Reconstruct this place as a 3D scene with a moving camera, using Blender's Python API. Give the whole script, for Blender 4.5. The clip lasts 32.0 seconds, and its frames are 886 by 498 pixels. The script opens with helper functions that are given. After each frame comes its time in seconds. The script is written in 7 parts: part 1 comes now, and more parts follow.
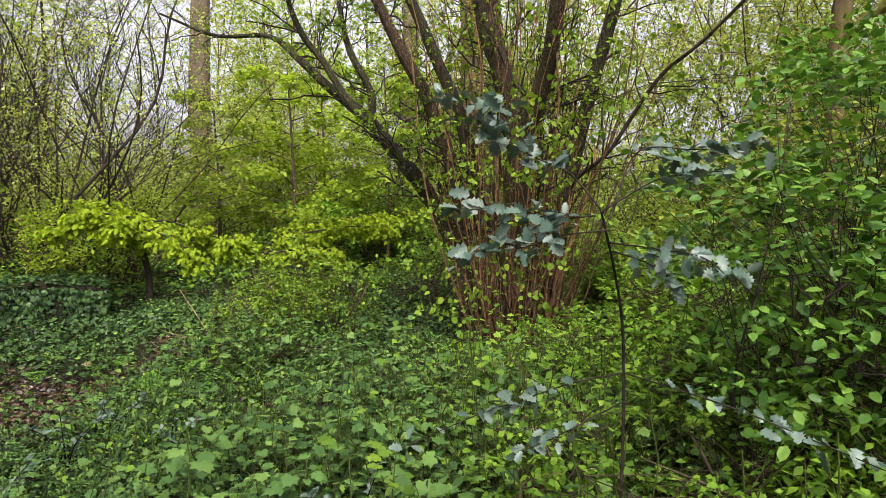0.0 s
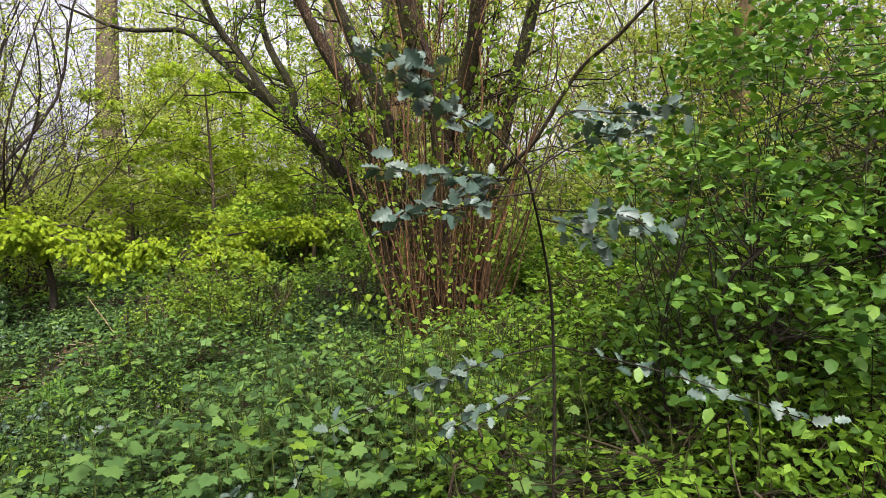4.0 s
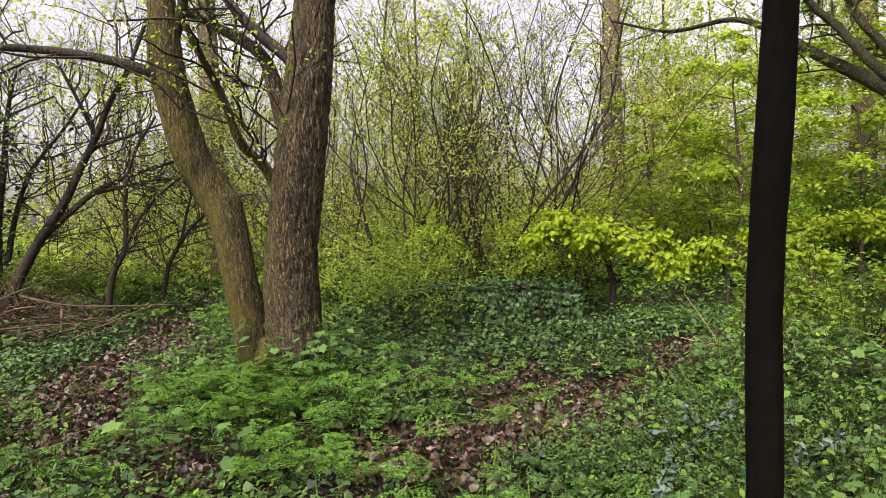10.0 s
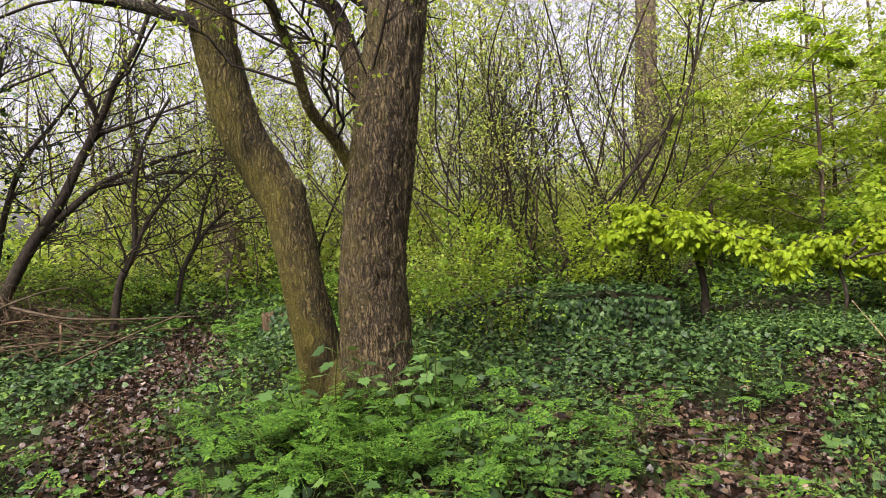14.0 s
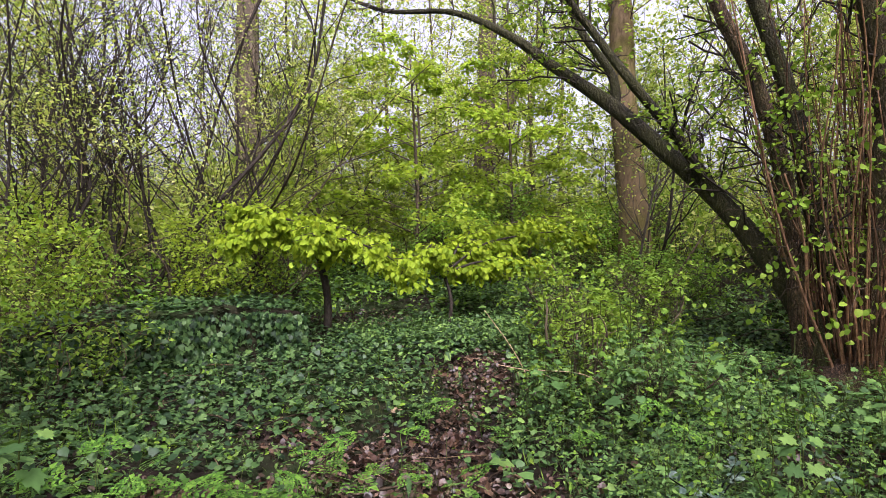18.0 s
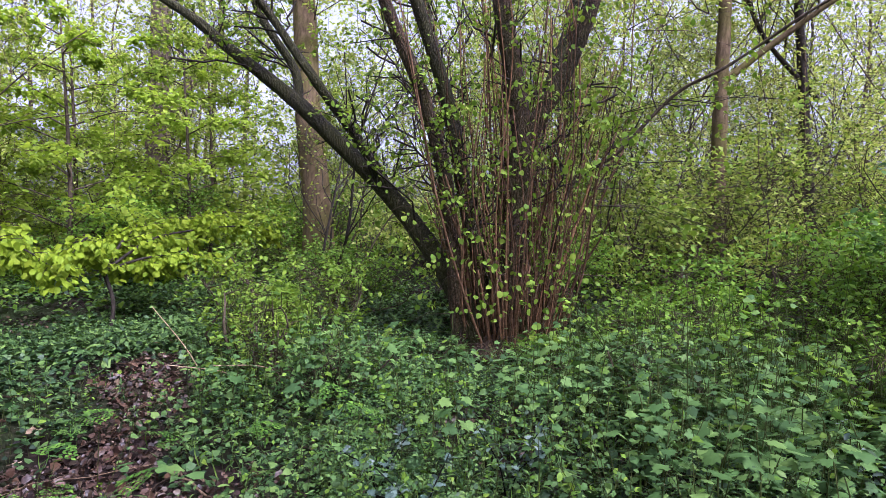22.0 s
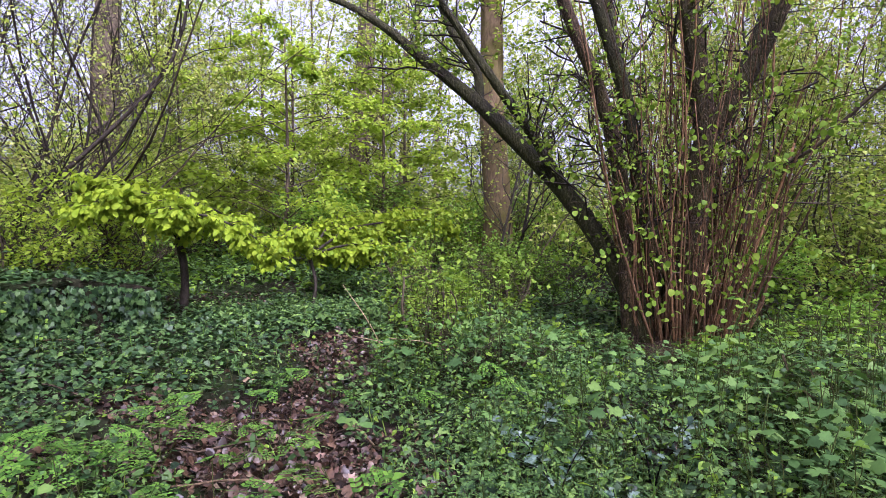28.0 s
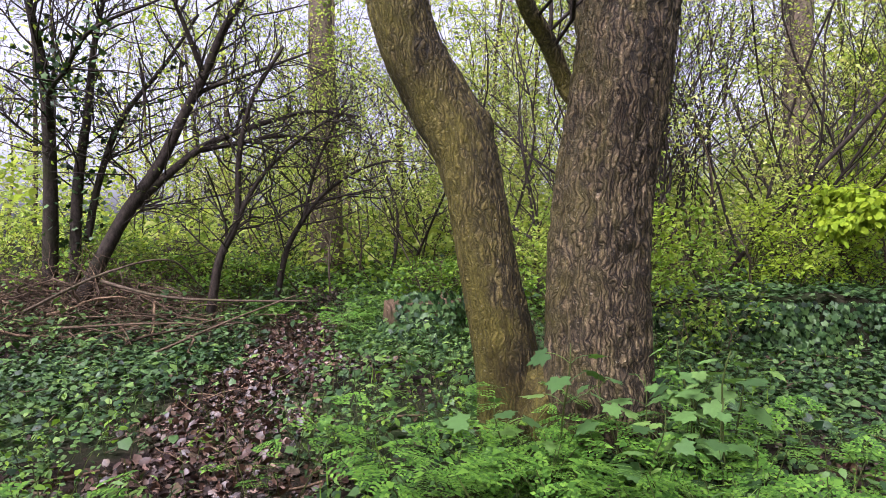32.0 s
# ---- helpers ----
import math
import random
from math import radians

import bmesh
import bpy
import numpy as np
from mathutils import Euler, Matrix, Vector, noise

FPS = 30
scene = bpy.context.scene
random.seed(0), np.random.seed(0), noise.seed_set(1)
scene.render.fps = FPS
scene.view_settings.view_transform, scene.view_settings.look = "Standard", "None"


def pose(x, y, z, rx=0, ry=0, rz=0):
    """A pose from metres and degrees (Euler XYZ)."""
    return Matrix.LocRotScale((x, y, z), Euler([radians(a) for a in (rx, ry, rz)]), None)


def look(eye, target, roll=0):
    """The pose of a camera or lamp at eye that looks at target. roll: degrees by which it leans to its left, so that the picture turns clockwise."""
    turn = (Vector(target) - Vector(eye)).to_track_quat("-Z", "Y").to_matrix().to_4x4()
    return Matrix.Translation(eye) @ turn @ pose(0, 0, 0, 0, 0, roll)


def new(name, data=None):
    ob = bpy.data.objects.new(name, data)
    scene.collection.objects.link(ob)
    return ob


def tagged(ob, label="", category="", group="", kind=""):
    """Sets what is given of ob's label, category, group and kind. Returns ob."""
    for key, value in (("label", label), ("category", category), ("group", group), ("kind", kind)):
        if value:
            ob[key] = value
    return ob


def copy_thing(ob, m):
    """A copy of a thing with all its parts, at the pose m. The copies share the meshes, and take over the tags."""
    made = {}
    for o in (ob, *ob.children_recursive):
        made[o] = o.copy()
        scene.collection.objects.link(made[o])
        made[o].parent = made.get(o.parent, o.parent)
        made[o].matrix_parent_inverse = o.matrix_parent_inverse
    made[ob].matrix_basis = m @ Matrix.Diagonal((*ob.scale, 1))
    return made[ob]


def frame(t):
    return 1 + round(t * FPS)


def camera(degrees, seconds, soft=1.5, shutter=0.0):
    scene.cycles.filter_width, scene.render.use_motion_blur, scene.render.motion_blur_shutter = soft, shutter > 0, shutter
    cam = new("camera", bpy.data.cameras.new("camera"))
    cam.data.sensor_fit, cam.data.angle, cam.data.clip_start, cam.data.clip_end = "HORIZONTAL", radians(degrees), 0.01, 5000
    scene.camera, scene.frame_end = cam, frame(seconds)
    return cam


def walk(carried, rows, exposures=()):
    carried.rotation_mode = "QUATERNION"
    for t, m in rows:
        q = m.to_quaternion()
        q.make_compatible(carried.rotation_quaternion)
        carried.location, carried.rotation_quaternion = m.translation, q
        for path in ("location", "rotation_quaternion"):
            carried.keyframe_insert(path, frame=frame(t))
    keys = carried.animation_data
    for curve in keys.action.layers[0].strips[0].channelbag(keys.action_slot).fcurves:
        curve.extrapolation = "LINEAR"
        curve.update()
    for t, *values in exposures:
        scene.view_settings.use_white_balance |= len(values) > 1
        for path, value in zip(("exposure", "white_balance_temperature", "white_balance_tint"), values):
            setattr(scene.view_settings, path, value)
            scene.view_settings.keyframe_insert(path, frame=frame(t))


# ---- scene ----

cam = camera(71.13, 32.0, 0.25)
walk(cam, [
    (0, look((3.685, -6.272, 1.427), (4.958, -3.566, 1.185), 0.23)),
    (0.5, look((3.715, -6.259, 1.464), (5.077, -3.597, 1.230), 0.42)),
    (1, look((3.734, -6.249, 1.481), (5.160, -3.619, 1.259), 0.46)),
    (1.5, look((3.735, -6.251, 1.490), (5.212, -3.648, 1.286), 0.65)),
    (2, look((3.735, -6.271, 1.491), (5.247, -3.689, 1.279), 0.50)),
    (2.5, look((3.746, -6.281, 1.450), (5.305, -3.727, 1.242), 0.65)),
    (4.5, look((3.688, -6.193, 1.282), (5.247, -3.638, 1.070), -1.15)),
    (5, look((3.635, -6.170, 1.273), (5.061, -3.539, 1.061), -1.13)),
    (5.5, look((3.578, -6.140, 1.262), (4.798, -3.406, 1.065), -1.13)),
    (6, look((3.491, -6.146, 1.264), (4.510, -3.331, 1.079), -1.29)),
    (6.5, look((3.436, -6.128, 1.261), (4.240, -3.243, 1.090), -1.48)),
    (7, look((3.394, -6.106, 1.293), (3.896, -3.154, 1.109), -1.83)),
    (7.5, look((3.220, -6.036, 1.275), (3.413, -3.047, 1.100), -2.04)),
    (8, look((3.018, -5.948, 1.256), (3.000, -2.952, 1.104), -2.19)),
    (8.5, look((2.774, -5.905, 1.283), (2.639, -2.912, 1.131), -2.34)),
    (9, look((2.610, -5.886, 1.334), (2.364, -2.900, 1.183), -2.45)),
    (9.5, look((2.432, -5.741, 1.319), (2.117, -2.762, 1.147), -2.53)),
    (10, look((2.290, -5.578, 1.292), (1.909, -2.606, 1.152), -2.81)),
    (10.5, look((2.160, -5.537, 1.249), (1.704, -2.574, 1.132), -3.13)),
    (11, look((1.936, -5.379, 1.253), (1.481, -2.416, 1.139), -3.32)),
    (11.5, look((1.775, -5.264, 1.294), (1.356, -2.295, 1.187), -3.36)),
    (12, look((1.677, -5.141, 1.288), (1.290, -2.168, 1.173), -3.48)),
    (12.5, look((1.603, -4.898, 1.284), (1.235, -1.924, 1.153), -3.60)),
    (13, look((1.456, -4.716, 1.302), (1.105, -1.739, 1.167), -3.55)),
    (13.5, look((1.225, -4.550, 1.252), (0.908, -1.569, 1.132), -3.40)),
    (15.5, look((0.875, -4.008, 1.217), (0.691, -2.018, 1.133), -1.6)),
    (16, look((0.805, -3.814, 1.252), (0.829, -1.817, 1.151), -1.3)),
    (16.5, look((0.819, -3.584, 1.281), (1.126, -1.611, 1.162), -1.1)),
    (17, look((0.847, -3.390, 1.262), (1.678, -0.513, 1.094), -1.20)),
    (17.5, look((0.845, -3.295, 1.256), (2.052, -0.554, 1.089), -0.82)),
    (18, look((0.822, -3.231, 1.234), (2.397, -0.683, 1.068), -0.35)),
    (18.5, look((0.847, -3.245, 1.262), (2.737, -0.921, 1.098), -0.15)),
    (19, look((0.861, -3.258, 1.275), (2.943, -1.105, 1.101), -0.26)),
    (19.5, look((0.875, -3.261, 1.277), (3.097, -1.252, 1.103), 0.19)),
    (20, look((0.874, -3.256, 1.271), (3.185, -1.350, 1.106), 0.27)),
    (20.5, look((0.876, -3.248, 1.246), (3.260, -1.435, 1.082), 0.51)),
    (21, look((0.902, -3.274, 1.201), (3.380, -1.590, 1.059), 0.64)),
    (21.5, look((0.915, -3.228, 1.171), (3.482, -1.683, 1.027), 1.03)),
    (22, look((0.896, -3.233, 1.126), (3.494, -1.738, 0.984), 1.12)),
    (22.5, look((0.889, -3.204, 1.088), (3.517, -1.763, 0.952), 1.15)),
    (23, look((0.879, -3.190, 1.054), (3.516, -1.765, 0.932), 1.29)),
    (23.5, look((0.853, -3.174, 1.015), (3.506, -1.780, 0.884), 1.27)),
    (24, look((0.832, -3.141, 0.984), (3.517, -1.807, 0.859), 1.32)),
    (24.5, look((0.810, -3.133, 0.944), (3.509, -1.829, 0.826), 1.30)),
    (26.5, look((0.887, -3.545, 1.015), (2.411, -2.253, 0.924), 2.6)),
    (27, look((0.876, -3.519, 1.018), (2.308, -2.126, 0.923), 2.3)),
    (27.5, look((0.867, -3.526, 1.048), (2.278, -2.112, 0.953), 2.2)),
    (28, look((0.831, -3.503, 1.046), (2.192, -2.04, 0.941), 2.2)),
    (28.5, look((0.733, -3.436, 1.029), (1.924, -1.833, 0.921), 2.1)),
    (29, look((0.667, -3.384, 1.017), (1.56, -1.598, 0.906), 1.6)),
    (29.5, look((0.602, -3.359, 1.053), (1.121, -1.431, 0.933), 0.6)),
    (30, look((0.496, -3.336, 1.063), (0.672, -1.348, 0.935), -0.0)),
    (30.5, look((0.395, -3.381, 1.059), (0.247, -1.39, 0.947), -0.5)),
    (31, look((0.172, -3.198, 1.011), (-0.141, -1.225, 0.926), -1.5)),
    (31.5, look((0.048, -3.115, 1.023), (-0.348, -1.156, 0.936), -1.6)),
    (32, look((-0.066, -3.068, 1.001), (-0.493, -1.115, 0.928), -1.1)),
], [(0, 1.93, 6550, 16), (5, 1.98, 6400, 19), (9, 1.97, 6700, 22), (14, 2.0, 6600, 20), (17, 2.05, 5950, 26), (19, 2.05, 6100, 29), (21, 2.04, 5400, 34), (26, 2.08, 5300, 37), (29, 2.11, 5650, 36), (32, 2.12, 5800, 30)])

# ---------------------------------------------------------------- overcast daylight
world = bpy.data.worlds.new("overcast_sky")
scene.world = world
world.use_nodes = True
wn = world.node_tree
sky = wn.nodes.new("ShaderNodeTexSky")
sky.sky_type, sky.sun_disc = "NISHITA", False
sky.sun_elevation, sky.sun_rotation = radians(55), radians(200)
sky.air_density, sky.dust_density, sky.ozone_density = 0.6, 6.0, 0.5
grey = wn.nodes.new("ShaderNodeHueSaturation")
grey.inputs["Saturation"].default_value = 0.25
wn.links.new(sky.outputs[0], grey.inputs["Color"])
wn.links.new(grey.outputs[0], wn.nodes["Background"].inputs["Color"])
wn.nodes["Background"].inputs["Strength"].default_value = 0.115
sun = new("sun", bpy.data.lights.new("sun", "SUN"))
sun.data.energy, sun.data.angle, sun.data.color = 1.5, radians(25), (1.0, 0.97, 0.92)
sun.matrix_world = look((0, 0, 10), (0.25 * 10, 0.62 * 10, 0))

# ---------------------------------------------------------------- materials
def node_mat(name):
    m = bpy.data.materials.new(name)
    m.use_nodes = True
    nt = m.node_tree
    nt.nodes.clear()
    out = nt.nodes.new("ShaderNodeOutputMaterial")
    return m, nt, out


def ramp(nt, stops):
    r = nt.nodes.new("ShaderNodeValToRGB")
    e = r.color_ramp.elements
    while len(e) < len(stops):
        e.new(0.5)
    for el, (p, c) in zip(e, stops):
        el.position, el.color = p, (*c, 1)
    return r


def mixed(nt, a, b, fac, mode="MIX"):
    n = nt.nodes.new("ShaderNodeMix")
    n.data_type, n.blend_type = "RGBA", mode
    for sock, v in ((n.inputs["Factor"], fac), (n.inputs["A"], a), (n.inputs["B"], b)):
        if hasattr(v, "is_output"):
            nt.links.new(v, sock)
        elif isinstance(v, tuple):
            sock.default_value = (*v, 1)
        else:
            sock.default_value = v
    return n.outputs["Result"]


def noise_tex(nt, scale, detail=4.0, rough=0.6, stretch=(1, 1, 1)):
    co = nt.nodes.new("ShaderNodeTexCoord")
    mp = nt.nodes.new("ShaderNodeMapping")
    mp.inputs["Scale"].default_value = stretch
    n = nt.nodes.new("ShaderNodeTexNoise")
    n.inputs["Scale"].default_value, n.inputs["Detail"].default_value, n.inputs["Roughness"].default_value = scale, detail, rough
    nt.links.new(co.outputs["Object"], mp.inputs["Vector"])
    nt.links.new(mp.outputs["Vector"], n.inputs["Vector"])
    return n.outputs["Fac"]


def leaf_mat(name, colours, rough=0.45, glow_through=0.35, by_object=False, spec=0.15, vein=0.25):
    """A leaf: every blade its own tint, mottled, with light passing through it."""
    m, nt, out = node_mat(name)
    if by_object:
        rnd = nt.nodes.new("ShaderNodeObjectInfo").outputs["Random"]
    else:
        add = nt.nodes.new("ShaderNodeMath")
        add.operation = "ADD"
        nt.links.new(nt.nodes.new("ShaderNodeNewGeometry").outputs["Random Per Island"], add.inputs[0])
        nt.links.new(nt.nodes.new("ShaderNodeObjectInfo").outputs["Random"], add.inputs[1])
        fract = nt.nodes.new("ShaderNodeMath")
        fract.operation = "FRACT"
        nt.links.new(add.outputs[0], fract.inputs[0])
        rnd = fract.outputs[0]
    n = len(colours)
    r = ramp(nt, [(i / max(1, n - 1), c) for i, c in enumerate(colours)])
    nt.links.new(rnd, r.inputs["Fac"])
    speck = noise_tex(nt, 60.0, 3.0)
    dark = tuple(v * 0.6 for v in colours[0])
    speckle = ramp(nt, [(0.35, (0, 0, 0)), (0.75, (vein, vein, vein))])
    nt.links.new(speck, speckle.inputs["Fac"])
    col = mixed(nt, r.outputs["Color"], dark, speckle.outputs["Color"])
    p = nt.nodes.new("ShaderNodeBsdfPrincipled")
    p.inputs["Roughness"].default_value = rough
    p.inputs["Specular IOR Level"].default_value = spec
    nt.links.new(col, p.inputs["Base Color"])
    t = nt.nodes.new("ShaderNodeBsdfTranslucent")
    warm = mixed(nt, col, (1.0, 1.0, 0.5), 1.0, "MULTIPLY")
    nt.links.new(warm, t.inputs["Color"])
    mx = nt.nodes.new("ShaderNodeMixShader")
    mx.inputs[0].default_value = glow_through
    nt.links.new(p.outputs[0], mx.inputs[1])
    nt.links.new(t.outputs[0], mx.inputs[2])
    nt.links.new(mx.outputs[0], out.inputs["Surface"])
    return m


def bark_mat(name, dark, light, moss=None, moss_amount=0.5, scale=14.0, stretch=(1, 1, 0.22), bump=0.6, rough=0.85, per_island=False, per_object=False):
    m, nt, out = node_mat(name)
    a = noise_tex(nt, scale, 6.0, 0.7, stretch)
    b = noise_tex(nt, 2.2, 3.0, 0.6)
    r = ramp(nt, [(0.3, dark), (0.5, tuple((d + l) / 2 for d, l in zip(dark, light))), (0.72, light)])
    nt.links.new(a, r.inputs["Fac"])
    col = r.outputs["Color"]
    if per_island or per_object:
        rnd = nt.nodes.new("ShaderNodeObjectInfo").outputs["Random"] if per_object else nt.nodes.new("ShaderNodeNewGeometry").outputs["Random Per Island"]
        tint = ramp(nt, [(0, (0.28, 0.26, 0.24)), (0.5, (0.9, 0.9, 0.9)), (1, (1.6, 1.5, 1.3))])
        nt.links.new(rnd, tint.inputs["Fac"])
        col = mixed(nt, col, tint.outputs["Color"], 1.0, "MULTIPLY")
    if moss:
        mr = ramp(nt, [(0.62 - moss_amount * 0.4, (0, 0, 0)), (0.9 - moss_amount * 0.4, (0.85, 0.85, 0.85))])
        nt.links.new(b, mr.inputs["Fac"])
        fine = noise_tex(nt, 45.0, 4.0, 0.7)
        mc = ramp(nt, [(0.3, tuple(v * 0.45 for v in moss)), (0.7, moss)])
        nt.links.new(fine, mc.inputs["Fac"])
        col = mixed(nt, col, mc.outputs["Color"], mr.outputs["Color"])
    p = nt.nodes.new("ShaderNodeBsdfPrincipled")
    p.inputs["Roughness"].default_value = rough
    p.inputs["Specular IOR Level"].default_value = 0.05
    nt.links.new(col, p.inputs["Base Color"])
    bp = nt.nodes.new("ShaderNodeBump")
    bp.inputs["Strength"].default_value, bp.inputs["Distance"].default_value = bump, 0.02
    nt.links.new(a, bp.inputs["Height"])
    nt.links.new(bp.outputs[0], p.inputs["Normal"])
    nt.links.new(p.outputs[0], out.inputs["Surface"])
    return m


def plated_bark(name, dark, light, moss, moss_amount, scale=24.0, mossy_side=(-0.9, -0.3, -0.2)):
    """Old furrowed bark: long wavy ridges split by cracks with their shade put into the colour, algae on the weather
    side, wet streaks and lichen specks.
    """
    m, nt, out = node_mat(name)
    co = nt.nodes.new("ShaderNodeTexCoord")
    warp = nt.nodes.new("ShaderNodeTexNoise")
    warp.inputs["Scale"].default_value, warp.inputs["Detail"].default_value = 11.0, 5.0
    nt.links.new(co.outputs["Object"], warp.inputs["Vector"])
    shift = nt.nodes.new("ShaderNodeVectorMath")
    shift.operation = "MULTIPLY_ADD"
    shift.inputs[1].default_value = (0.09, 0.09, 0.2)
    nt.links.new(warp.outputs["Color"], shift.inputs[0])
    nt.links.new(co.outputs["Object"], shift.inputs[2])

    def cracks(size, flat, lo, hi):
        mp = nt.nodes.new("ShaderNodeMapping")
        mp.inputs["Scale"].default_value = (1, 1, flat)
        nt.links.new(shift.outputs[0], mp.inputs["Vector"])
        vo = nt.nodes.new("ShaderNodeTexVoronoi")
        vo.feature = "DISTANCE_TO_EDGE"
        vo.inputs["Scale"].default_value = size
        nt.links.new(mp.outputs[0], vo.inputs["Vector"])
        r = ramp(nt, [(0.0, (0, 0, 0)), (lo, (0.3, 0.3, 0.3)), (hi, (1, 1, 1))])
        nt.links.new(vo.outputs["Distance"], r.inputs["Fac"])
        return r.outputs["Color"]

    big_cracks = cracks(scale, 0.09, 0.11, 0.40)
    small_cracks = cracks(scale * 2.2, 0.2, 0.08, 0.4)
    ridge = mixed(nt, big_cracks, small_cracks, 0.5, "MULTIPLY")
    grain = noise_tex(nt, 60.0, 6.0, 0.75, (1, 1, 0.3))
    tone = ramp(nt, [(0.3, tuple(v * 0.5 for v in light)), (0.52, light), (0.72, tuple(min(1, v * 1.8) for v in light))])
    nt.links.new(grain, tone.inputs["Fac"])
    # the dark colour in the cracks stands in for shade inside the furrows
    col = mixed(nt, dark, tone.outputs["Color"], ridge)
    # algae and moss, thicker on one side
    geo = nt.nodes.new("ShaderNodeNewGeometry")
    side = nt.nodes.new("ShaderNodeVectorMath")
    side.operation = "DOT_PRODUCT"
    side.inputs[1].default_value = mossy_side
    nt.links.new(geo.outputs["Normal"], side.inputs[0])
    patch = noise_tex(nt, 3.2, 5.0, 0.7)
    more = nt.nodes.new("ShaderNodeMath")
    more.operation = "MULTIPLY_ADD"
    more.inputs[1].default_value = 0.22
    nt.links.new(side.outputs["Value"], more.inputs[0])
    nt.links.new(patch, more.inputs[2])
    mr = ramp(nt, [(0.72 - moss_amount * 0.4, (0, 0, 0)), (0.98 - moss_amount * 0.4, (0.85, 0.85, 0.85))])
    nt.links.new(more.outputs[0], mr.inputs["Fac"])
    fine = noise_tex(nt, 80.0, 4.0, 0.7)
    mc = ramp(nt, [(0.3, tuple(v * 0.35 for v in moss)), (0.7, moss)])
    nt.links.new(fine, mc.inputs["Fac"])
    green = mixed(nt, mc.outputs["Color"], ridge, 0.55, "MULTIPLY")
    col = mixed(nt, col, green, mr.outputs["Color"])
    wet = noise_tex(nt, 2.0, 4.0, 0.65, (1, 1, 0.35))
    wr = ramp(nt, [(0.52, (1, 1, 1)), (0.66, (0.32, 0.27, 0.25))])
    nt.links.new(wet, wr.inputs["Fac"])
    col = mixed(nt, col, wr.outputs["Color"], 1.0, "MULTIPLY")
    lich = noise_tex(nt, 55.0, 2.0, 0.5)
    lr = ramp(nt, [(0.69, (0, 0, 0)), (0.75, (0.4, 0.4, 0.4))])
    nt.links.new(lich, lr.inputs["Fac"])
    col = mixed(nt, col, (0.42, 0.38, 0.28), lr.outputs["Color"])
    p = nt.nodes.new("ShaderNodeBsdfPrincipled")
    p.inputs["Roughness"].default_value = 0.75
    p.inputs["Specular IOR Level"].default_value = 0.2
    nt.links.new(col, p.inputs["Base Color"])
    h = mixed(nt, ridge, grain, 0.3)
    bp = nt.nodes.new("ShaderNodeBump")
    bp.inputs["Strength"].default_value, bp.inputs["Distance"].default_value = 1.0, 0.03
    nt.links.new(h, bp.inputs["Height"])
    nt.links.new(bp.outputs[0], p.inputs["Normal"])
    nt.links.new(p.outputs[0], out.inputs["Surface"])
    return m


def soil_mat():
    m, nt, out = node_mat("woodland_soil")
    a = noise_tex(nt, 9.0, 8.0, 0.7)
    b = noise_tex(nt, 0.7, 4.0, 0.6)
    r = ramp(nt, [(0.3, (0.004, 0.003, 0.0025)), (0.55, (0.016, 0.011, 0.009)), (0.75, (0.06, 0.04, 0.031))])
    nt.links.new(a, r.inputs["Fac"])
    g = ramp(nt, [(0.42, (0, 0, 0)), (0.6, (0.6, 0.6, 0.6))])
    nt.links.new(b, g.inputs["Fac"])
    col = mixed(nt, r.outputs["Color"], (0.02, 0.035, 0.01), g.outputs["Color"])
    p = nt.nodes.new("ShaderNodeBsdfPrincipled")
    p.inputs["Roughness"].default_value = 0.95
    p.inputs["Specular IOR Level"].default_value = 0.04
    nt.links.new(col, p.inputs["Base Color"])
    bp = nt.nodes.new("ShaderNodeBump")
    bp.inputs["Strength"].default_value, bp.inputs["Distance"].default_value = 0.8, 0.03
    nt.links.new(a, bp.inputs["Height"])
    nt.links.new(bp.outputs[0], p.inputs["Normal"])
    nt.links.new(p.outputs[0], out.inputs["Surface"])
    return m


SOIL = soil_mat()
BARK_GREY = plated_bark("furrowed_brown_bark", (0.007, 0.005, 0.003), (0.265, 0.195, 0.105), (0.17, 0.14, 0.035), 0.5, 40.0)
BARK_MOSS = plated_bark("green_mossy_bark", (0.008, 0.006, 0.002), (0.21, 0.16, 0.06), (0.21, 0.175, 0.026), 0.92, 40.0)
BARK_HAZEL = plated_bark("brown_hazel_bark", (0.012, 0.007, 0.004), (0.15, 0.088, 0.046), (0.10, 0.088, 0.02), 0.42, 44.0)
BARK_SHOOT = bark_mat("hazel_shoot_bark", (0.02, 0.011, 0.006), (0.2, 0.118, 0.064), None, 0, 40.0, (1, 1, 0.4), 0.3, 0.7, False, True)
BARK_LIMB = plated_bark("dark_limb_bark", (0.006, 0.0045, 0.003), (0.075, 0.056, 0.034), (0.075, 0.075, 0.016), 0.72, 40.0)
BARK_DARK = bark_mat("dark_wet_bark", (0.010, 0.008, 0.006), (0.05, 0.04, 0.032), (0.03, 0.035, 0.012), 0.15, 30.0, (1, 1, 0.5), 0.4, 0.7)
BARK_TWIG = bark_mat("twig_bark", (0.014, 0.011, 0.008), (0.11, 0.084, 0.058), (0.06, 0.06, 0.02), 0.3, 30.0, (1, 1, 0.5), 0.2, 0.8, True)
BARK_PALE = bark_mat("pale_distant_bark", (0.05, 0.04, 0.03), (0.15, 0.115, 0.08), (0.13, 0.13, 0.06), 0.3, 12.0, (1, 1, 0.3), 0.4)
BARK_BEECH = bark_mat("brown_beech_bark", (0.045, 0.032, 0.018), (0.15, 0.105, 0.06), (0.10, 0.095, 0.02), 0.55, 20.0, (1, 1, 0.3), 0.4)
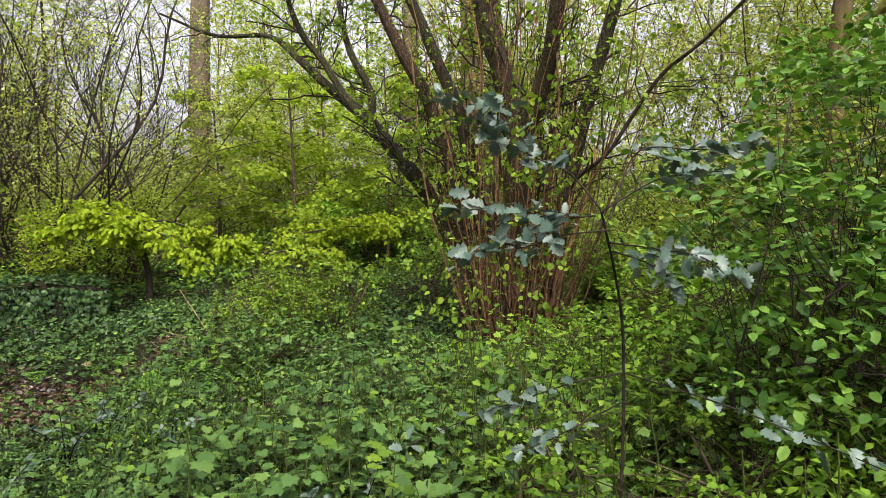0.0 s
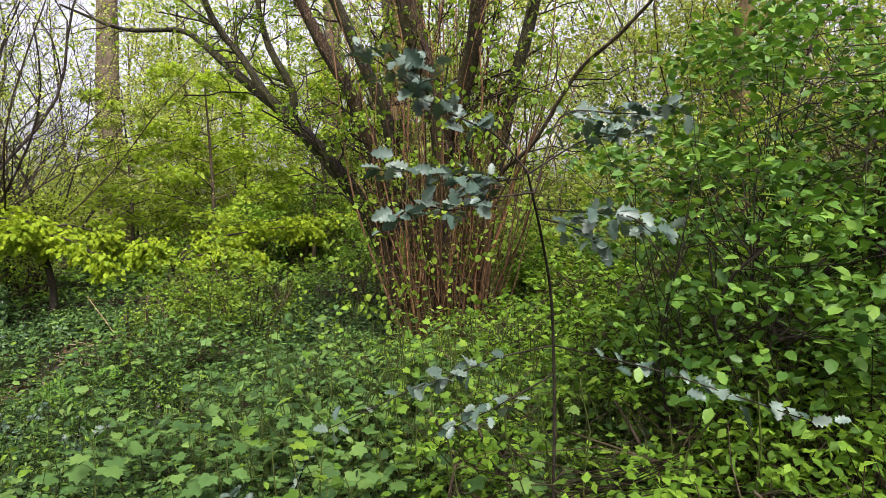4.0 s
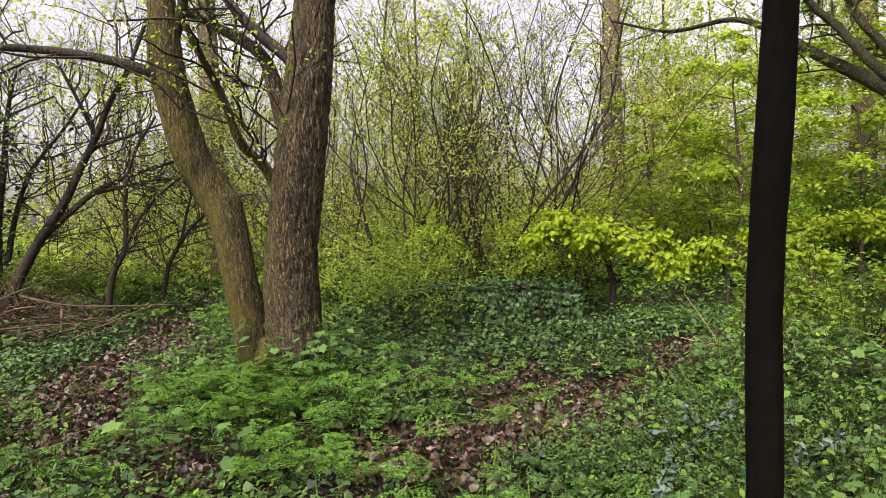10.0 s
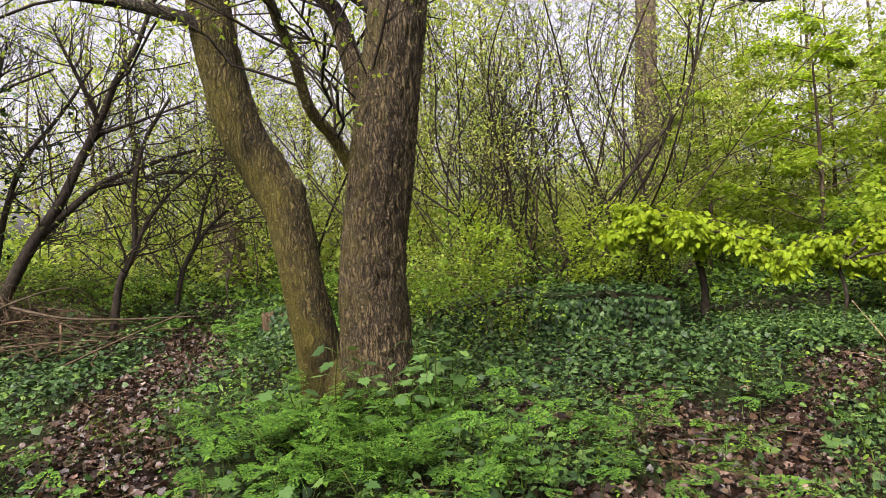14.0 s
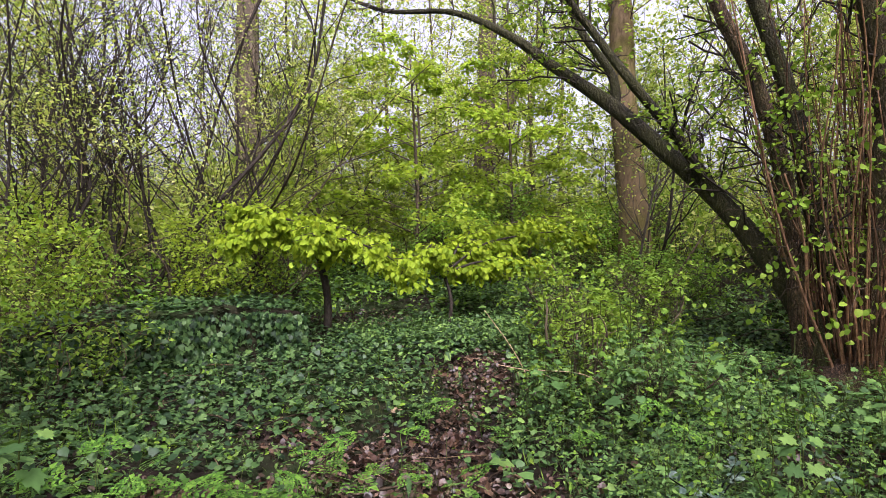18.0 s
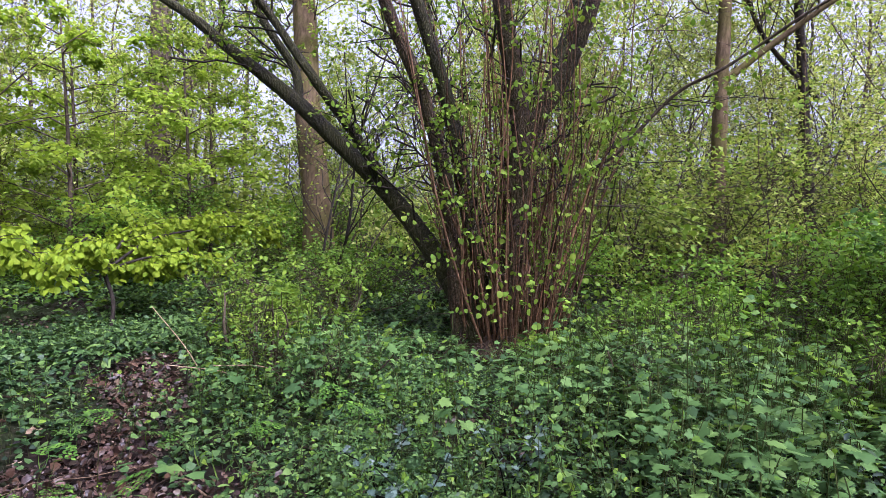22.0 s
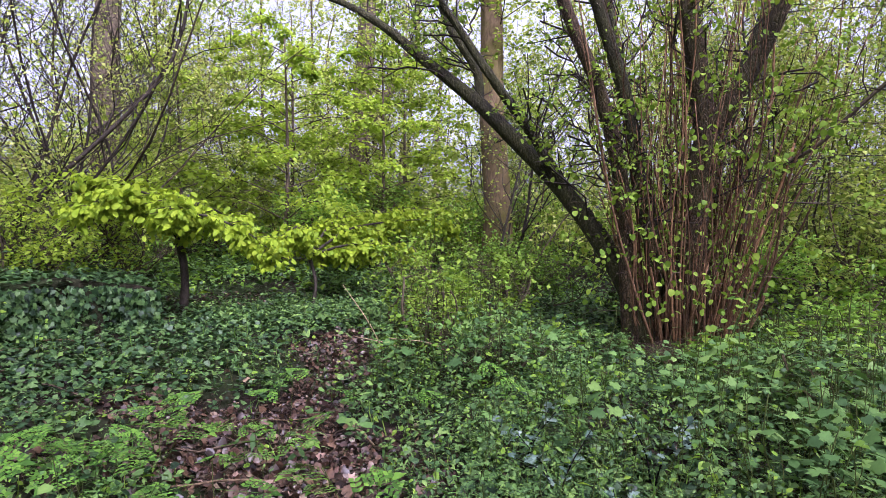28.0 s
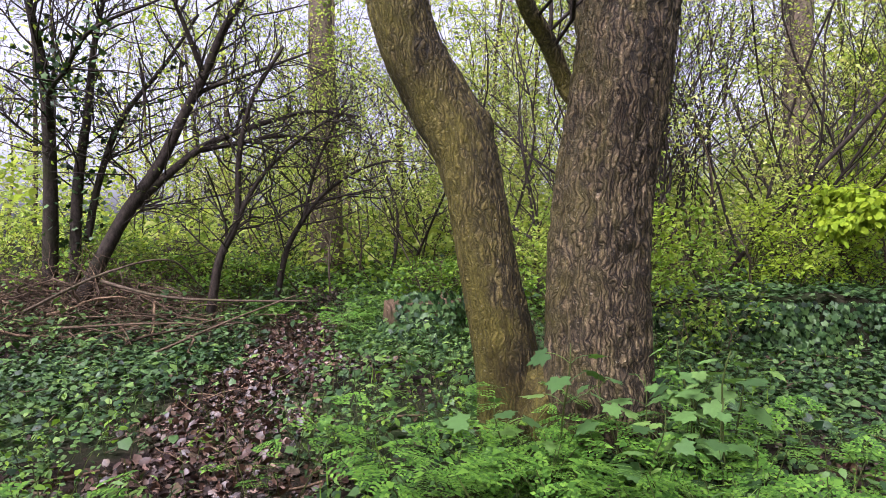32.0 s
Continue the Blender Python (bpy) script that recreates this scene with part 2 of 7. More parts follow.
BARK_DEAD = bark_mat("dead_brushwood_bark", (0.012, 0.009, 0.006), (0.14, 0.10, 0.068), None, 0, 40.0, (1, 1, 0.4), 0.3, 0.85, True)
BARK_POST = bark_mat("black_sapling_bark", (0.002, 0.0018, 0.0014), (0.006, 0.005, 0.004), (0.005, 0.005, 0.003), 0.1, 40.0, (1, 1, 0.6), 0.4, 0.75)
ROT_WOOD = bark_mat("rotten_stump_wood", (0.012, 0.008, 0.006), (0.12, 0.084, 0.05), (0.05, 0.07, 0.02), 0.15, 26.0, (1, 1, 0.15), 0.9)

LEAF_LIME = leaf_mat("bright_yellow_green_leaf", [(0.13, 0.205, 0.010), (0.18, 0.265, 0.012), (0.22, 0.305, 0.014), (0.25, 0.325, 0.017)], 0.5, 0.42, False, 0.08)
LEAF_BRIGHT = leaf_mat("bright_green_shrub_leaf", [(0.07, 0.15, 0.018), (0.14, 0.26, 0.026), (0.21, 0.35, 0.034)], 0.5, 0.45, False, 0.12)
LEAF_HAZEL = leaf_mat("hazel_leaf", [(0.10, 0.18, 0.02), (0.16, 0.26, 0.028), (0.22, 0.31, 0.036)], 0.5, 0.45, False, 0.1)
LEAF_FRESH = leaf_mat("fresh_woodland_leaf", [(0.05, 0.085, 0.018), (0.17, 0.255, 0.036), (0.24, 0.335, 0.05), (0.31, 0.395, 0.07), (0.37, 0.41, 0.11)], 0.55, 0.58, False, 0.1)
LEAF_TIER = leaf_mat("tiered_spring_leaf", [(0.18, 0.28, 0.026), (0.27, 0.38, 0.035), (0.34, 0.44, 0.05)], 0.5, 0.6, False, 0.1)
# background spring leaf, made paler: aerial haze is mixed into its colours
LEAF_HAZY = leaf_mat("haze_paled_leaf", [(0.17, 0.235, 0.04), (0.24, 0.32, 0.055), (0.31, 0.385, 0.08), (0.38, 0.425, 0.12), (0.43, 0.43, 0.16)], 0.6, 0.55, False, 0.08)
LEAF_DEEP = leaf_mat("deep_woodland_leaf", [(0.025, 0.055, 0.012), (0.08, 0.16, 0.02), (0.125, 0.22, 0.026), (0.19, 0.29, 0.032)], 0.5, 0.45, False, 0.1)
LEAF_MID = leaf_mat("mid_green_shrub_leaf", [(0.045, 0.09, 0.012), (0.09, 0.18, 0.022), (0.145, 0.26, 0.03), (0.22, 0.34, 0.04)], 0.5, 0.48, False, 0.12)
LEAF_MAPLE = leaf_mat("maple_seedling_leaf", [(0.032, 0.07, 0.021), (0.062, 0.13, 0.034), (0.092, 0.178, 0.044), (0.135, 0.225, 0.05)], 0.55, 0.3, False, 0.15)
LEAF_PARSLEY = leaf_mat("cow_parsley_leaf", [(0.03, 0.08, 0.012), (0.075, 0.175, 0.022), (0.14, 0.265, 0.034)], 0.5, 0.38, False, 0.12)
LEAF_IVY = leaf_mat("ivy_leaf", [(0.005, 0.013, 0.005), (0.016, 0.04, 0.012), (0.034, 0.075, 0.02), (0.068, 0.122, 0.032), (0.022, 0.05, 0.014)], 0.46, 0.06, False, 0.18)
# holly green with the blue-grey sheen of the sky put into the base colours
LEAF_HOLLY = leaf_mat("holly_leaf", [(0.032, 0.062, 0.044), (0.06, 0.098, 0.074), (0.095, 0.138, 0.106), (0.135, 0.175, 0.14)], 0.4, 0.08, True, 0.35)
LEAF_PRIVET = leaf_mat("evergreen_shrub_leaf", [(0.03, 0.08, 0.014), (0.065, 0.15, 0.022), (0.10, 0.21, 0.03), (0.17, 0.30, 0.045)], 0.42, 0.35, False, 0.25)
LEAF_HERB = leaf_mat("low_herb_leaf", [(0.012, 0.028, 0.009), (0.04, 0.085, 0.022), (0.078, 0.145, 0.034), (0.125, 0.2, 0.042)], 0.5, 0.2, False, 0.15)
LEAF_DEAD = leaf_mat("fallen_leaf", [(0.006, 0.004, 0.003), (0.04, 0.021, 0.013), (0.095, 0.05, 0.028), (0.014, 0.008, 0.006), (0.065, 0.034, 0.022), (0.13, 0.075, 0.042), (0.028, 0.014, 0.012), (0.075, 0.038, 0.024), (0.01, 0.006, 0.005), (0.2, 0.14, 0.085)], 0.42, 0.05, False, 0.35, 0.6)
LEAF_DEAD_ONE = leaf_mat("fallen_leaf_single", [(0.03, 0.016, 0.013), (0.09, 0.048, 0.037), (0.16, 0.09, 0.066), (0.3, 0.2, 0.15)], 0.5, 0.08, True, 0.4, 0.4)
GRASS = leaf_mat("grass_blade", [(0.05, 0.12, 0.014), (0.09, 0.17, 0.02), (0.14, 0.21, 0.03)], 0.5, 0.3)
STEM_GREEN = bark_mat("green_plant_stem", (0.02, 0.03, 0.008), (0.07, 0.085, 0.022), None, 0, 40.0, (1, 1, 0.3), 0.1, 0.6)
STALK_DRY = bark_mat("dry_stalk", (0.16, 0.10, 0.06), (0.42, 0.31, 0.2), None, 0, 40.0, (1, 1, 0.3), 0.1, 0.8)

# ---------------------------------------------------------------- mesh helpers
def raw_mesh(name, verts, faces):
    """A mesh from arrays: verts (n, 3) and a list of index arrays (k, 3) or (k, 4)."""
    me = bpy.data.meshes.new(name)
    verts = np.ascontiguousarray(verts, dtype=np.float32)
    faces = [np.asarray(f, dtype=np.int32) for f in faces if len(f)]
    loops = np.concatenate([f.ravel() for f in faces])
    counts = np.concatenate([np.full(len(f), f.shape[1], dtype=np.int32) for f in faces])
    starts = np.concatenate([[0], np.cumsum(counts)[:-1]]).astype(np.int32)
    me.vertices.add(len(verts))
    me.vertices.foreach_set("co", verts.ravel())
    me.loops.add(len(loops))
    me.loops.foreach_set("vertex_index", loops)
    me.polygons.add(len(counts))
    me.polygons.foreach_set("loop_start", starts)
    me.polygons.foreach_set("loop_total", counts)
    me.update(calc_edges=True)
    me.validate()
    return me


def part(name, me, material, parent=None, label="", smooth=False):
    if isinstance(me, bmesh.types.BMesh):
        bm, me = me, bpy.data.meshes.new(name)
        bm.to_mesh(me)
        bm.free()
    if not me.materials:
        me.materials.append(material)
    if smooth:
        me.polygons.foreach_set("use_smooth", np.ones(len(me.polygons), dtype=bool))
    ob = new(name, me)
    ob.parent = parent
    if label:
        ob["label"] = label
    return ob


def thing(name, label, category, group="", kind="", at=(0, 0, 0)):
    ob = new(name)
    ob.empty_display_size = 0.1
    ob.location = at
    return tagged(ob, label, category, group, kind)


def unit(v):
    return v / np.maximum(np.linalg.norm(v, axis=-1, keepdims=True), 1e-9)


def tubes(P, R, sides=5, cap=True):
    """Tubes along n polylines of m points: P (n, m, 3), R (n, m). Gives verts and faces."""
    P, R = np.asarray(P, float), np.asarray(R, float)
    n, m, _ = P.shape
    T = unit(np.gradient(P, axis=1))
    D = unit(P[:, -1] - P[:, 0])
    ref = np.where(np.abs(D[:, 2:3]) < 0.8, np.array([[0, 0, 1.0]]), np.array([[0.83, 0.55, 0.0]]))
    U = unit(np.cross(T, ref[:, None, :]))
    V = np.cross(T, U)
    a = np.linspace(0, 2 * np.pi, sides, endpoint=False)
    ring = U[:, :, None, :] * np.cos(a)[:, None] + V[:, :, None, :] * np.sin(a)[:, None]
    verts = (P[:, :, None, :] + ring * R[:, :, None, None]).reshape(-1, 3)
    i = np.arange(m - 1)[:, None] * sides
    j = np.arange(sides)[None]
    k = (j + 1) % sides
    q = np.stack([i + j, i + k, i + sides + k, i + sides + j], -1).reshape(-1, 4)
    base = (np.arange(n) * m * sides)[:, None, None]
    faces = [(q[None] + base).reshape(-1, 4)]
    if cap:
        tri = np.stack([np.zeros(sides - 2, int), np.arange(1, sides - 1), np.arange(2, sides)], -1) + (m - 1) * sides
        faces.append((tri[None] + base).reshape(-1, 3))
    return verts, faces


def joined(pieces):
    """Joins (verts, faces) pairs."""
    vs, fs, off = [], [], 0
    for v, f in pieces:
        vs.append(v)
        fs += [g + off for g in f if len(g)]
        off += len(v)
    return np.concatenate(vs), fs


def spline(points, m):
    """m points along a smooth curve through the given ones."""
    p = np.asarray(points, float)
    if len(p) == 2:
        return p[0] + (p[1] - p[0]) * np.linspace(0, 1, m)[:, None]
    e = np.vstack([2 * p[0] - p[1], p, 2 * p[-1] - p[-2]])
    s = np.linspace(0, len(p) - 1 - 1e-6, m)
    i = s.astype(int)
    t = (s - i)[:, None]
    a, b, c, d = e[i], e[i + 1], e[i + 2], e[i + 3]
    return 0.5 * (2 * b + (c - a) * t + (2 * a - 5 * b + 4 * c - d) * t**2 + (3 * b - a - 3 * c + d) * t**3)


def wander(rng, base, tip, m, amount):
    """n curves from base (n, 3) to tip (n, 3) that bend a little on the way."""
    n = len(base)
    u = np.linspace(0, 1, m)[None, :, None]
    L = np.linalg.norm(tip - base, axis=1)[:, None, None]
    P = base[:, None] + (tip - base)[:, None] * u
    for f in (1, 2, 3):
        P = P + rng.normal(0, amount / f, (n, 1, 3)) * L * np.sin(u * np.pi * f) * np.array([1, 1, 0.5])
    return P


def offshoots(rng, P, R, per, length, lo=0.3, hi=1.0, up=0.4, m=4, bend=0.08, thin=0.45, out=1.0, droop=0.0):
    """per side branches on each curve of P: curves and radii."""
    n, k, _ = P.shape
    own = np.repeat(np.arange(n), per)
    u = rng.uniform(lo, hi, len(own))
    s = u * (k - 1)
    i = np.minimum(s.astype(int), k - 2)
    t = (s - i)[:, None]
    base = P[own, i] * (1 - t) + P[own, i + 1] * t
    r0 = R[own, i] * (1 - t[:, 0]) + R[own, i + 1] * t[:, 0]
    along = unit(P[own, i + 1] - P[own, i])
    side = rng.normal(0, 1, (len(own), 3))
    side = unit(side - (side * along).sum(1, keepdims=True) * along)
    way = unit(side * out + along * 0.6 + np.array([0, 0, up]))
    L = length * rng.uniform(0.45, 1.25, len(own)) * (1.15 - 0.5 * u)
    tip = base + way * L[:, None] - np.array([0, 0, droop]) * L[:, None]
    C = wander(rng, base, tip, m, bend)
    r = np.maximum(r0 * thin, 0.0012)[:, None] * np.linspace(1, 0.35, m)[None]
    return C, r


def points_on(rng, P, per, lo=0.2, hi=1.0):
    """Random points on curves, with the curve's way there."""
    n, k, _ = P.shape
    own = np.repeat(np.arange(n), per)
    s = rng.uniform(lo, hi, len(own)) * (k - 1)
    i = np.minimum(s.astype(int), k - 2)
    t = (s - i)[:, None]
    return P[own, i] * (1 - t) + P[own, i + 1] * t, unit(P[own, i + 1] - P[own, i])


# leaf blades: length along +y, face along +z, length 1
def blade(outline, fold=0.0, tipdrop=0.0):
    """A leaf from one half of its outline [(x, y)...] from stalk to tip, folded along the midrib."""
    half = np.array(outline, float)
    ys = half[:, 1]
    k = len(half)
    L = np.c_[-half[:, 0], ys, half[:, 0] * fold - tipdrop * ys**2]
    M = np.c_[np.zeros(k), ys, -tipdrop * ys**2]
    Rr = np.c_[half[:, 0], ys, half[:, 0] * fold - tipdrop * ys**2]
    base, tip = np.array([[0, 0, 0]]), np.array([[0, 1, -tipdrop]])
    verts = np.vstack([base, L, M, Rr, tip])
    l, mm, r, t = 1, 1 + k, 1 + 2 * k, 1 + 3 * k
    tris, quads = [(0, mm, l), (0, r, mm), (l + k - 1, mm + k - 1, t), (mm + k - 1, r + k - 1, t)], []
    for i in range(k - 1):
        quads += [(l + i, mm + i, mm + i + 1, l + i + 1), (mm + i, r + i, r + i + 1, mm + i + 1)]
    return verts, [np.array(tris), np.array(quads).reshape(-1, 4)]


def fan(outline, lift=0.0):
    """A lobed leaf as a fan from its middle."""
    o = np.array(outline, float)
    o = np.vstack([o, o[::-1][1:-1] * [-1, 1]])
    z = lift * (np.abs(o[:, 0]) + 0.5 * np.abs(o[:, 1] - 0.4))
    verts = np.vstack([[0, 0.35, 0], np.c_[o, z]])
    n = len(o)
    return verts, [np.array([(0, 1 + i, 1 + (i + 1) % n) for i in range(n)])]


RHOMB = (np.array([[0, 0, 0], [-0.3, 0.5, 0.08], [0, 1, -0.1], [0.3, 0.5, 0.08]]), [np.array([(0, 3, 1), (1, 3, 2)])])
OVAL = blade([(0.3, 0.3), (0.26, 0.72)], 0.25, 0.12)
HEX = (np.array([[0, 0, 0], [-0.28, 0.28, 0.06], [-0.24, 0.68, 0.05], [0, 1, -0.1], [0.24, 0.68, 0.05], [0.28, 0.28, 0.06]]), [np.array([(0, 5, 1), (2, 4, 3)]), np.array([(1, 5, 4, 2)])])
ROUND = blade([(0.36, 0.12), (0.46, 0.42), (0.36, 0.75), (0.14, 0.93)], 0.15, 0.22)
NARROW = (np.array([[0, 0, 0], [-0.13, 0.3, 0.04], [-0.1, 0.7, 0.0], [0, 1, -0.2], [0.1, 0.7, 0.0], [0.13, 0.3, 0.04]]), [np.array([(0, 5, 1), (2, 4, 3)]), np.array([(1, 5, 4, 2)])])
HOLLY = blade([(0.10, 0.06), (0.30, 0.16), (0.17, 0.28), (0.36, 0.4), (0.20, 0.52), (0.34, 0.66), (0.15, 0.76), (0.2, 0.88)], 0.35, 0.14)
IVY = fan([(0, 0.04), (0.36, -0.1), (0.40, 0.24), (0.5, 0.5), (0.2, 0.6), (0, 1)], -0.12)
MAPLE = fan([(0, 0.08), (0.16, -0.08), (0.46, -0.06), (0.40, 0.14), (0.62, 0.42), (0.36, 0.44), (0.30, 0.72), (0.16, 0.7), (0, 1)], -0.1)
CURLED = fan([(0, 0.0), (0.38, 0.08), (0.28, 0.32), (0.46, 0.6), (0.18, 0.68), (0, 1)], 0.22)
LOBED = fan([(0, 0.02), (0.4, -0.02), (0.46, 0.48), (0, 1)], -0.14)
FLAKE = fan([(0, 0.0), (0.36, 0.12), (0.4, 0.6), (0, 1)], 0.22)
BLADE = (np.array([[-0.025, 0, 0], [0.025, 0, 0], [-0.02, 0.55, 0.06], [0.02, 0.55, 0.06], [0, 1, -0.12]]), [np.array([(2, 3, 4)]), np.array([(0, 1, 3, 2)])])


def fern_template():
    """A finely divided leaf: a midrib with paired pinnae, each of small leaflets."""
    pieces = []
    dia = np.array([[0, 0, 0], [-0.3, 0.45, 0.03], [0, 1, -0.05], [0.3, 0.45, 0.03]])
    tri = np.array([(0, 3, 1), (1, 3, 2)])
    for y, w in ((0.22, 0.46), (0.42, 0.4), (0.6, 0.3), (0.76, 0.2)):
        for sgn in (-1, 1):
            for f, ln in ((0.3, 0.15), (0.58, 0.15), (0.86, 0.16)):
                for tw in (-1, 1):
                    ang = sgn * (1.05 - 0.1 * f) + tw * 0.75
                    c, s = math.cos(ang), math.sin(ang)
                    v = dia * (ln * (1.1 - 0.5 * y))
                    v = np.c_[v[:, 0] * c + v[:, 1] * s, -v[:, 0] * s + v[:, 1] * c, v[:, 2]]
                    pieces.append((v + [sgn * w * f, y + 0.25 * w * f, -0.18 * f * w - 0.12 * y * y], [tri]))
    pieces.append((dia * [0.28, 0.28, 1] + [0, 0.78, -0.1], [tri]))
    rib = np.array([[-0.008, -0.2, 0.0], [0.008, -0.2, 0.0], [0.006, 0.9, -0.1], [-0.006, 0.9, -0.1]])
    pieces.append((rib, [np.array([(0, 1, 2), (0, 2, 3)])]))
    return joined(pieces)


FERN = fern_template()


def leaves(shape, pos, way, face, size):
    """Many blades in one: at pos, pointing along way, facing face, of the given lengths."""
    tv, tf = shape
    pos, way, face = np.asarray(pos, float), unit(np.asarray(way, float)), np.asarray(face, float)
    side = unit(np.cross(way, face))
    nrm = np.cross(side, way)
    s = np.asarray(size, float)[:, None, None]
    v = tv[:, 0][None, :, None] * side[:, None] + tv[:, 1][None, :, None] * way[:, None] + tv[:, 2][None, :, None] * nrm[:, None]
    verts = (pos[:, None] + v * s).reshape(-1, 3)
    off = (np.arange(len(pos)) * len(tv))[:, None, None]
    return verts, [(np.asarray(f)[None] + off).reshape(-1, np.asarray(f).shape[1]) for f in tf]


def spread(rng, n, tilt=0.5):
    """n random blade directions and faces, mostly facing up: way, face."""
    a = rng.uniform(0, 2 * np.pi, n)
    way = np.c_[np.cos(a), np.sin(a), rng.normal(-0.1, tilt, n)]
    face = np.c_[rng.normal(0, tilt, (n, 2)), np.ones(n)]
    return unit(way), unit(face)


def leaf_mesh(name, rng, shape, pos, size, tilt=0.5, jitter=0.35, droop=0.0):
    way, face = spread(rng, len(pos), tilt)
    way[:, 2] -= droop
    v, f = leaves(shape, pos, way, face, size * rng.uniform(1 - jitter, 1 + jitter, len(pos)))
    return raw_mesh(name, v, f)


def bark_tube(name, points, radii, sides=40, rings=120, ridge=0.012, freq=9.0, seed=0.0, lump=0.06):
    """A trunk or limb with furrowed bark and an uneven outline."""
    P = spline(points, rings)
    R = np.interp(np.linspace(0, len(points) - 1, rings), range(len(points)), radii)
    v, f = tubes(P[None], R[None], sides)
    c = np.repeat(P, sides, 0)
    out = v - c
    r = np.linalg.norm(out, axis=1, keepdims=True)
    d = out / r
    a = np.tile(np.linspace(0, 2 * np.pi, sides, endpoint=False), rings)
    h = np.repeat(np.r_[0, np.cumsum(np.linalg.norm(np.diff(P, axis=0), axis=1))], sides)
    k = np.empty(len(v))
    for i in range(len(v)):
        x, y, z = math.cos(a[i]), math.sin(a[i]), h[i]
        low = noise.noise((x * 1.1 + seed, y * 1.1, z * 1.6))
        n1 = noise.noise((x * freq * 0.55 + seed, y * freq * 0.55, z * 5.0))
        n2 = noise.noise((x * freq * 1.2, y * freq * 1.2 + seed, z * 12.0))
        k[i] = lump * r[i, 0] * low + ridge * (0.55 - 1.6 * abs(n1) - 0.8 * abs(n2))
    return raw_mesh(name, v + d * k[:, None], f)

# ---------------------------------------------------------------- the ground
def ground_z(x, y):
    """Height of the woodland floor."""
    x, y = np.asarray(x, float), np.asarray(y, float)
    z = -0.27 + 0.14 * np.exp(-((x + 0.1) ** 2 + (y - 0.35) ** 2) / 1.3**2)
    z = z - 0.12 * np.exp(-((x - 7.0) ** 2 + (y + 0.5) ** 2) / 1.5**2)
    z = z - 0.12 * np.exp(-((x - 2.9) ** 2 + (y - 0.6) ** 2) / 1.3**2)
    z = z + 0.12 * np.exp(-((x - 4.0) ** 2 + (y + 6.0) ** 2) / 2.0**2)
    r = np.hypot(x - 2, y + 2)
    z = z + np.clip(0.05 * (r - 7), 0, 0.8)
    bumps = 0.03 * np.sin(1.7 * x + 0.6 * y) + 0.025 * np.sin(2.3 * y - 1.1 * x + 1.0) + 0.012 * np.sin(5.1 * x + 2.0) * np.sin(4.3 * y)
    return z + bumps


def build_ground():
    """One sheet, fine near the walk and coarse out to the horizon."""
    ring = np.r_[np.linspace(0, 14, 120), np.geomspace(14.5, 900, 40)]
    a = np.linspace(0, 2 * np.pi, 180, endpoint=False)
    X = 2 + ring[:, None] * np.cos(a)
    Y = -1 + ring[:, None] * np.sin(a)
    Z = ground_z(X, Y)
    v = np.stack([X, Y, Z], -1).reshape(-1, 3)
    i = np.arange(len(ring) - 1)[:, None] * len(a)
    j = np.arange(len(a))[None]
    k = (j + 1) % len(a)
    q = np.stack([i + j, i + len(a) + j, i + len(a) + k, i + k], -1).reshape(-1, 4)
    ob = part("ground", raw_mesh("ground", v, [q]), SOIL, None, "", True)
    tagged(ob, "dark woodland soil under leaf litter and low plants", "ground", "", "structure")


build_ground()

# the trodden, leaf-covered ways between the plants: polylines with half widths
WAYS = [
    ([(1.9, -1.7), (2.1, -1.0), (2.4, -0.4), (2.8, 0.25)], 0.64),
    ([(1.3, 0.15), (2.0, 0.15), (2.7, 0.2)], 0.3),
    ([(-0.3, -1.55), (0.3, -2.0)], 0.22),
    ([(2.8, 0.25), (3.4, 0.8), (4.1, 1.35), (4.6, 1.9)], 0.25),
    ([(-1.3, -1.4), (-2.1, -0.3), (-2.6, 0.8), (-2.8, 1.9), (-3.2, 3.2), (-4.2, 6.5)], 0.44),
    ([(-2.3, 2.4), (-1.6, 2.6)], 0.3),
    ([(4.2, 4.6), (4.9, 5.0)], 0.3),
]


def bare(x, y):
    """How bare the floor is, 0 to 1."""
    best = np.zeros(np.shape(x))
    for line, w in WAYS:
        for (ax, ay), (bx, by) in zip(line, line[1:]):
            dx, dy = bx - ax, by - ay
            t = np.clip(((x - ax) * dx + (y - ay) * dy) / (dx * dx + dy * dy), 0, 1)
            d = np.hypot(x - ax - t * dx, y - ay - t * dy)
            wob = w * (1 + 0.35 * np.sin(3.1 * x + 1.3 * y) + 0.25 * np.sin(5.3 * y - 2.0 * x))
            best = np.maximum(best, np.clip(1.6 - d / wob, 0, 1))
    return best


def patchy(x, y, f=1.0, p=0.0):
    """A soft pattern between 0 and 1 for clumps of plants."""
    v = np.sin(1.3 * f * x + 2.1 * np.sin(0.7 * f * y + p) + p) + np.sin(1.7 * f * y - 1.1 * f * x + 2 * p) + 0.7 * np.sin(3.3 * f * x + 2.9 * f * y + p)
    return 1 / (1 + np.exp(-1.6 * v))


def near(x, y, cx, cy, rx, ry):
    return np.exp(-(((x - cx) / rx) ** 2 + ((y - cy) / ry) ** 2))


def thin(x, y):
    """Where the plants stand thin and the litter shows through."""
    return np.clip(0.8 * near(x, y, 3.5, -3.2, 0.9, 0.7) + 0.7 * near(x, y, 4.4, -1.6, 0.6, 0.8) + 0.6 * near(x, y, 2.0, -1.9, 0.5, 0.4) + 0.6 * near(x, y, 5.2, 4.0, 0.9, 0.7), 0, 0.85)


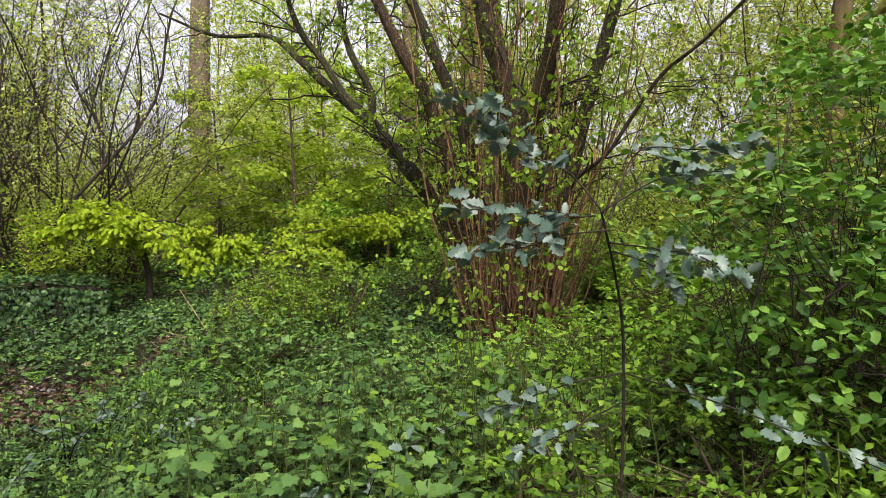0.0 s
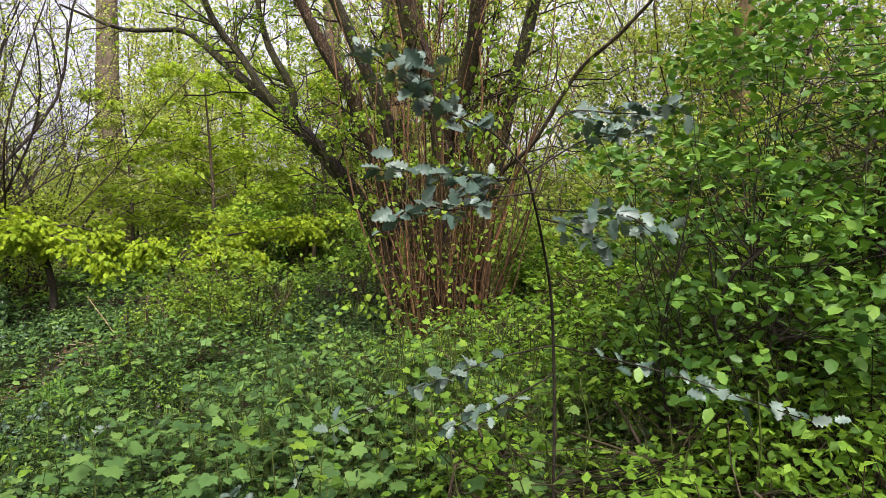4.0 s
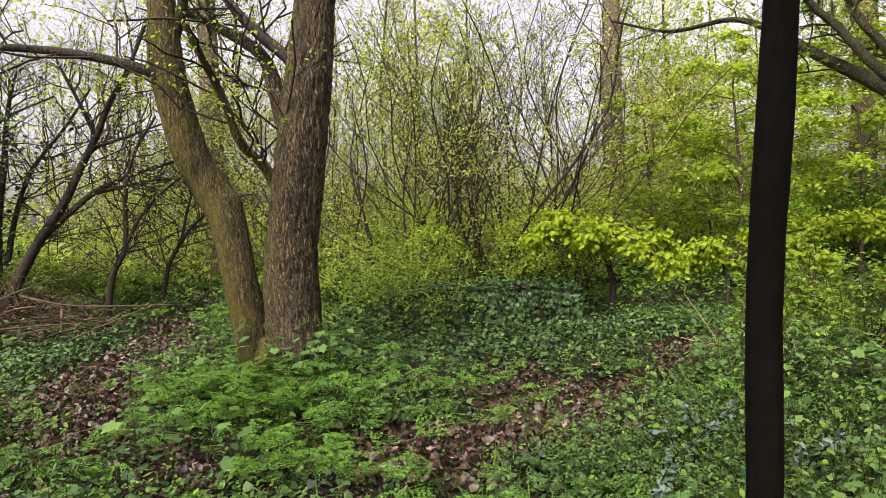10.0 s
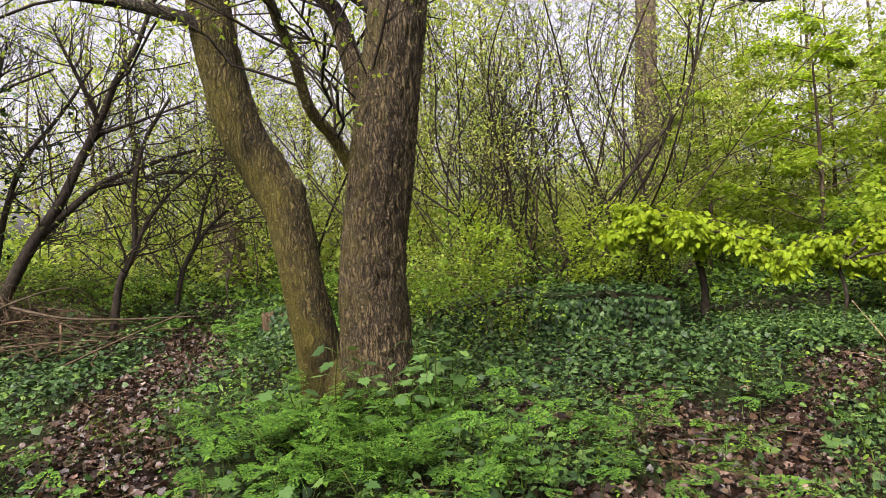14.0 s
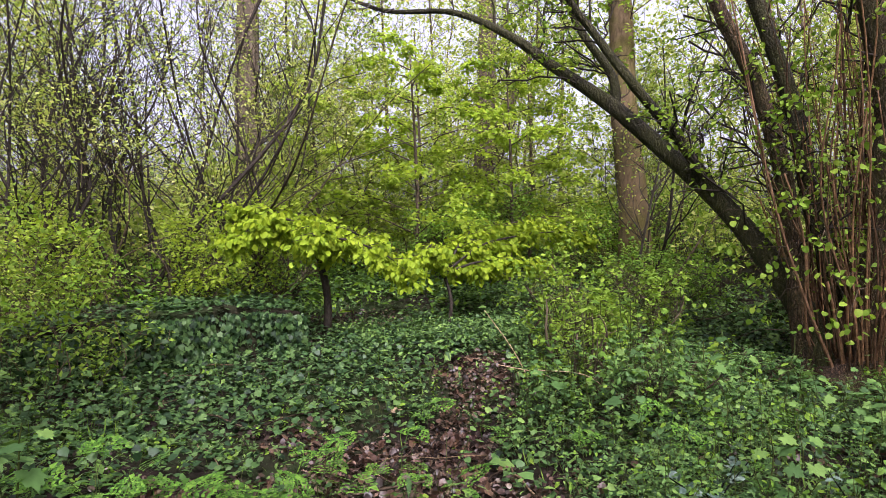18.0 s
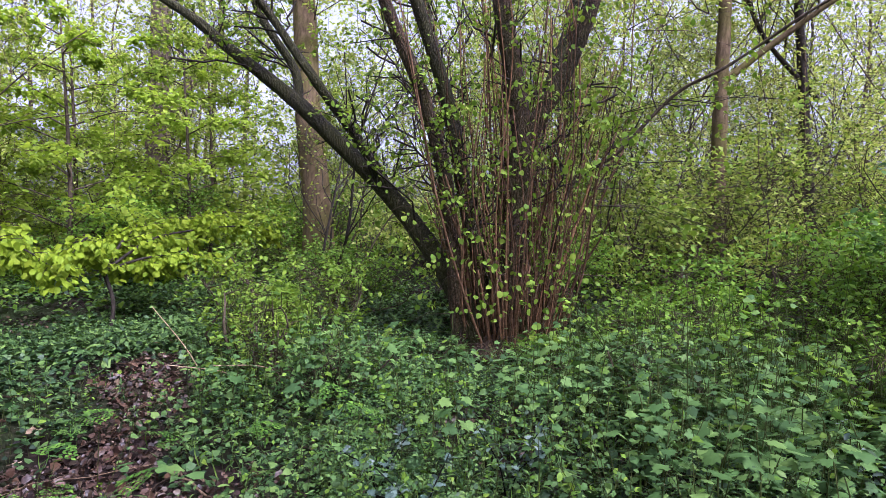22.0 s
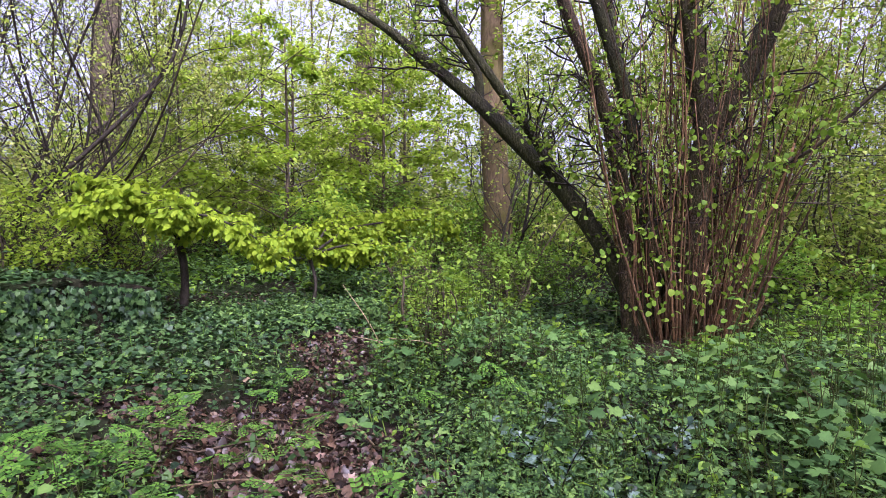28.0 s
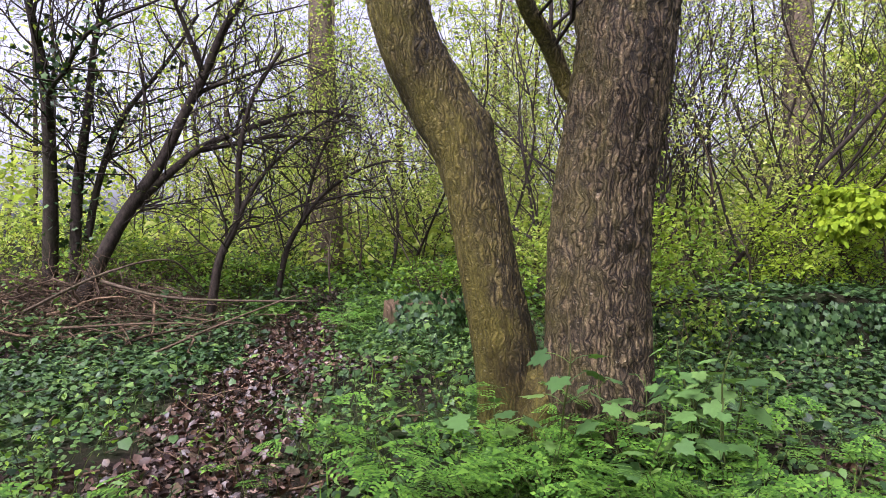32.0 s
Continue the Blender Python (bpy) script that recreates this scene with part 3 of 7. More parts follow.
def trodden(x, y):
    """Close to the line walked, where nothing tall may stand."""
    line = [(3.7, -6.6), (3.6, -6.1), (2.7, -5.9), (1.9, -5.3), (0.7, -3.8), (0.8, -3.2), (0.3, -3.3), (-0.2, -2.9)]
    d = np.full(np.shape(x), 9.0)
    for (ax, ay), (bx, by) in zip(line, line[1:]):
        dx, dy = bx - ax, by - ay
        t = np.clip(((x - ax) * dx + (y - ay) * dy) / (dx * dx + dy * dy), 0, 1)
        d = np.minimum(d, np.hypot(x - ax - t * dx, y - ay - t * dy))
    return d

# ---------------------------------------------------------------- trees near the walk
def limb(name, parent, points, radii, material, sides=14, ridge=0.004, seed=1.0, label=""):
    return part(name, bark_tube(name, points, radii, sides, max(14, 7 * len(points)), ridge, 7.0, seed, 0.08), material, parent, label, True)


def twigs_and_leaves(rng, parent, P, R, per, length, leaf, shape, size, per_leaf, twig_mat=None, up=0.3, lo=0.35, levels=2, droop=0.2, tilt=0.6, twigname="branchwork"):
    """Side twigs on the given curves and leaves on the twigs."""
    allc = []
    C, r = P, R
    for lev in range(levels):
        C, r = offshoots(rng, C, r, per if lev == 0 else 4, length * 0.55**lev, lo if lev == 0 else 0.2, 1.0, up, 5, 0.08, 0.5)
        k = 1 if lev == 0 else 2
        allc.append(tubes(C[:, ::k], np.minimum(r, 0.011)[:, ::k], 4 if lev == 0 else 3, False))
    v, f = joined(allc)
    tagged(part(twigname, raw_mesh("branchwork", v, f), twig_mat or BARK_TWIG, parent, "", True), kind="stuff")
    if per_leaf:
        pos, _ = points_on(rng, C, per_leaf, 0.15, 1.0)
        tagged(part("foliage", leaf_mesh("foliage", rng, shape, pos, size, tilt, 0.35, droop), leaf, parent), kind="stuff")
    return C


def curves(lines, m=12):
    return np.stack([spline(p, m) for p in lines])


def build_twin_tree():
    rng = np.random.default_rng(3)
    t = thing("twin_trunk_tree", "mature tree with two trunks joined at a mossy base", "tree")
    right = [(0.06, 0.27, -0.25), (0.05, 0.26, -0.02), (0.03, 0.25, 0.3), (0.03, 0.25, 0.75), (0.07, 0.25, 1.2), (0.15, 0.26, 1.7), (0.22, 0.27, 2.15), (0.30, 0.28, 2.65), (0.37, 0.3, 3.15), (0.46, 0.34, 4.0), (0.5, 0.4, 5.4), (0.6, 0.4, 7.0)]
    part("trunk", bark_tube("trunk", right, [0.36, 0.31, 0.27, 0.258, 0.243, 0.24, 0.238, 0.22, 0.205, 0.17, 0.12, 0.06], 96, 340, 0.024, 13.0, 1.0, 0.05), BARK_GREY, t, "furrowed brown-grey bark", True)
    left = [(-0.42, 0.38, -0.3), (-0.45, 0.4, 0.05), (-0.5, 0.4, 0.4), (-0.57, 0.4, 0.8), (-0.64, 0.41, 1.2), (-0.70, 0.44, 1.45), (-0.84, 0.46, 1.72), (-1.0, 0.4, 2.05), (-1.09, 0.36, 2.45), (-1.15, 0.3, 2.95), (-1.16, 0.3, 3.5), (-1.2, 0.4, 4.6), (-1.1, 0.5, 6.2)]
    part("trunk", bark_tube("trunk", left, [0.23, 0.185, 0.175, 0.168, 0.165, 0.18, 0.19, 0.172, 0.162, 0.165, 0.14, 0.10, 0.05], 72, 280, 0.014, 11.0, 5.0, 0.09), BARK_MOSS, t, "leaning trunk green with moss", True)
    # the swollen shoulder at the bend, and the knots
    for c, r, sq in (((-0.66, 0.46, 1.53), 0.15, (0.85, 0.8, 1.15)), ((0.02, 0.06, 1.57), 0.038, (1, 0.6, 1)), ((-0.05, 0.12, 1.22), 0.05, (0.8, 0.6, 1.3)), ((0.0, 0.15, 1.66), 0.08, (1, 0.7, 1.6)), ((-0.19, 0.35, -0.05), 0.24, (1, 1, 1.2))):
        bm = bmesh.new()
        bmesh.ops.create_icosphere(bm, subdivisions=4, radius=r)
        for v in bm.verts:
            n = 1 + 0.16 * noise.noise(v.co * 9 + Vector(c) * 3) + 0.10 * noise.noise(v.co * 30)
            v.co = Vector((v.co.x * sq[0], v.co.y * sq[1], v.co.z * sq[2])) * n + Vector(c)
        part("burl", bm, BARK_MOSS if c[0] < -0.1 else BARK_GREY, t, "", True)
    limbs = [
        ("limb", [(-0.02, 0.30, 1.62), (-0.12, 0.33, 1.74), (-0.2, 0.24, 1.93), (-0.32, 0.05, 2.13), (-0.37, -0.1, 2.47), (-0.44, -0.3, 2.79), (-0.49, -0.5, 3.08)], [0.065, 0.052, 0.046, 0.042, 0.037, 0.032, 0.025], BARK_MOSS),
        ("limb", [(0.26, 0.3, 2.7), (0.14, 0.35, 2.9), (-0.18, 0.36, 3.2), (-0.45, 0.36, 3.5), (-0.9, 0.4, 4.2)], [0.08, 0.062, 0.055, 0.045, 0.025], BARK_DARK),
        ("limb", [(0.14, 0.34, 1.75), (0.05, 0.42, 2.05), (-0.03, 0.5, 2.32), (-0.11, 0.53, 2.62), (-0.27, 0.58, 3.06), (-0.74, 0.62, 3.4), (-1.3, 0.7, 3.7)], [0.12, 0.115, 0.105, 0.088, 0.068, 0.05, 0.025], BARK_GREY),
        ("limb", [(-1.1, 0.3, 2.78), (-1.3, 0.15, 2.9), (-1.75, 0.1, 3.04), (-2.3, 0.1, 3.16), (-3.0, 0.1, 3.24), (-4.2, 0.2, 3.3)], [0.075, 0.052, 0.045, 0.04, 0.034, 0.018], BARK_LIMB),
        ("limb", [(-1.15, 0.32, 3.1), (-0.95, 0.3, 3.5), (-0.8, 0.2, 4.2), (-0.9, 0.1, 5.0)], [0.07, 0.05, 0.04, 0.02], BARK_LIMB),
        ("limb", [(0.38, 0.3, 3.1), (0.8, 0.25, 3.9), (1.4, 0.3, 4.9)], [0.06, 0.045, 0.02], BARK_LIMB),
    ]
    for i, (n, p, r, m) in enumerate(limbs):
        limb(n, t, p, r, m, 16, 0.005, 3.0 * i)
    P = curves([p for _, p, _, _ in limbs])
    R = np.stack([np.interp(np.linspace(0, 1, 12), np.linspace(0, 1, len(r)), r) for *_, r, _ in limbs])
    twigs_and_leaves(rng, t, P, R, 9, 1.3, LEAF_FRESH, RHOMB, 0.045, 3, BARK_DARK, 0.25, 0.25, 3, 0.2)


def build_slim_tree():
    t = thing("slim_dark_tree", "slim black-barked young tree standing alone by the way", "tree")
    z0 = float(ground_z(3.0, -3.55))
    pts = [(3.0, -3.575, z0 - 0.05), (3.0, -3.595, 0.4), (2.998, -3.64, 1.0), (2.995, -3.745, 1.5), (2.99, -3.84, 1.9), (2.98, -4.02, 2.6), (2.98, -4.2, 3.6), (2.99, -4.3, 5.2)]
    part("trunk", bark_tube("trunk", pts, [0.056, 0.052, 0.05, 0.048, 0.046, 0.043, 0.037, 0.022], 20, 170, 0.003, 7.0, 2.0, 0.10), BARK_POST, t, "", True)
    rng = np.random.default_rng(8)
    P, R = offshoots(rng, spline(pts[-3:], 8)[None], np.full((1, 8), 0.03), 9, 1.4, 0.3, 1, 0.5)
    v, f = tubes(P, R, 5)
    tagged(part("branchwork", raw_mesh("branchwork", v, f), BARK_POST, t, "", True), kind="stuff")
    pos, _ = points_on(rng, P, 30, 0.3)
    tagged(part("foliage", leaf_mesh("foliage", rng, RHOMB, pos, 0.06, 0.6), LEAF_FRESH, t), kind="stuff")


def build_hazel():
    rng = np.random.default_rng(5)
    t = thing("hazel_coppice", "old multi-stemmed hazel coppice sprouting many upright brown shoots", "tree")
    big = [
        ([(7.14, -0.25, -0.6), (7.08, 0.1, 0.25), (7.06, 0.48, 0.79), (6.95, 1.0, 1.41), (6.72, 1.5, 1.95), (6.44, 2.02, 2.5), (6.0, 2.6, 3.05), (5.7, 3.1, 3.5), (5.45, 4.0, 3.98), (4.7, 4.6, 4.05), (3.9, 5.0, 4.4)], [0.15, 0.132, 0.118, 0.108, 0.098, 0.088, 0.066, 0.05, 0.036, 0.026, 0.014], BARK_LIMB),
        ([(6.97, 0.95, 1.35), (6.6, 1.1, 1.9), (5.98, 1.3, 2.58), (5.72, 1.6, 3.13), (5.42, 1.75, 3.6), (5.1, 1.8, 4.6)], [0.065, 0.058, 0.05, 0.042, 0.034, 0.015], BARK_LIMB),
        ([(6.46, 1.98, 2.45), (6.5, 2.1, 2.9), (6.3, 2.5, 3.6), (6.2, 2.8, 4.6)], [0.06, 0.05, 0.045, 0.02], BARK_LIMB),
        ([(6.99, -0.03, -0.6), (6.97, 0.09, 0.49), (6.95, 0.16, 1.06), (6.87, 0.24, 1.76), (6.62, 0.4, 2.58), (6.32, 0.55, 3.18), (5.9, 0.73, 4.15), (5.41, 0.97, 5.61)], [0.11, 0.095, 0.088, 0.081, 0.073, 0.068, 0.049, 0.024], BARK_HAZEL),
        ([(7.24, -0.25, -0.6), (7.2, -0.08, 0.74), (7.14, 0.06, 1.26), (6.95, 0.19, 2.32), (6.65, 0.33, 3.12), (6.26, 0.49, 4.15), (6.02, 0.61, 5.61)], [0.104, 0.091, 0.085, 0.076, 0.068, 0.055, 0.024], BARK_LIMB),
        ([(7.24, -0.43, -0.6), (7.21, -0.43, 0.45), (7.26, -0.54, 1.34), (7.25, -0.56, 2.01), (7.06, -0.49, 2.8), (6.87, -0.45, 3.41), (6.63, -0.37, 4.88), (6.51, -0.37, 6.34)], [0.146, 0.122, 0.116, 0.112, 0.107, 0.098, 0.073, 0.037], BARK_HAZEL),
        ([(7.48, -0.61, -0.6), (7.3, -0.49, 1.07), (7.24, -0.52, 1.83), (7.29, -0.75, 2.28), (7.29, -1.04, 2.77), (7.21, -1.32, 3.41), (7.12, -1.71, 4.63), (6.99, -2.08, 5.85)], [0.122, 0.104, 0.098, 0.09, 0.081, 0.071, 0.049, 0.024], BARK_HAZEL),
        ([(7.6, -0.7, -0.6), (7.58, -0.93, 1.34), (7.71, -1.49, 1.9), (7.75, -2.05, 2.48), (7.78, -2.56, 2.74), (7.85, -3.42, 3.29), (7.85, -4.39, 3.66)], [0.028, 0.022, 0.018, 0.016, 0.014, 0.011, 0.006], BARK_TWIG),
        ([(7.85, -0.37, -0.6), (8.03, -0.25, 0.97), (8.28, -0.37, 2.44), (8.46, -0.73, 3.9), (8.58, -0.98, 5.61)], [0.11, 0.091, 0.081, 0.061, 0.03], BARK_LIMB),
        ([(7.73, -0.0, -0.6), (7.85, 0.36, 1.22), (7.97, 0.85, 2.68), (7.97, 1.22, 4.15), (8.09, 1.58, 5.85)], [0.104, 0.091, 0.073, 0.055, 0.024], BARK_LIMB),
    ]
    for i, (p, r, m) in enumerate(big):
        limb("limb", t, p, r, m, 30, 0.010, 2.0 * i)
    # upright shoots, fanning from the stool
    n = 230
    a = rng.uniform(0, 2 * np.pi, n)
    rad = 0.46 * np.sqrt(rng.uniform(0.02, 1, n))
    bx, by = 7.3 + rad * 0.75 * np.cos(a), -0.48 + rad * 1.05 * np.sin(a)
    base = np.c_[bx, by, ground_z(bx, by) - 0.03]
    h = 1.0 + 4.4 * rng.uniform(0, 1, n) ** 1.5
    k = rng.uniform(0.02, 0.15, n)
    tip = base + np.c_[(bx - 7.3) * 1.7 * k * h * 3 + rng.normal(0, 0.12, n) * h, (by + 0.48) * 1.5 * k * h * 3 + rng.normal(0, 0.10, n) * h, h]
    P = wander(rng, base, tip, 12, 0.03)
    r0 = rng.choice([0.006, 0.009, 0.012, 0.017, 0.026], n, p=[0.3, 0.32, 0.22, 0.12, 0.04])
    R = r0[:, None] * np.linspace(1, 0.45, 12)[None]
    for i in range(n):
        v, f = tubes(P[i : i + 1], R[i : i + 1], 6)
        part("shoot", raw_mesh("shoot", v, f), BARK_SHOOT, t, "", True)
    # the woody stool
    bm = bmesh.new()
    bmesh.ops.create_icosphere(bm, subdivisions=4, radius=1)
    for v in bm.verts:
        q = 1 + 0.25 * noise.noise(v.co * 3.0) + 0.12 * noise.noise(v.co * 9.0)
        v.co = Vector((7.3 + 0.5 * v.co.x * q, -0.46 + 0.66 * v.co.y * q, -0.42 + 0.3 * v.co.z * q))
    part("stool", bm, BARK_HAZEL, t, "gnarled woody stool", True)
    twigs_and_leaves(rng, t, P, R, 1, 0.7, LEAF_HAZEL, OVAL, 0.05, 3, BARK_TWIG, 0.4, 0.65, 2, 0.5, 0.5)
    B = curves([p for p, _, _ in big], 14)
    RB = np.stack([np.interp(np.linspace(0, 1, 14), np.linspace(0, 1, len(r)), r) for _, r, _ in big])
    twigs_and_leaves(rng, t, B, RB, 13, 1.0, LEAF_HAZEL, OVAL, 0.055, 4, BARK_DARK, 0.3, 0.2, 3, 0.3, 0.5)
    # leafy sprays low on the stool
    sp = np.array([[6.51, 0.67, 1.58], [6.45, -0.37, 0.97], [6.51, -0.86, 1.28], [6.51, 0.24, 0.61], [6.75, -1.34, 1.22], [6.63, -1.22, 0.73], [6.32, -0.61, 0.67], [6.63, -0.12, 1.71], [6.81, -1.59, 0.49], [6.4, -0.2, 1.3], [6.5, -0.7, 1.9], [6.6, -1.0, 1.75], [6.5, -0.3, 2.2], [6.7, -0.8, 2.5], [6.75, -1.5, 1.7], [6.3, -1.1, 0.35], [6.35, 0.0, 0.3], [6.45, 0.5, 0.9], [6.9, -1.8, 0.9], [7.1, -2.1, 1.3], [6.9, -2.0, 1.8], [7.2, -2.5, 1.1], [6.8, -1.4, 2.3], [7.0, -1.9, 0.4], [6.6, 0.3, 2.6], [6.5, -0.5, 0.2], [7.0, -1.9, 2.6], [7.2, -2.3, 2.2], [7.3, -2.8, 2.7], [7.4, -2.7, 1.7], [7.1, -1.5, 2.9], [7.5, -3.1, 2.3], [7.0, -1.3, 3.2], [7.3, -2.2, 3.1]])
    sp = np.concatenate([sp, sp[:20] + rng.normal(0, [0.15, 0.4, 0.4], (20, 3))])
    src = P[rng.integers(0, n, len(sp)), 3]
    best = np.linalg.norm(src - sp, axis=1)
    for k in range(n * 12):
        q = P[k % n, k // n]
        d = np.linalg.norm(q - sp, axis=1)
        src[d < best], best = q, np.minimum(d, best)
    mid = (src + sp) / 2 + [0, 0, 0.1]
    v, f = tubes(np.stack([src, mid, sp], 1), np.tile([[0.005, 0.0035, 0.002]], (len(sp), 1)), 4)
    tagged(part("branchwork", raw_mesh("branchwork", v, f), BARK_TWIG, t, "", True), kind="stuff")
    pos = np.repeat(sp, 15, 0) + rng.normal(0, [0.09, 0.12, 0.05], (len(sp) * 15, 3))
    near_side = np.argsort(pos[:, 0] + 0.5 * pos[:, 1])
    for q in pos[near_side[:200]]:
        part("leaf", leaf_mesh("leaf", rng, ROUND, q[None], 0.052, 0.6, 0.35, 0.7), LEAF_HAZEL, t)
    tagged(part("foliage", leaf_mesh("foliage", rng, ROUND, pos[near_side[200:]], 0.052, 0.6, 0.35, 0.7), LEAF_HAZEL, t, "broad fresh leaves"), kind="stuff")


def straight_tree(name, label, x, y, r, height, lean, material, seed, fork=None, leaf=LEAF_FRESH, crown=(14, 2.2)):
    rng = np.random.default_rng(seed)
    t = thing(name, label, "tree")
    z = float(ground_z(x, y)) - 0.1
    pts = [(x + lean[0] * h + 0.04 * math.sin(2 * h + seed), y + lean[1] * h, z + h) for h in np.linspace(0, height, 7)]
    rr = list(np.linspace(r * 1.12, r * 0.5, 7))
    rr[0] = r * 1.35
    part("trunk", bark_tube("trunk", pts, rr, 26, 90, 0.012, 8.0, seed, 0.06), material, t, "", True)
    P = spline(pts, 12)[None]
    R = np.full((1, 12), r * 0.5)
    if fork:
        limb("limb", t, fork, [r * 0.55, r * 0.42, r * 0.3, r * 0.15][: len(fork)], material)
        P = np.concatenate([P, spline(fork, 12)[None]])
        R = np.full((2, 12), r * 0.4)
    twigs_and_leaves(rng, t, P, R, crown[0], crown[1], leaf, RHOMB, 0.085, 9, BARK_TWIG, 0.5, 0.45, 3)
    return t


build_twin_tree()
build_slim_tree()
build_hazel()
straight_tree("beech_tree", "straight brown trunk rising behind the hazel coppice", 9.55, 4.3, 0.25, 10.0, (-0.04, 0.06), BARK_BEECH, 11)
straight_tree("ash_tree", "straight grey trunk rising out of shrubs", 9.9, -2.25, 0.10, 9.0, (0.01, 0.0), BARK_BEECH, 12, [(9.9, -2.25, 3.0), (10.2, -2.8, 3.5), (10.4, -3.6, 4.1), (10.6, -4.4, 4.5)])
straight_tree("ash_tree", "dark leaning trunk beyond the shrubs", 12.8, -3.5, 0.085, 9.0, (-0.03, 0.09), BARK_DARK, 13, [(12.8, -3.4, 3.2), (12.4, -2.6, 4.2), (12.0, -2.2, 5.2)])
straight_tree("distant_oak", "tall pale trunk far back in the wood", 10.1, 9.8, 0.27, 12.0, (0.02, 0.0), BARK_PALE, 14, [(10.2, 9.8, 3.0), (10.8, 9.5, 4.2), (11.2, 9.2, 5.4)])
straight_tree("distant_oak", "tall pale ivy-brown trunk in the thicket", 5.05, 13.2, 0.33, 13.0, (0.01, 0.0), BARK_PALE, 15)
straight_tree("distant_oak", "pale trunk seen through the leaning trees", -5.4, 9.5, 0.3, 12.0, (0.0, 0.0), BARK_PALE, 16)

# ---------------------------------------------------------------- shrubs
def build_lime_shrub(name, label, bx, by, trunk_top, arches, seed, first=150, thick=0.055):
    """A low shrub whose arching branches carry flat sprays of hanging yellow-green leaves."""
    rng = np.random.default_rng(seed)
    t = thing(name, label, "shrub")
    z = float(ground_z(bx, by))
    mid = (bx + trunk_top[0]) / 2 + 0.05
    part("trunk", bark_tube("trunk", [(bx, by, z - 0.05), (mid, by + 0.02, (z + trunk_top[2]) / 2), trunk_top], [thick, 0.84 * thick, 0.84 * thick], 16, 40, 0.004, 7.0, seed, 0.15), BARK_DARK, t, "", True)
    pos_all, way_all = [], []
    for line, width, n in arches:
        pts = [trunk_top] + line
        rr = list(np.linspace(0.02, 0.004, len(pts)))
        part("branch", bark_tube("branch", pts, rr, 8, 8 * len(pts), 0.001, 5.0, seed, 0.1), BARK_DARK, t, "", True)
        S = spline(pts, 16)
        C, r = offshoots(rng, S[None], np.full((1, 16), 0.012), 26, width, 0.15, 1.0, 0.05, 5, 0.06, 0.5, 1.0)
        C[:, :, 2] = C[:, :1, 2] + (C[:, :, 2] - C[:, :1, 2]) * 0.35 - 0.12 * np.linalg.norm(C[:, :, :2] - C[:, :1, :2], axis=2) ** 1.5
        v, f = tubes(C, r, 3)
        tagged(part("branchwork", raw_mesh("branchwork", v, f), BARK_DARK, t, "", True), kind="stuff")
        p, w = points_on(rng, np.concatenate([C, S[None].repeat(3, 0)[:, ::3][:, :5]]), max(3, int(n * 5.6) // 26), 0.1, 1.0)
        pos_all.append(p), way_all.append(w)
    p, w = np.concatenate(pos_all), np.concatenate(way_all)
    p = p + rng.normal(0, [0.04, 0.04, 0.02], p.shape) - np.c_[np.zeros((len(p), 2)), 0.2 * rng.uniform(0, 1, len(p)) ** 2.4]
    n = len(p)
    a = rng.uniform(0, 2 * np.pi, n)
    way = unit(np.c_[np.cos(a), np.sin(a), rng.uniform(-1.5, -0.3, n)] + 0.5 * w)
    face = unit(np.c_[rng.normal(0, 0.55, (n, 2)), np.ones(n)] + np.array([-0.15, -0.4, 0]))
    size = rng.uniform(0.06, 0.105, n)
    pick = rng.permutation(n)
    for i in pick[:first]:
        v, f = leaves(ROUND, p[i : i + 1], way[i : i + 1], face[i : i + 1], size[i : i + 1])
        part("leaf", raw_mesh("leaf", v, f), LEAF_LIME, t)
    rest = pick[first:]
    v, f = leaves(OVAL, p[rest], way[rest], face[rest], size[rest])
    tagged(part("foliage", raw_mesh("foliage", v, f), LEAF_LIME, t), kind="stuff")


build_lime_shrub("lime_sapling", "low spreading sapling with hanging bright yellow-green leaves", 3.6, 4.02, (3.55, 4.02, 0.62), [
    ([(3.35, 3.98, 1.05), (3.05, 3.95, 1.2), (2.75, 3.88, 1.15), (2.5, 3.82, 0.98)], 0.42, 200),
    ([(3.45, 3.8, 1.1), (3.3, 3.55, 1.12), (3.2, 3.35, 0.95)], 0.4, 120),
    ([(3.7, 4.1, 1.05), (4.1, 4.25, 1.0), (4.6, 4.5, 0.72), (5.1, 4.7, 0.42)], 0.45, 170),
    ([(3.6, 3.7, 0.95), (4.0, 3.3, 0.8), (4.3, 3.0, 0.5)], 0.4, 110),
    ([(3.3, 4.3, 1.15), (3.0, 4.8, 1.35), (2.8, 5.2, 1.25)], 0.5, 130),
], 21, 160)
build_lime_shrub("lime_sapling", "slender sapling holding flat tiers of yellow-green leaves", 5.05, 3.55, (5.15, 3.75, 0.45), [
    ([(5.0, 3.7, 0.75), (4.8, 3.5, 0.85), (4.6, 3.4, 0.7)], 0.35, 90),
    ([(5.6, 4.0, 0.85), (6.2, 4.4, 1.0), (6.9, 4.7, 1.05)], 0.45, 150),
    ([(5.6, 4.0, 0.62), (6.0, 4.1, 0.55), (6.4, 4.2, 0.42)], 0.4, 130),
    ([(5.7, 3.7, 0.8), (6.2, 3.6, 0.92), (6.7, 3.4, 0.98), (7.2, 3.3, 0.95)], 0.32, 150),
    ([(5.5, 3.5, 0.6), (5.9, 3.3, 0.64), (6.3, 3.1, 0.6)], 0.3, 110),
    ([(6.2, 4.5, 0.95), (7.4, 4.9, 1.1), (8.2, 5.0, 1.02)], 0.4, 120),
], 22, 120, 0.025)


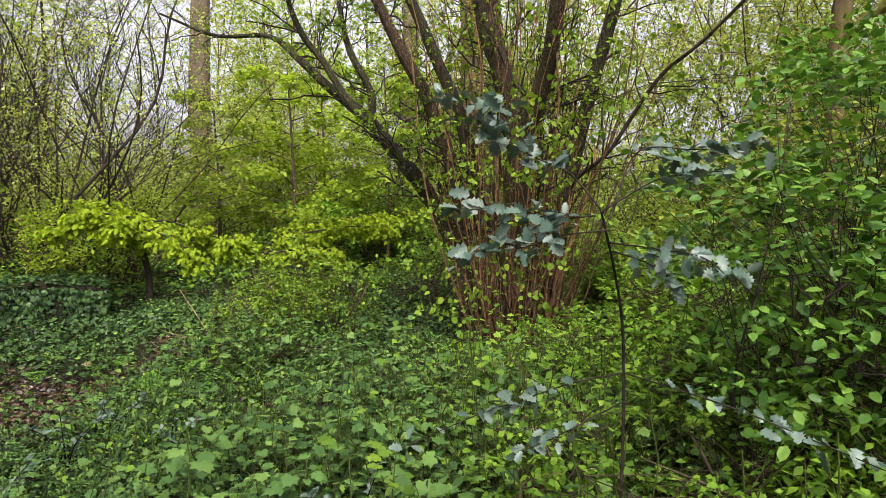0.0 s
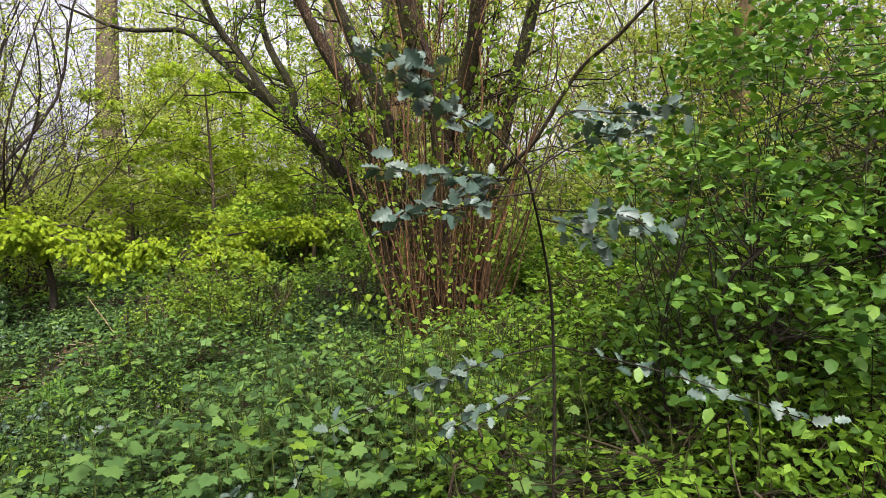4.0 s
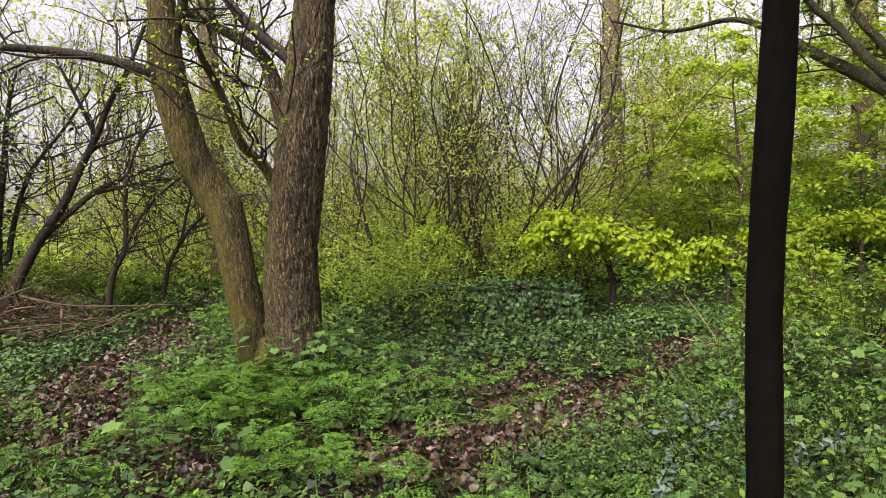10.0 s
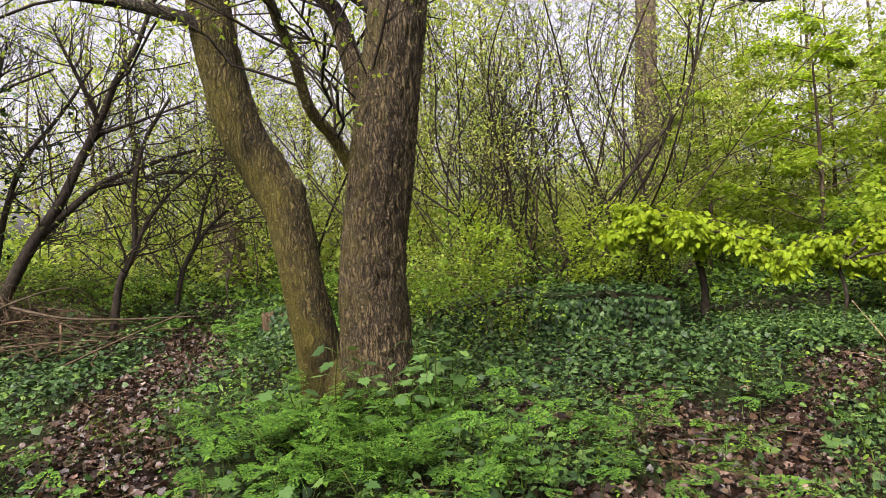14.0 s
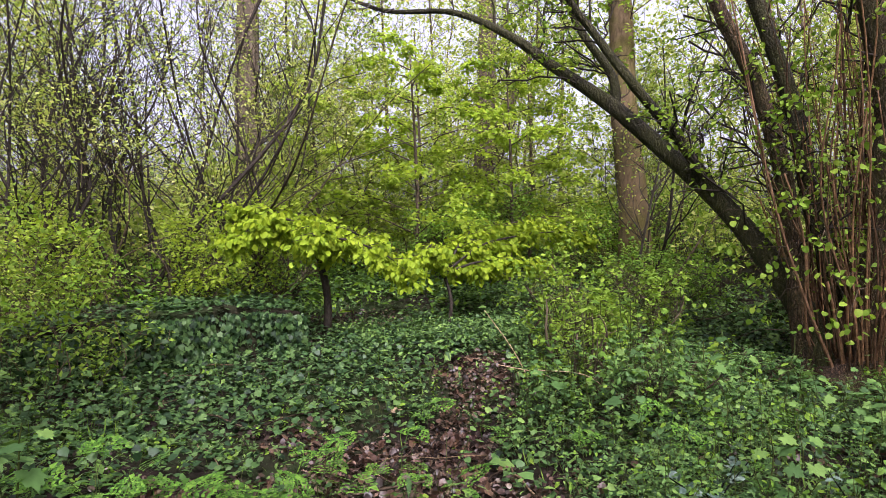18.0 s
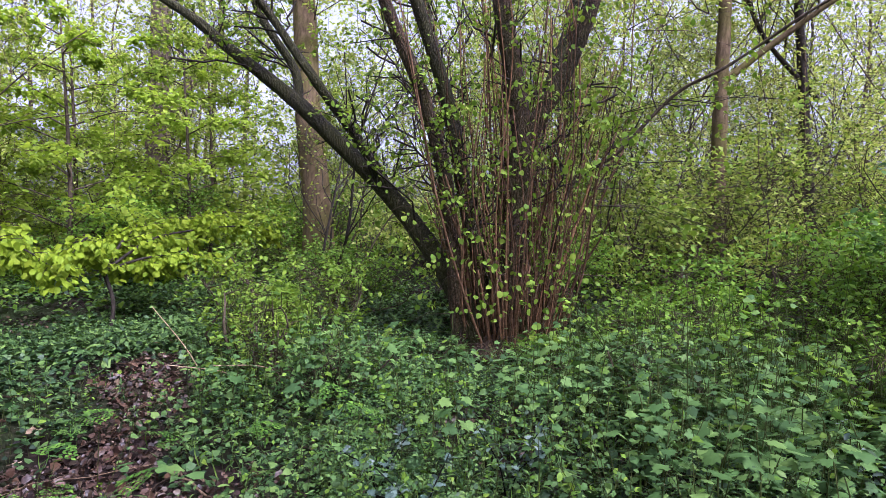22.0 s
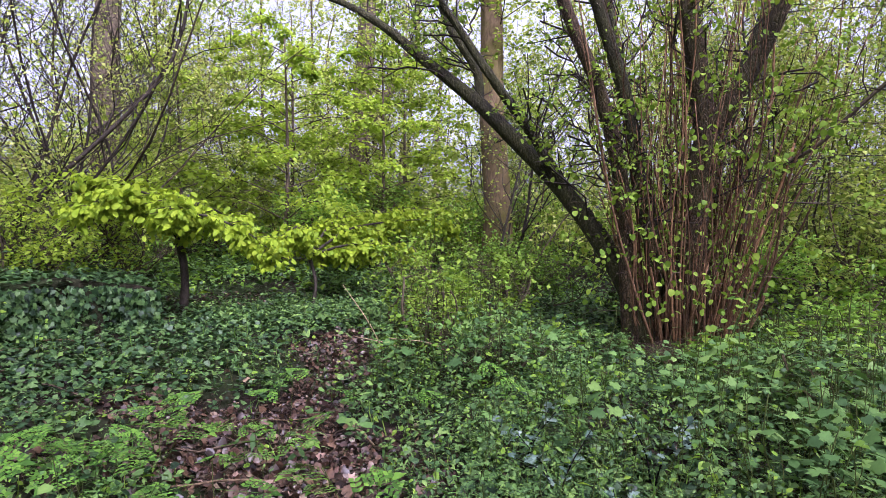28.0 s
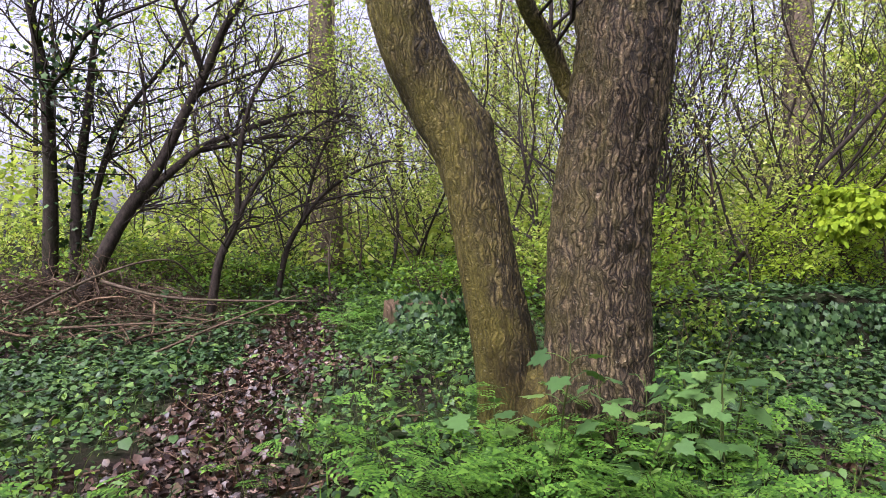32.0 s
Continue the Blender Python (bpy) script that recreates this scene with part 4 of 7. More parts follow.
def build_holly():
    rng = np.random.default_rng(31)
    t = thing("holly_sapling", "young holly on a thin dark stem, grey sky sheen coloured into its spiny green leaves", "shrub")
    z = float(ground_z(5.3, -4.46))
    stem = [(5.3, -4.46, z - 0.03), (5.3, -4.47, 0.3), (5.28, -4.49, 0.7), (5.22, -4.54, 0.98), (5.08, -4.65, 1.2), (4.87, -4.83, 1.4)]
    limb("stem", t, stem, [0.007, 0.0065, 0.006, 0.0055, 0.0045, 0.0035], BARK_DARK, 8, 0.001)
    arms = [
        ([(4.87, -4.83, 1.4), (4.79, -4.79, 1.5), (4.7, -4.77, 1.54), (4.61, -4.75, 1.58), (4.5, -4.74, 1.65), (4.39, -4.74, 1.71)], 34),
        ([(4.61, -4.75, 1.58), (4.57, -4.75, 1.64), (4.56, -4.78, 1.69)], 9),
        ([(4.86, -4.82, 1.38), (4.75, -4.77, 1.37), (4.66, -4.75, 1.39), (4.46, -4.71, 1.4)], 22),
        ([(4.89, -4.85, 1.34), (4.76, -4.78, 1.32), (4.66, -4.76, 1.29), (4.58, -4.76, 1.3), (4.49, -4.74, 1.27)], 26),
        ([(4.87, -4.83, 1.39), (5.01, -4.89, 1.48), (5.08, -4.94, 1.5), (5.18, -4.99, 1.51)], 22),
        ([(4.89, -4.85, 1.37), (5.03, -4.8, 1.57), (5.18, -4.87, 1.58), (5.28, -4.92, 1.58), (5.36, -4.96, 1.6)], 24),
        ([(5.0, -4.72, 1.29), (5.06, -4.85, 1.28), (5.05, -5.04, 1.27), (5.07, -5.1, 1.23)], 20),
        ([(5.04, -4.69, 1.26), (5.07, -4.82, 1.23), (5.06, -4.95, 1.18)], 14),
        ([(5.27, -4.50, 0.78), (5.03, -4.50, 0.77), (4.81, -4.49, 0.73), (4.67, -4.49, 0.71), (4.39, -4.47, 0.63)], 34),
        ([(5.27, -4.50, 0.78), (5.32, -4.72, 0.77), (5.36, -4.94, 0.76), (5.41, -5.15, 0.73), (5.43, -5.35, 0.71)], 30),
        ([(5.27, -4.50, 0.67), (4.93, -4.57, 0.62), (4.77, -4.56, 0.58)], 20),
    ]
    for line, n in arms:
        n = int(n * (1.9 if line[0][2] > 1 else 1.1))
        arm = limb("branch", t, line, list(np.linspace(0.0032, 0.0015, len(line))), BARK_DARK, 6, 0.0005)
        C = spline(line, 12)
        P, W = points_on(rng, C[None], n, 0.22, 1.0)
        P = P + rng.normal(0, [0.03, 0.03, 0.014], P.shape)
        P[-1], W[-1] = C[-1], unit(C[-1] - C[-2])
        for i in range(n):
            out = rng.normal(0, 1, 3) * [1, 1, 0.55]
            way = unit(0.6 * W[i] + 0.9 * unit(out) + [0, 0, -0.05])
            face = unit(rng.normal(0, 0.5, 3) + [-0.2, -0.3, 0.95])
            v, f = leaves(HOLLY, P[i : i + 1], way[None], face[None], np.array([rng.choice([0.034, 0.043, 0.052, 0.062])]))
            part("leaf", raw_mesh("leaf", v, f), LEAF_HOLLY, arm, "", True)


def build_holly_seedling(x, y, h, seed):
    rng = np.random.default_rng(seed)
    t = thing("holly_seedling", "small holly seedling, bluish sky sheen coloured into its spiny leaves", "seedling", "holly seedlings")
    z = float(ground_z(x, y))
    for k in range(3):
        a = rng.uniform(0, 6.3)
        tip = (x + 0.22 * math.cos(a), y + 0.22 * math.sin(a), z + h * rng.uniform(0.7, 1.0))
        line = [(x, y, z - 0.02), (x + 0.06 * math.cos(a), y + 0.06 * math.sin(a), z + 0.5 * h), tip]
        stem = limb("stem", t, line, [0.005, 0.004, 0.002], BARK_POST, 6, 0.0004)
        P, W = points_on(rng, spline(line, 10)[None], 16, 0.4, 1.0)
        for i in range(16):
            way = unit(0.4 * W[i] + unit(rng.normal(0, 1, 3) * [1, 1, 0.4]))
            v, f = leaves(HOLLY, P[i : i + 1], way[None], unit(rng.normal(0, 0.35, 3) + [0, 0, 1])[None], np.array([rng.uniform(0.035, 0.06)]))
            part("leaf", raw_mesh("leaf", v, f), LEAF_HOLLY, stem, "", True)


def build_leafy_shrub(name, label, bx, by, stems, crown, leaf, shape, size, count, seed, bark=BARK_TWIG, flat=0.5, single=0):
    """A shrub: bent stems from one root and a ragged crown of leaves on twigs. crown: (x, y, z, rx, ry, rz) lobes."""
    rng = np.random.default_rng(seed)
    t = thing(name, label, "shrub")
    z = float(ground_z(bx, by))
    lobes = np.array(crown, float)
    own = rng.integers(0, len(lobes), stems)
    tip = lobes[own, :3] + rng.normal(0, 0.5, (stems, 3)) * lobes[own, 3:]
    base = np.tile([[bx, by, z - 0.03]], (stems, 1)) + rng.normal(0, [0.06, 0.06, 0], (stems, 3))
    P = wander(rng, base, tip, 9, 0.07)
    R = rng.uniform(0.008, 0.02, stems)[:, None] * np.linspace(1, 0.3, 9)[None]
    for i in range(min(stems, 6)):
        v, f = tubes(P[i : i + 1], R[i : i + 1] * 1.2, 7)
        part("stem", raw_mesh("stem", v, f), bark, t, "", True)
    if stems > 6:
        v, f = tubes(P[6:], R[6:], 4)
        tagged(part("branchwork", raw_mesh("branchwork", v, f), bark, t, "", True), kind="stuff")
    per = np.maximum((count * np.prod(lobes[:, 3:], 1) ** 0.66 / (np.prod(lobes[:, 3:], 1) ** 0.66).sum()).astype(int), 8)
    pos = []
    for (x, y, zz, rx, ry, rz), n in zip(lobes, per):
        hubs = rng.normal(0, 1, (max(4, n // 14), 3))
        hubs = unit(hubs) * rng.uniform(0.45, 1.0, (len(hubs), 1)) ** 0.6
        q = hubs[rng.integers(0, len(hubs), n)] + rng.normal(0, 0.14, (n, 3))
        pos.append(q * [rx, ry, rz] + [x, y, zz])
    pos = np.concatenate(pos)
    pos = pos[pos[:, 2] > ground_z(pos[:, 0], pos[:, 1]) + 0.03]
    k = min(len(pos) // 8, 420)
    ends = pos[rng.integers(0, len(pos), k)]
    src, _ = points_on(rng, P, int(np.ceil(k / stems)), 0.45, 1.0)
    src = src[:k]
    order = rng.permutation(k)
    near_src = src[order]
    for _ in range(6):
        alt = src[rng.permutation(k)]
        better = np.linalg.norm(alt - ends, axis=1) < np.linalg.norm(near_src - ends, axis=1)
        near_src = np.where(better[:, None], alt, near_src)
    C = wander(rng, near_src, ends, 3, 0.06)
    v, f = tubes(C, np.full((k, 3), 0.0028) * np.linspace(1.3, 0.6, 3), 3, False)
    tagged(part("branchwork", raw_mesh("branchwork", v, f), bark, t, "", True), kind="stuff")
    if single:
        order = np.argsort(pos[:, 0] + pos[:, 1])
        for q in pos[order[:single]]:
            part("leaf", leaf_mesh("leaf", rng, OVAL, q[None], size, flat), leaf, t)
        pos = pos[order[single:]]
    tagged(part("foliage", leaf_mesh("foliage", rng, shape, pos, size, flat), leaf, t), kind="stuff")
    return t


build_holly()
for i, (x, y, h) in enumerate(((3.15, -1.85, 0.36), (3.4, -1.45, 0.34), (2.9, -2.35, 0.3), (3.75, -2.0, 0.4), (4.5, -3.6, 0.4), (5.2, -4.3, 0.45))):
    build_holly_seedling(x, y, h, 330 + i)
build_leafy_shrub("evergreen_shrub", "tall glossy green shrub with broad oval leaves", 6.2, -4.35, 12, [
    (6.2, -4.15, 1.55, 0.45, 0.4, 0.22), (6.5, -4.6, 1.8, 0.5, 0.5, 0.3), (6.0, -4.7, 1.3, 0.4, 0.45, 0.22), (6.9, -4.9, 1.45, 0.6, 0.6, 0.35),
    (6.6, -5.2, 0.95, 0.5, 0.5, 0.3), (7.2, -5.4, 1.75, 0.7, 0.7, 0.35), (7.0, -5.2, 0.55, 0.6, 0.6, 0.35),
    (6.4, -3.9, 1.15, 0.4, 0.35, 0.2), (6.6, -4.7, 1.2, 0.5, 0.5, 0.35), (6.0, -4.8, 0.75, 0.45, 0.4, 0.3), (6.5, -5.5, 0.6, 0.5, 0.5, 0.3), (7.0, -5.6, 1.2, 0.6, 0.6, 0.4), (6.2, -5.3, 1.0, 0.45, 0.45, 0.35), (7.0, -4.4, 2.15, 0.5, 0.55, 0.22), (6.3, -4.3, 0.7, 0.4, 0.4, 0.25)], LEAF_PRIVET, OVAL, 0.05, 12000, 41, bark=BARK_DARK, flat=0.5, single=260)
rs = np.random.default_rng(77)
SHRUBS = [
    ("green_shrub", "low green shrub with loose leafy shoots", 5.2, -2.6, 0.45, 0.5, LEAF_HERB, 0.05, 500),
    ("green_shrub", "bright young shrub with loose leafy shoots", 5.0, 0.9, 0.4, 0.7, LEAF_HAZEL, 0.06, 450),
    ("green_shrub", "leafy young shrub beside the litter path", 4.4, -0.2, 0.55, 0.5, LEAF_MAPLE, 0.055, 500),
    ("green_shrub", "bright leafy young shrub beside the litter path", 5.4, 1.6, 0.45, 1.0, LEAF_HAZEL, 0.065, 500),
    ("green_shrub", "bushy green undergrowth at the foot of a tree", 7.6, 2.3, 0.7, 0.8, LEAF_MID, 0.06, 700),
    ("green_shrub", "bushy green undergrowth at the foot of a tree", 8.9, 3.4, 0.8, 0.9, LEAF_MID, 0.06, 800),
    ("green_shrub", "sprawling green shrub by the ivy mound", 0.0, 4.4, 0.6, 0.7, LEAF_BRIGHT, 0.06, 400),
    ("green_shrub", "sprawling green shrub behind the mound", 1.5, 5.0, 0.8, 0.9, LEAF_BRIGHT, 0.055, 700),
    ("green_shrub", "sprawling green shrub behind the mound", 2.6, 5.8, 0.9, 1.0, LEAF_BRIGHT, 0.055, 800),
    ("green_shrub", "yellow-green shrub behind the ivy mound", 0.5, 5.3, 0.7, 1.5, LEAF_TIER, 0.055, 900),
    ("green_shrub", "yellow-green shrub behind the ivy mound", 2.2, 5.2, 0.7, 1.4, LEAF_TIER, 0.055, 900),
    ("green_shrub", "yellow-green shrub behind the ivy mound", 3.5, 5.7, 0.7, 1.6, LEAF_TIER, 0.055, 900),
    ("green_shrub", "dense shrub of fresh green leaves", 7.6, -2.6, 0.9, 1.3, LEAF_BRIGHT, 0.06, 1500),
    ("green_shrub", "dense shrub of fresh green leaves", 8.4, -3.9, 0.9, 1.3, LEAF_BRIGHT, 0.06, 1500),
    ("green_shrub", "dense shrub of fresh green leaves", 8.8, -0.8, 0.9, 1.2, LEAF_BRIGHT, 0.06, 1500),
    ("green_shrub", "dense shrub of fresh green leaves", 9.6, 0.8, 1.0, 1.2, LEAF_FRESH, 0.06, 1500),
    ("green_shrub", "dense shrub of fresh green leaves", 10.6, -4.2, 1.1, 2.3, LEAF_FRESH, 0.065, 1600),
    ("green_shrub", "dense shrub of fresh green leaves", 9.5, -5.6, 1.1, 1.6, LEAF_MID, 0.065, 1500),
    ("green_shrub", "green shrub behind the yellow sapling", 6.6, 6.2, 1.0, 1.3, LEAF_BRIGHT, 0.06, 1800),
    ("green_shrub", "green shrub behind the yellow sapling", 8.2, 6.8, 1.1, 1.6, LEAF_BRIGHT, 0.06, 1800),
    ("green_shrub", "green shrub behind the yellow sapling", 9.8, 5.0, 1.1, 1.5, LEAF_BRIGHT, 0.06, 1700),
    ("green_shrub", "low green shrub under the holly", 5.7, -3.7, 0.55, 0.6, LEAF_MID, 0.05, 600),
    ("green_shrub", "low green shrub under the evergreen shrub", 6.5, -4.9, 0.6, 0.9, LEAF_BRIGHT, 0.05, 700),
    ("green_shrub", "low green shrub under the evergreen shrub", 5.9, -5.2, 0.5, 0.7, LEAF_BRIGHT, 0.05, 600),
    ("green_shrub", "leafy green shrub before the ash trunk", 7.4, -4.0, 0.8, 1.1, LEAF_BRIGHT, 0.06, 1300),
    ("green_shrub", "leafy green shrub before the ash trunk", 8.9, -2.4, 0.9, 2.1, LEAF_FRESH, 0.06, 1900),
    ("green_shrub", "leafy undergrowth climbing over the foot of the hazel", 6.5, -1.35, 0.35, 0.4, LEAF_MID, 0.05, 400),
    ("green_shrub", "leafy undergrowth climbing over the foot of the hazel", 6.3, 0.1, 0.35, 0.25, LEAF_MAPLE, 0.05, 300),
    ("green_shrub", "leafy undergrowth climbing over the foot of the hazel", 6.9, -1.9, 0.5, 0.7, LEAF_MID, 0.05, 600),
    ("green_shrub", "bright young shrub in front of the hazel", 5.7, 1.0, 0.4, 0.85, LEAF_HAZEL, 0.06, 420),
    ("green_shrub", "low green shrub under the evergreen shrub", 5.6, -5.7, 0.6, 0.5, LEAF_MID, 0.045, 700),
    ("green_shrub", "low green shrub under the evergreen shrub", 6.3, -5.9, 0.7, 0.8, LEAF_PRIVET, 0.045, 700),
    ("green_shrub", "lush low green shrub under the holly", 5.3, -4.25, 0.4, 0.6, LEAF_BRIGHT, 0.042, 600),
    ("green_shrub", "lush low green shrub under the holly", 5.7, -4.75, 0.45, 0.75, LEAF_BRIGHT, 0.042, 700),
    ("green_shrub", "lush low green shrub under the evergreen shrub", 6.2, -5.2, 0.5, 0.95, LEAF_BRIGHT, 0.045, 780),
    ("green_shrub", "lush low green shrub under the evergreen shrub", 6.5, -4.5, 0.5, 1.0, LEAF_BRIGHT, 0.045, 780),
    ("green_shrub", "lush green shrub beside the hazel coppice", 6.5, -2.7, 0.5, 0.8, LEAF_BRIGHT, 0.05, 600),
    ("green_shrub", "lush green shrub beside the hazel coppice", 6.9, -3.4, 0.5, 0.9, LEAF_BRIGHT, 0.05, 700),
    ("green_shrub", "bright young shrub by the litter path", 4.45, 0.35, 0.26, 0.7, LEAF_HAZEL, 0.042, 330),
    ("green_shrub", "bright young shrub by the litter path", 4.6, 0.85, 0.3, 0.75, LEAF_HAZEL, 0.042, 330),
    ("green_shrub", "leafy shrub behind the evergreen shrub", 8.2, -5.9, 1.0, 1.9, LEAF_FRESH, 0.06, 1300),
    ("green_shrub", "leafy shrub behind the evergreen shrub", 7.6, -6.9, 0.9, 1.6, LEAF_FRESH, 0.06, 1200),
    ("green_shrub", "green shrub in the shade of the leaning trees", -2.2, 6.2, 0.8, 0.9, LEAF_DEEP, 0.06, 900),
    ("green_shrub", "green shrub in the shade of the leaning trees", -0.8, 5.6, 0.9, 1.0, LEAF_FRESH, 0.055, 1000),
    ("green_shrub", "green shrub in the shade of the leaning trees", -5.4, 5.0, 0.9, 0.9, LEAF_FRESH, 0.055, 1000),
    ("green_shrub", "fresh green shrub behind the brushwood heap", -6.4, 4.6, 1.0, 1.1, LEAF_MID, 0.055, 1000),
    ("green_shrub", "fresh green shrub behind the brushwood heap", -4.6, 4.5, 0.8, 0.75, LEAF_MID, 0.055, 900),
    ("green_shrub", "fresh green shrub behind the brushwood heap", -7.3, 3.9, 0.9, 1.2, LEAF_FRESH, 0.055, 900),
]
for name, label, x, y, r, h, leaf, size, count in SHRUBS:
    z = float(ground_z(x, y))
    lobes = [(x + rs.normal(0, 0.5 * r), y + rs.normal(0, 0.5 * r), z + h * rs.uniform(0.35, 0.95), r * rs.uniform(0.45, 0.8), r * rs.uniform(0.45, 0.8), h * rs.uniform(0.25, 0.4)) for _ in range(6)]
    build_leafy_shrub(name, label, x, y, 10, lobes, leaf, RHOMB, size * (0.95 if count < 800 else 1.12), int(count * (2.4 if count < 800 else 2.5)), int(rs.integers(1e6)))


def build_tiered_tree(x, y, height, reach, seed, leaf, count):
    """A young tree whose level branches carry flat tiers of leaves."""
    rng = np.random.default_rng(seed)
    t = thing("tiered_tree", "young tree holding level tiers of pale yellow-green leaves", "tree", "tiered young trees")
    z = float(ground_z(x, y))
    trunk = [(x, y, z - 0.05), (x + 0.06, y, z + height * 0.4), (x - 0.04, y + 0.05, z + height)]
    limb("trunk", t, trunk, [0.045, 0.035, 0.012], BARK_TWIG, 10, 0.002, seed)
    S = spline(trunk, 20)
    for k in range(18):
        u = 0.28 + 0.7 * k / 17
        b = S[int(u * 19)]
        a = 2.4 * k + rng.normal(0, 0.3)
        L = reach * (1.2 - 0.75 * u) * rng.uniform(0.75, 1.15)
        d = np.array([math.cos(a), math.sin(a), 0])
        line = [b, b + d * L * 0.5 + [0, 0, 0.16 * L], b + d * L + [0, 0, 0.08 * L]]
        arm = limb("branch", t, [tuple(q) for q in line], [0.014, 0.009, 0.004], BARK_TWIG, 6, 0.0005, k)
        C, r = offshoots(rng, spline(line, 12)[None], np.full((1, 12), 0.008), 16, L * 0.4, 0.2, 1.0, 0.0, 4, 0.06, 0.5)
        C[:, :, 2] = C[:, :1, 2] + 0.25 * (C[:, :, 2] - C[:, :1, 2])
        v, f = tubes(C, np.maximum(r, 0.0025), 3, False)
        tagged(part("branchwork", raw_mesh("branchwork", v, f), BARK_TWIG, arm, "", True), kind="stuff")
        pos, _ = points_on(rng, C, max(2, count // (18 * 16)), 0.1, 1.0)
        pos = pos + rng.normal(0, [0.06, 0.06, 0.05], pos.shape)
        tagged(part("foliage", leaf_mesh("foliage", rng, HEX, pos, 0.095, 0.42, 0.4, 0.25), leaf, arm), kind="stuff")


for i, (x, y, h, reach) in enumerate(((6.3, 6.6, 4.2, 2.5), (8.3, 6.4, 4.4, 2.1), (5.0, 8.2, 3.8, 1.8), (9.8, 7.6, 4.8, 2.3), (7.4, 8.4, 5.2, 2.4))):
    build_tiered_tree(x, y, h, reach, 350 + i, LEAF_TIER, 5200 if i == 0 else 3800)

# ---------------------------------------------------------------- the wood behind
def sapling(rng, x, y, height, lean, leaf, stems, bark, leaf_count, label, size=0.06, spread_r=0.5, name="young_tree", lo=0.3):
    t = thing(name, label, "tree")
    z = float(ground_z(x, y)) - 0.05
    base = np.array([[x, y, z]]) + rng.normal(0, [0.10, 0.10, 0], (stems, 3)) * (stems > 1)
    tip = base + np.c_[rng.normal(lean[0], spread_r, stems), rng.normal(lean[1], spread_r, stems), rng.uniform(0.75, 1.1, stems) * height]
    P = wander(rng, base, tip, 10, 0.11)
    R = rng.uniform(0.007, 0.017, stems)[:, None] * (height / 5) * np.linspace(1, 0.25, 10)[None]
    for i in range(min(stems, 4)):
        v, f = tubes(P[i : i + 1], R[i : i + 1], 7)
        part("stem", raw_mesh("stem", v, f), bark, t, "", True)
    if stems > 4:
        v, f = tubes(P[4:], R[4:], 6)
        tagged(part("branchwork", raw_mesh("branchwork", v, f), bark, t, "", True), kind="stuff")
    A, ra = offshoots(rng, P, R, max(4, 22 // stems), 0.26 * height, lo, 1.0, 0.3, 5, 0.07, 0.5)
    B, rb = offshoots(rng, A, ra, 3, 0.12 * height, 0.2, 1.0, 0.3, 3, 0.06, 0.6)
    v, f = joined([tubes(A, ra, 4, False), tubes(B, np.maximum(rb, 0.0025), 3, False)])
    tagged(part("branchwork", raw_mesh("branchwork", v, f), bark, t, "", True), kind="stuff")
    if leaf_count:
        pos, _ = points_on(rng, B, max(1, leaf_count // len(B)), 0.1, 1.0)
        pos = pos + rng.normal(0, 0.05, pos.shape)
        tagged(part("foliage", leaf_mesh("foliage", rng, RHOMB, pos, size, 0.5), leaf, t), kind="stuff")
    return t


rb = np.random.default_rng(101)
# dark, nearly bare thickets: forking stems that fan out from the root
def thicket(x, y, height, stems, seed, count=1000, lean=(0, 0)):
    rng = np.random.default_rng(seed)
    t = thing("thicket_shrub", "thicket shrub of forking dark stems just coming into leaf", "shrub", "dark thicket shrubs")
    z = float(ground_z(x, y)) - 0.05
    base = np.array([[x, y, z]]) + rng.normal(0, [0.12, 0.12, 0], (stems, 3))
    tip = base + np.c_[rng.normal(lean[0], 0.32, stems) * height, rng.normal(lean[1], 0.2, stems) * height, rng.uniform(0.7, 1.05, stems) * height]
    P = wander(rng, base, tip, 12, 0.06)
    R = rng.uniform(0.02, 0.036, stems)[:, None] * np.linspace(1, 0.35, 12)[None]
    for i in range(stems):
        v, f = tubes(P[i : i + 1], R[i : i + 1], 7)
        part("stem", raw_mesh("stem", v, f), BARK_DARK, t, "", True)
    A, ra = offshoots(rng, P, R, 5, 0.45 * height, 0.15, 0.85, 0.8, 7, 0.08, 0.6, 1.0)
    B, rb2 = offshoots(rng, A, ra, 4, 0.26 * height, 0.2, 1.0, 0.7, 5, 0.06, 0.6, 0.9)
    C, rc = offshoots(rng, B, rb2, 4, 0.12 * height, 0.2, 1.0, 0.4, 3, 0.06, 0.7)
    v, f = joined([tubes(A, ra, 5, False), tubes(B, rb2, 4, False), tubes(C, np.maximum(rc, 0.003), 3, False)])
    tagged(part("branchwork", raw_mesh("branchwork", v, f), BARK_DARK, t, "", True), kind="stuff")
    pos, _ = points_on(rng, C, max(1, count // len(C)), 0.1, 1.0)
    tagged(part("foliage", leaf_mesh("foliage", rng, RHOMB, pos, 0.055, 0.5), LEAF_FRESH, t), kind="stuff")


for i, (x, y, h, k) in enumerate(((0.2, 5.9, 5.0, 4), (1.0, 6.0, 5.4, 4), (1.8, 6.2, 5.6, 5), (2.5, 6.0, 5.8, 5), (3.1, 6.4, 5.6, 4), (-0.9, 6.6, 5.2, 3), (1.4, 7.8, 6.0, 3), (3.2, 8.0, 6.0, 3), (8.6, 3.6, 4.2, 3), (-3.4, 8.4, 5.2, 3))):
    thicket(x, y, h, k, 300 + i)

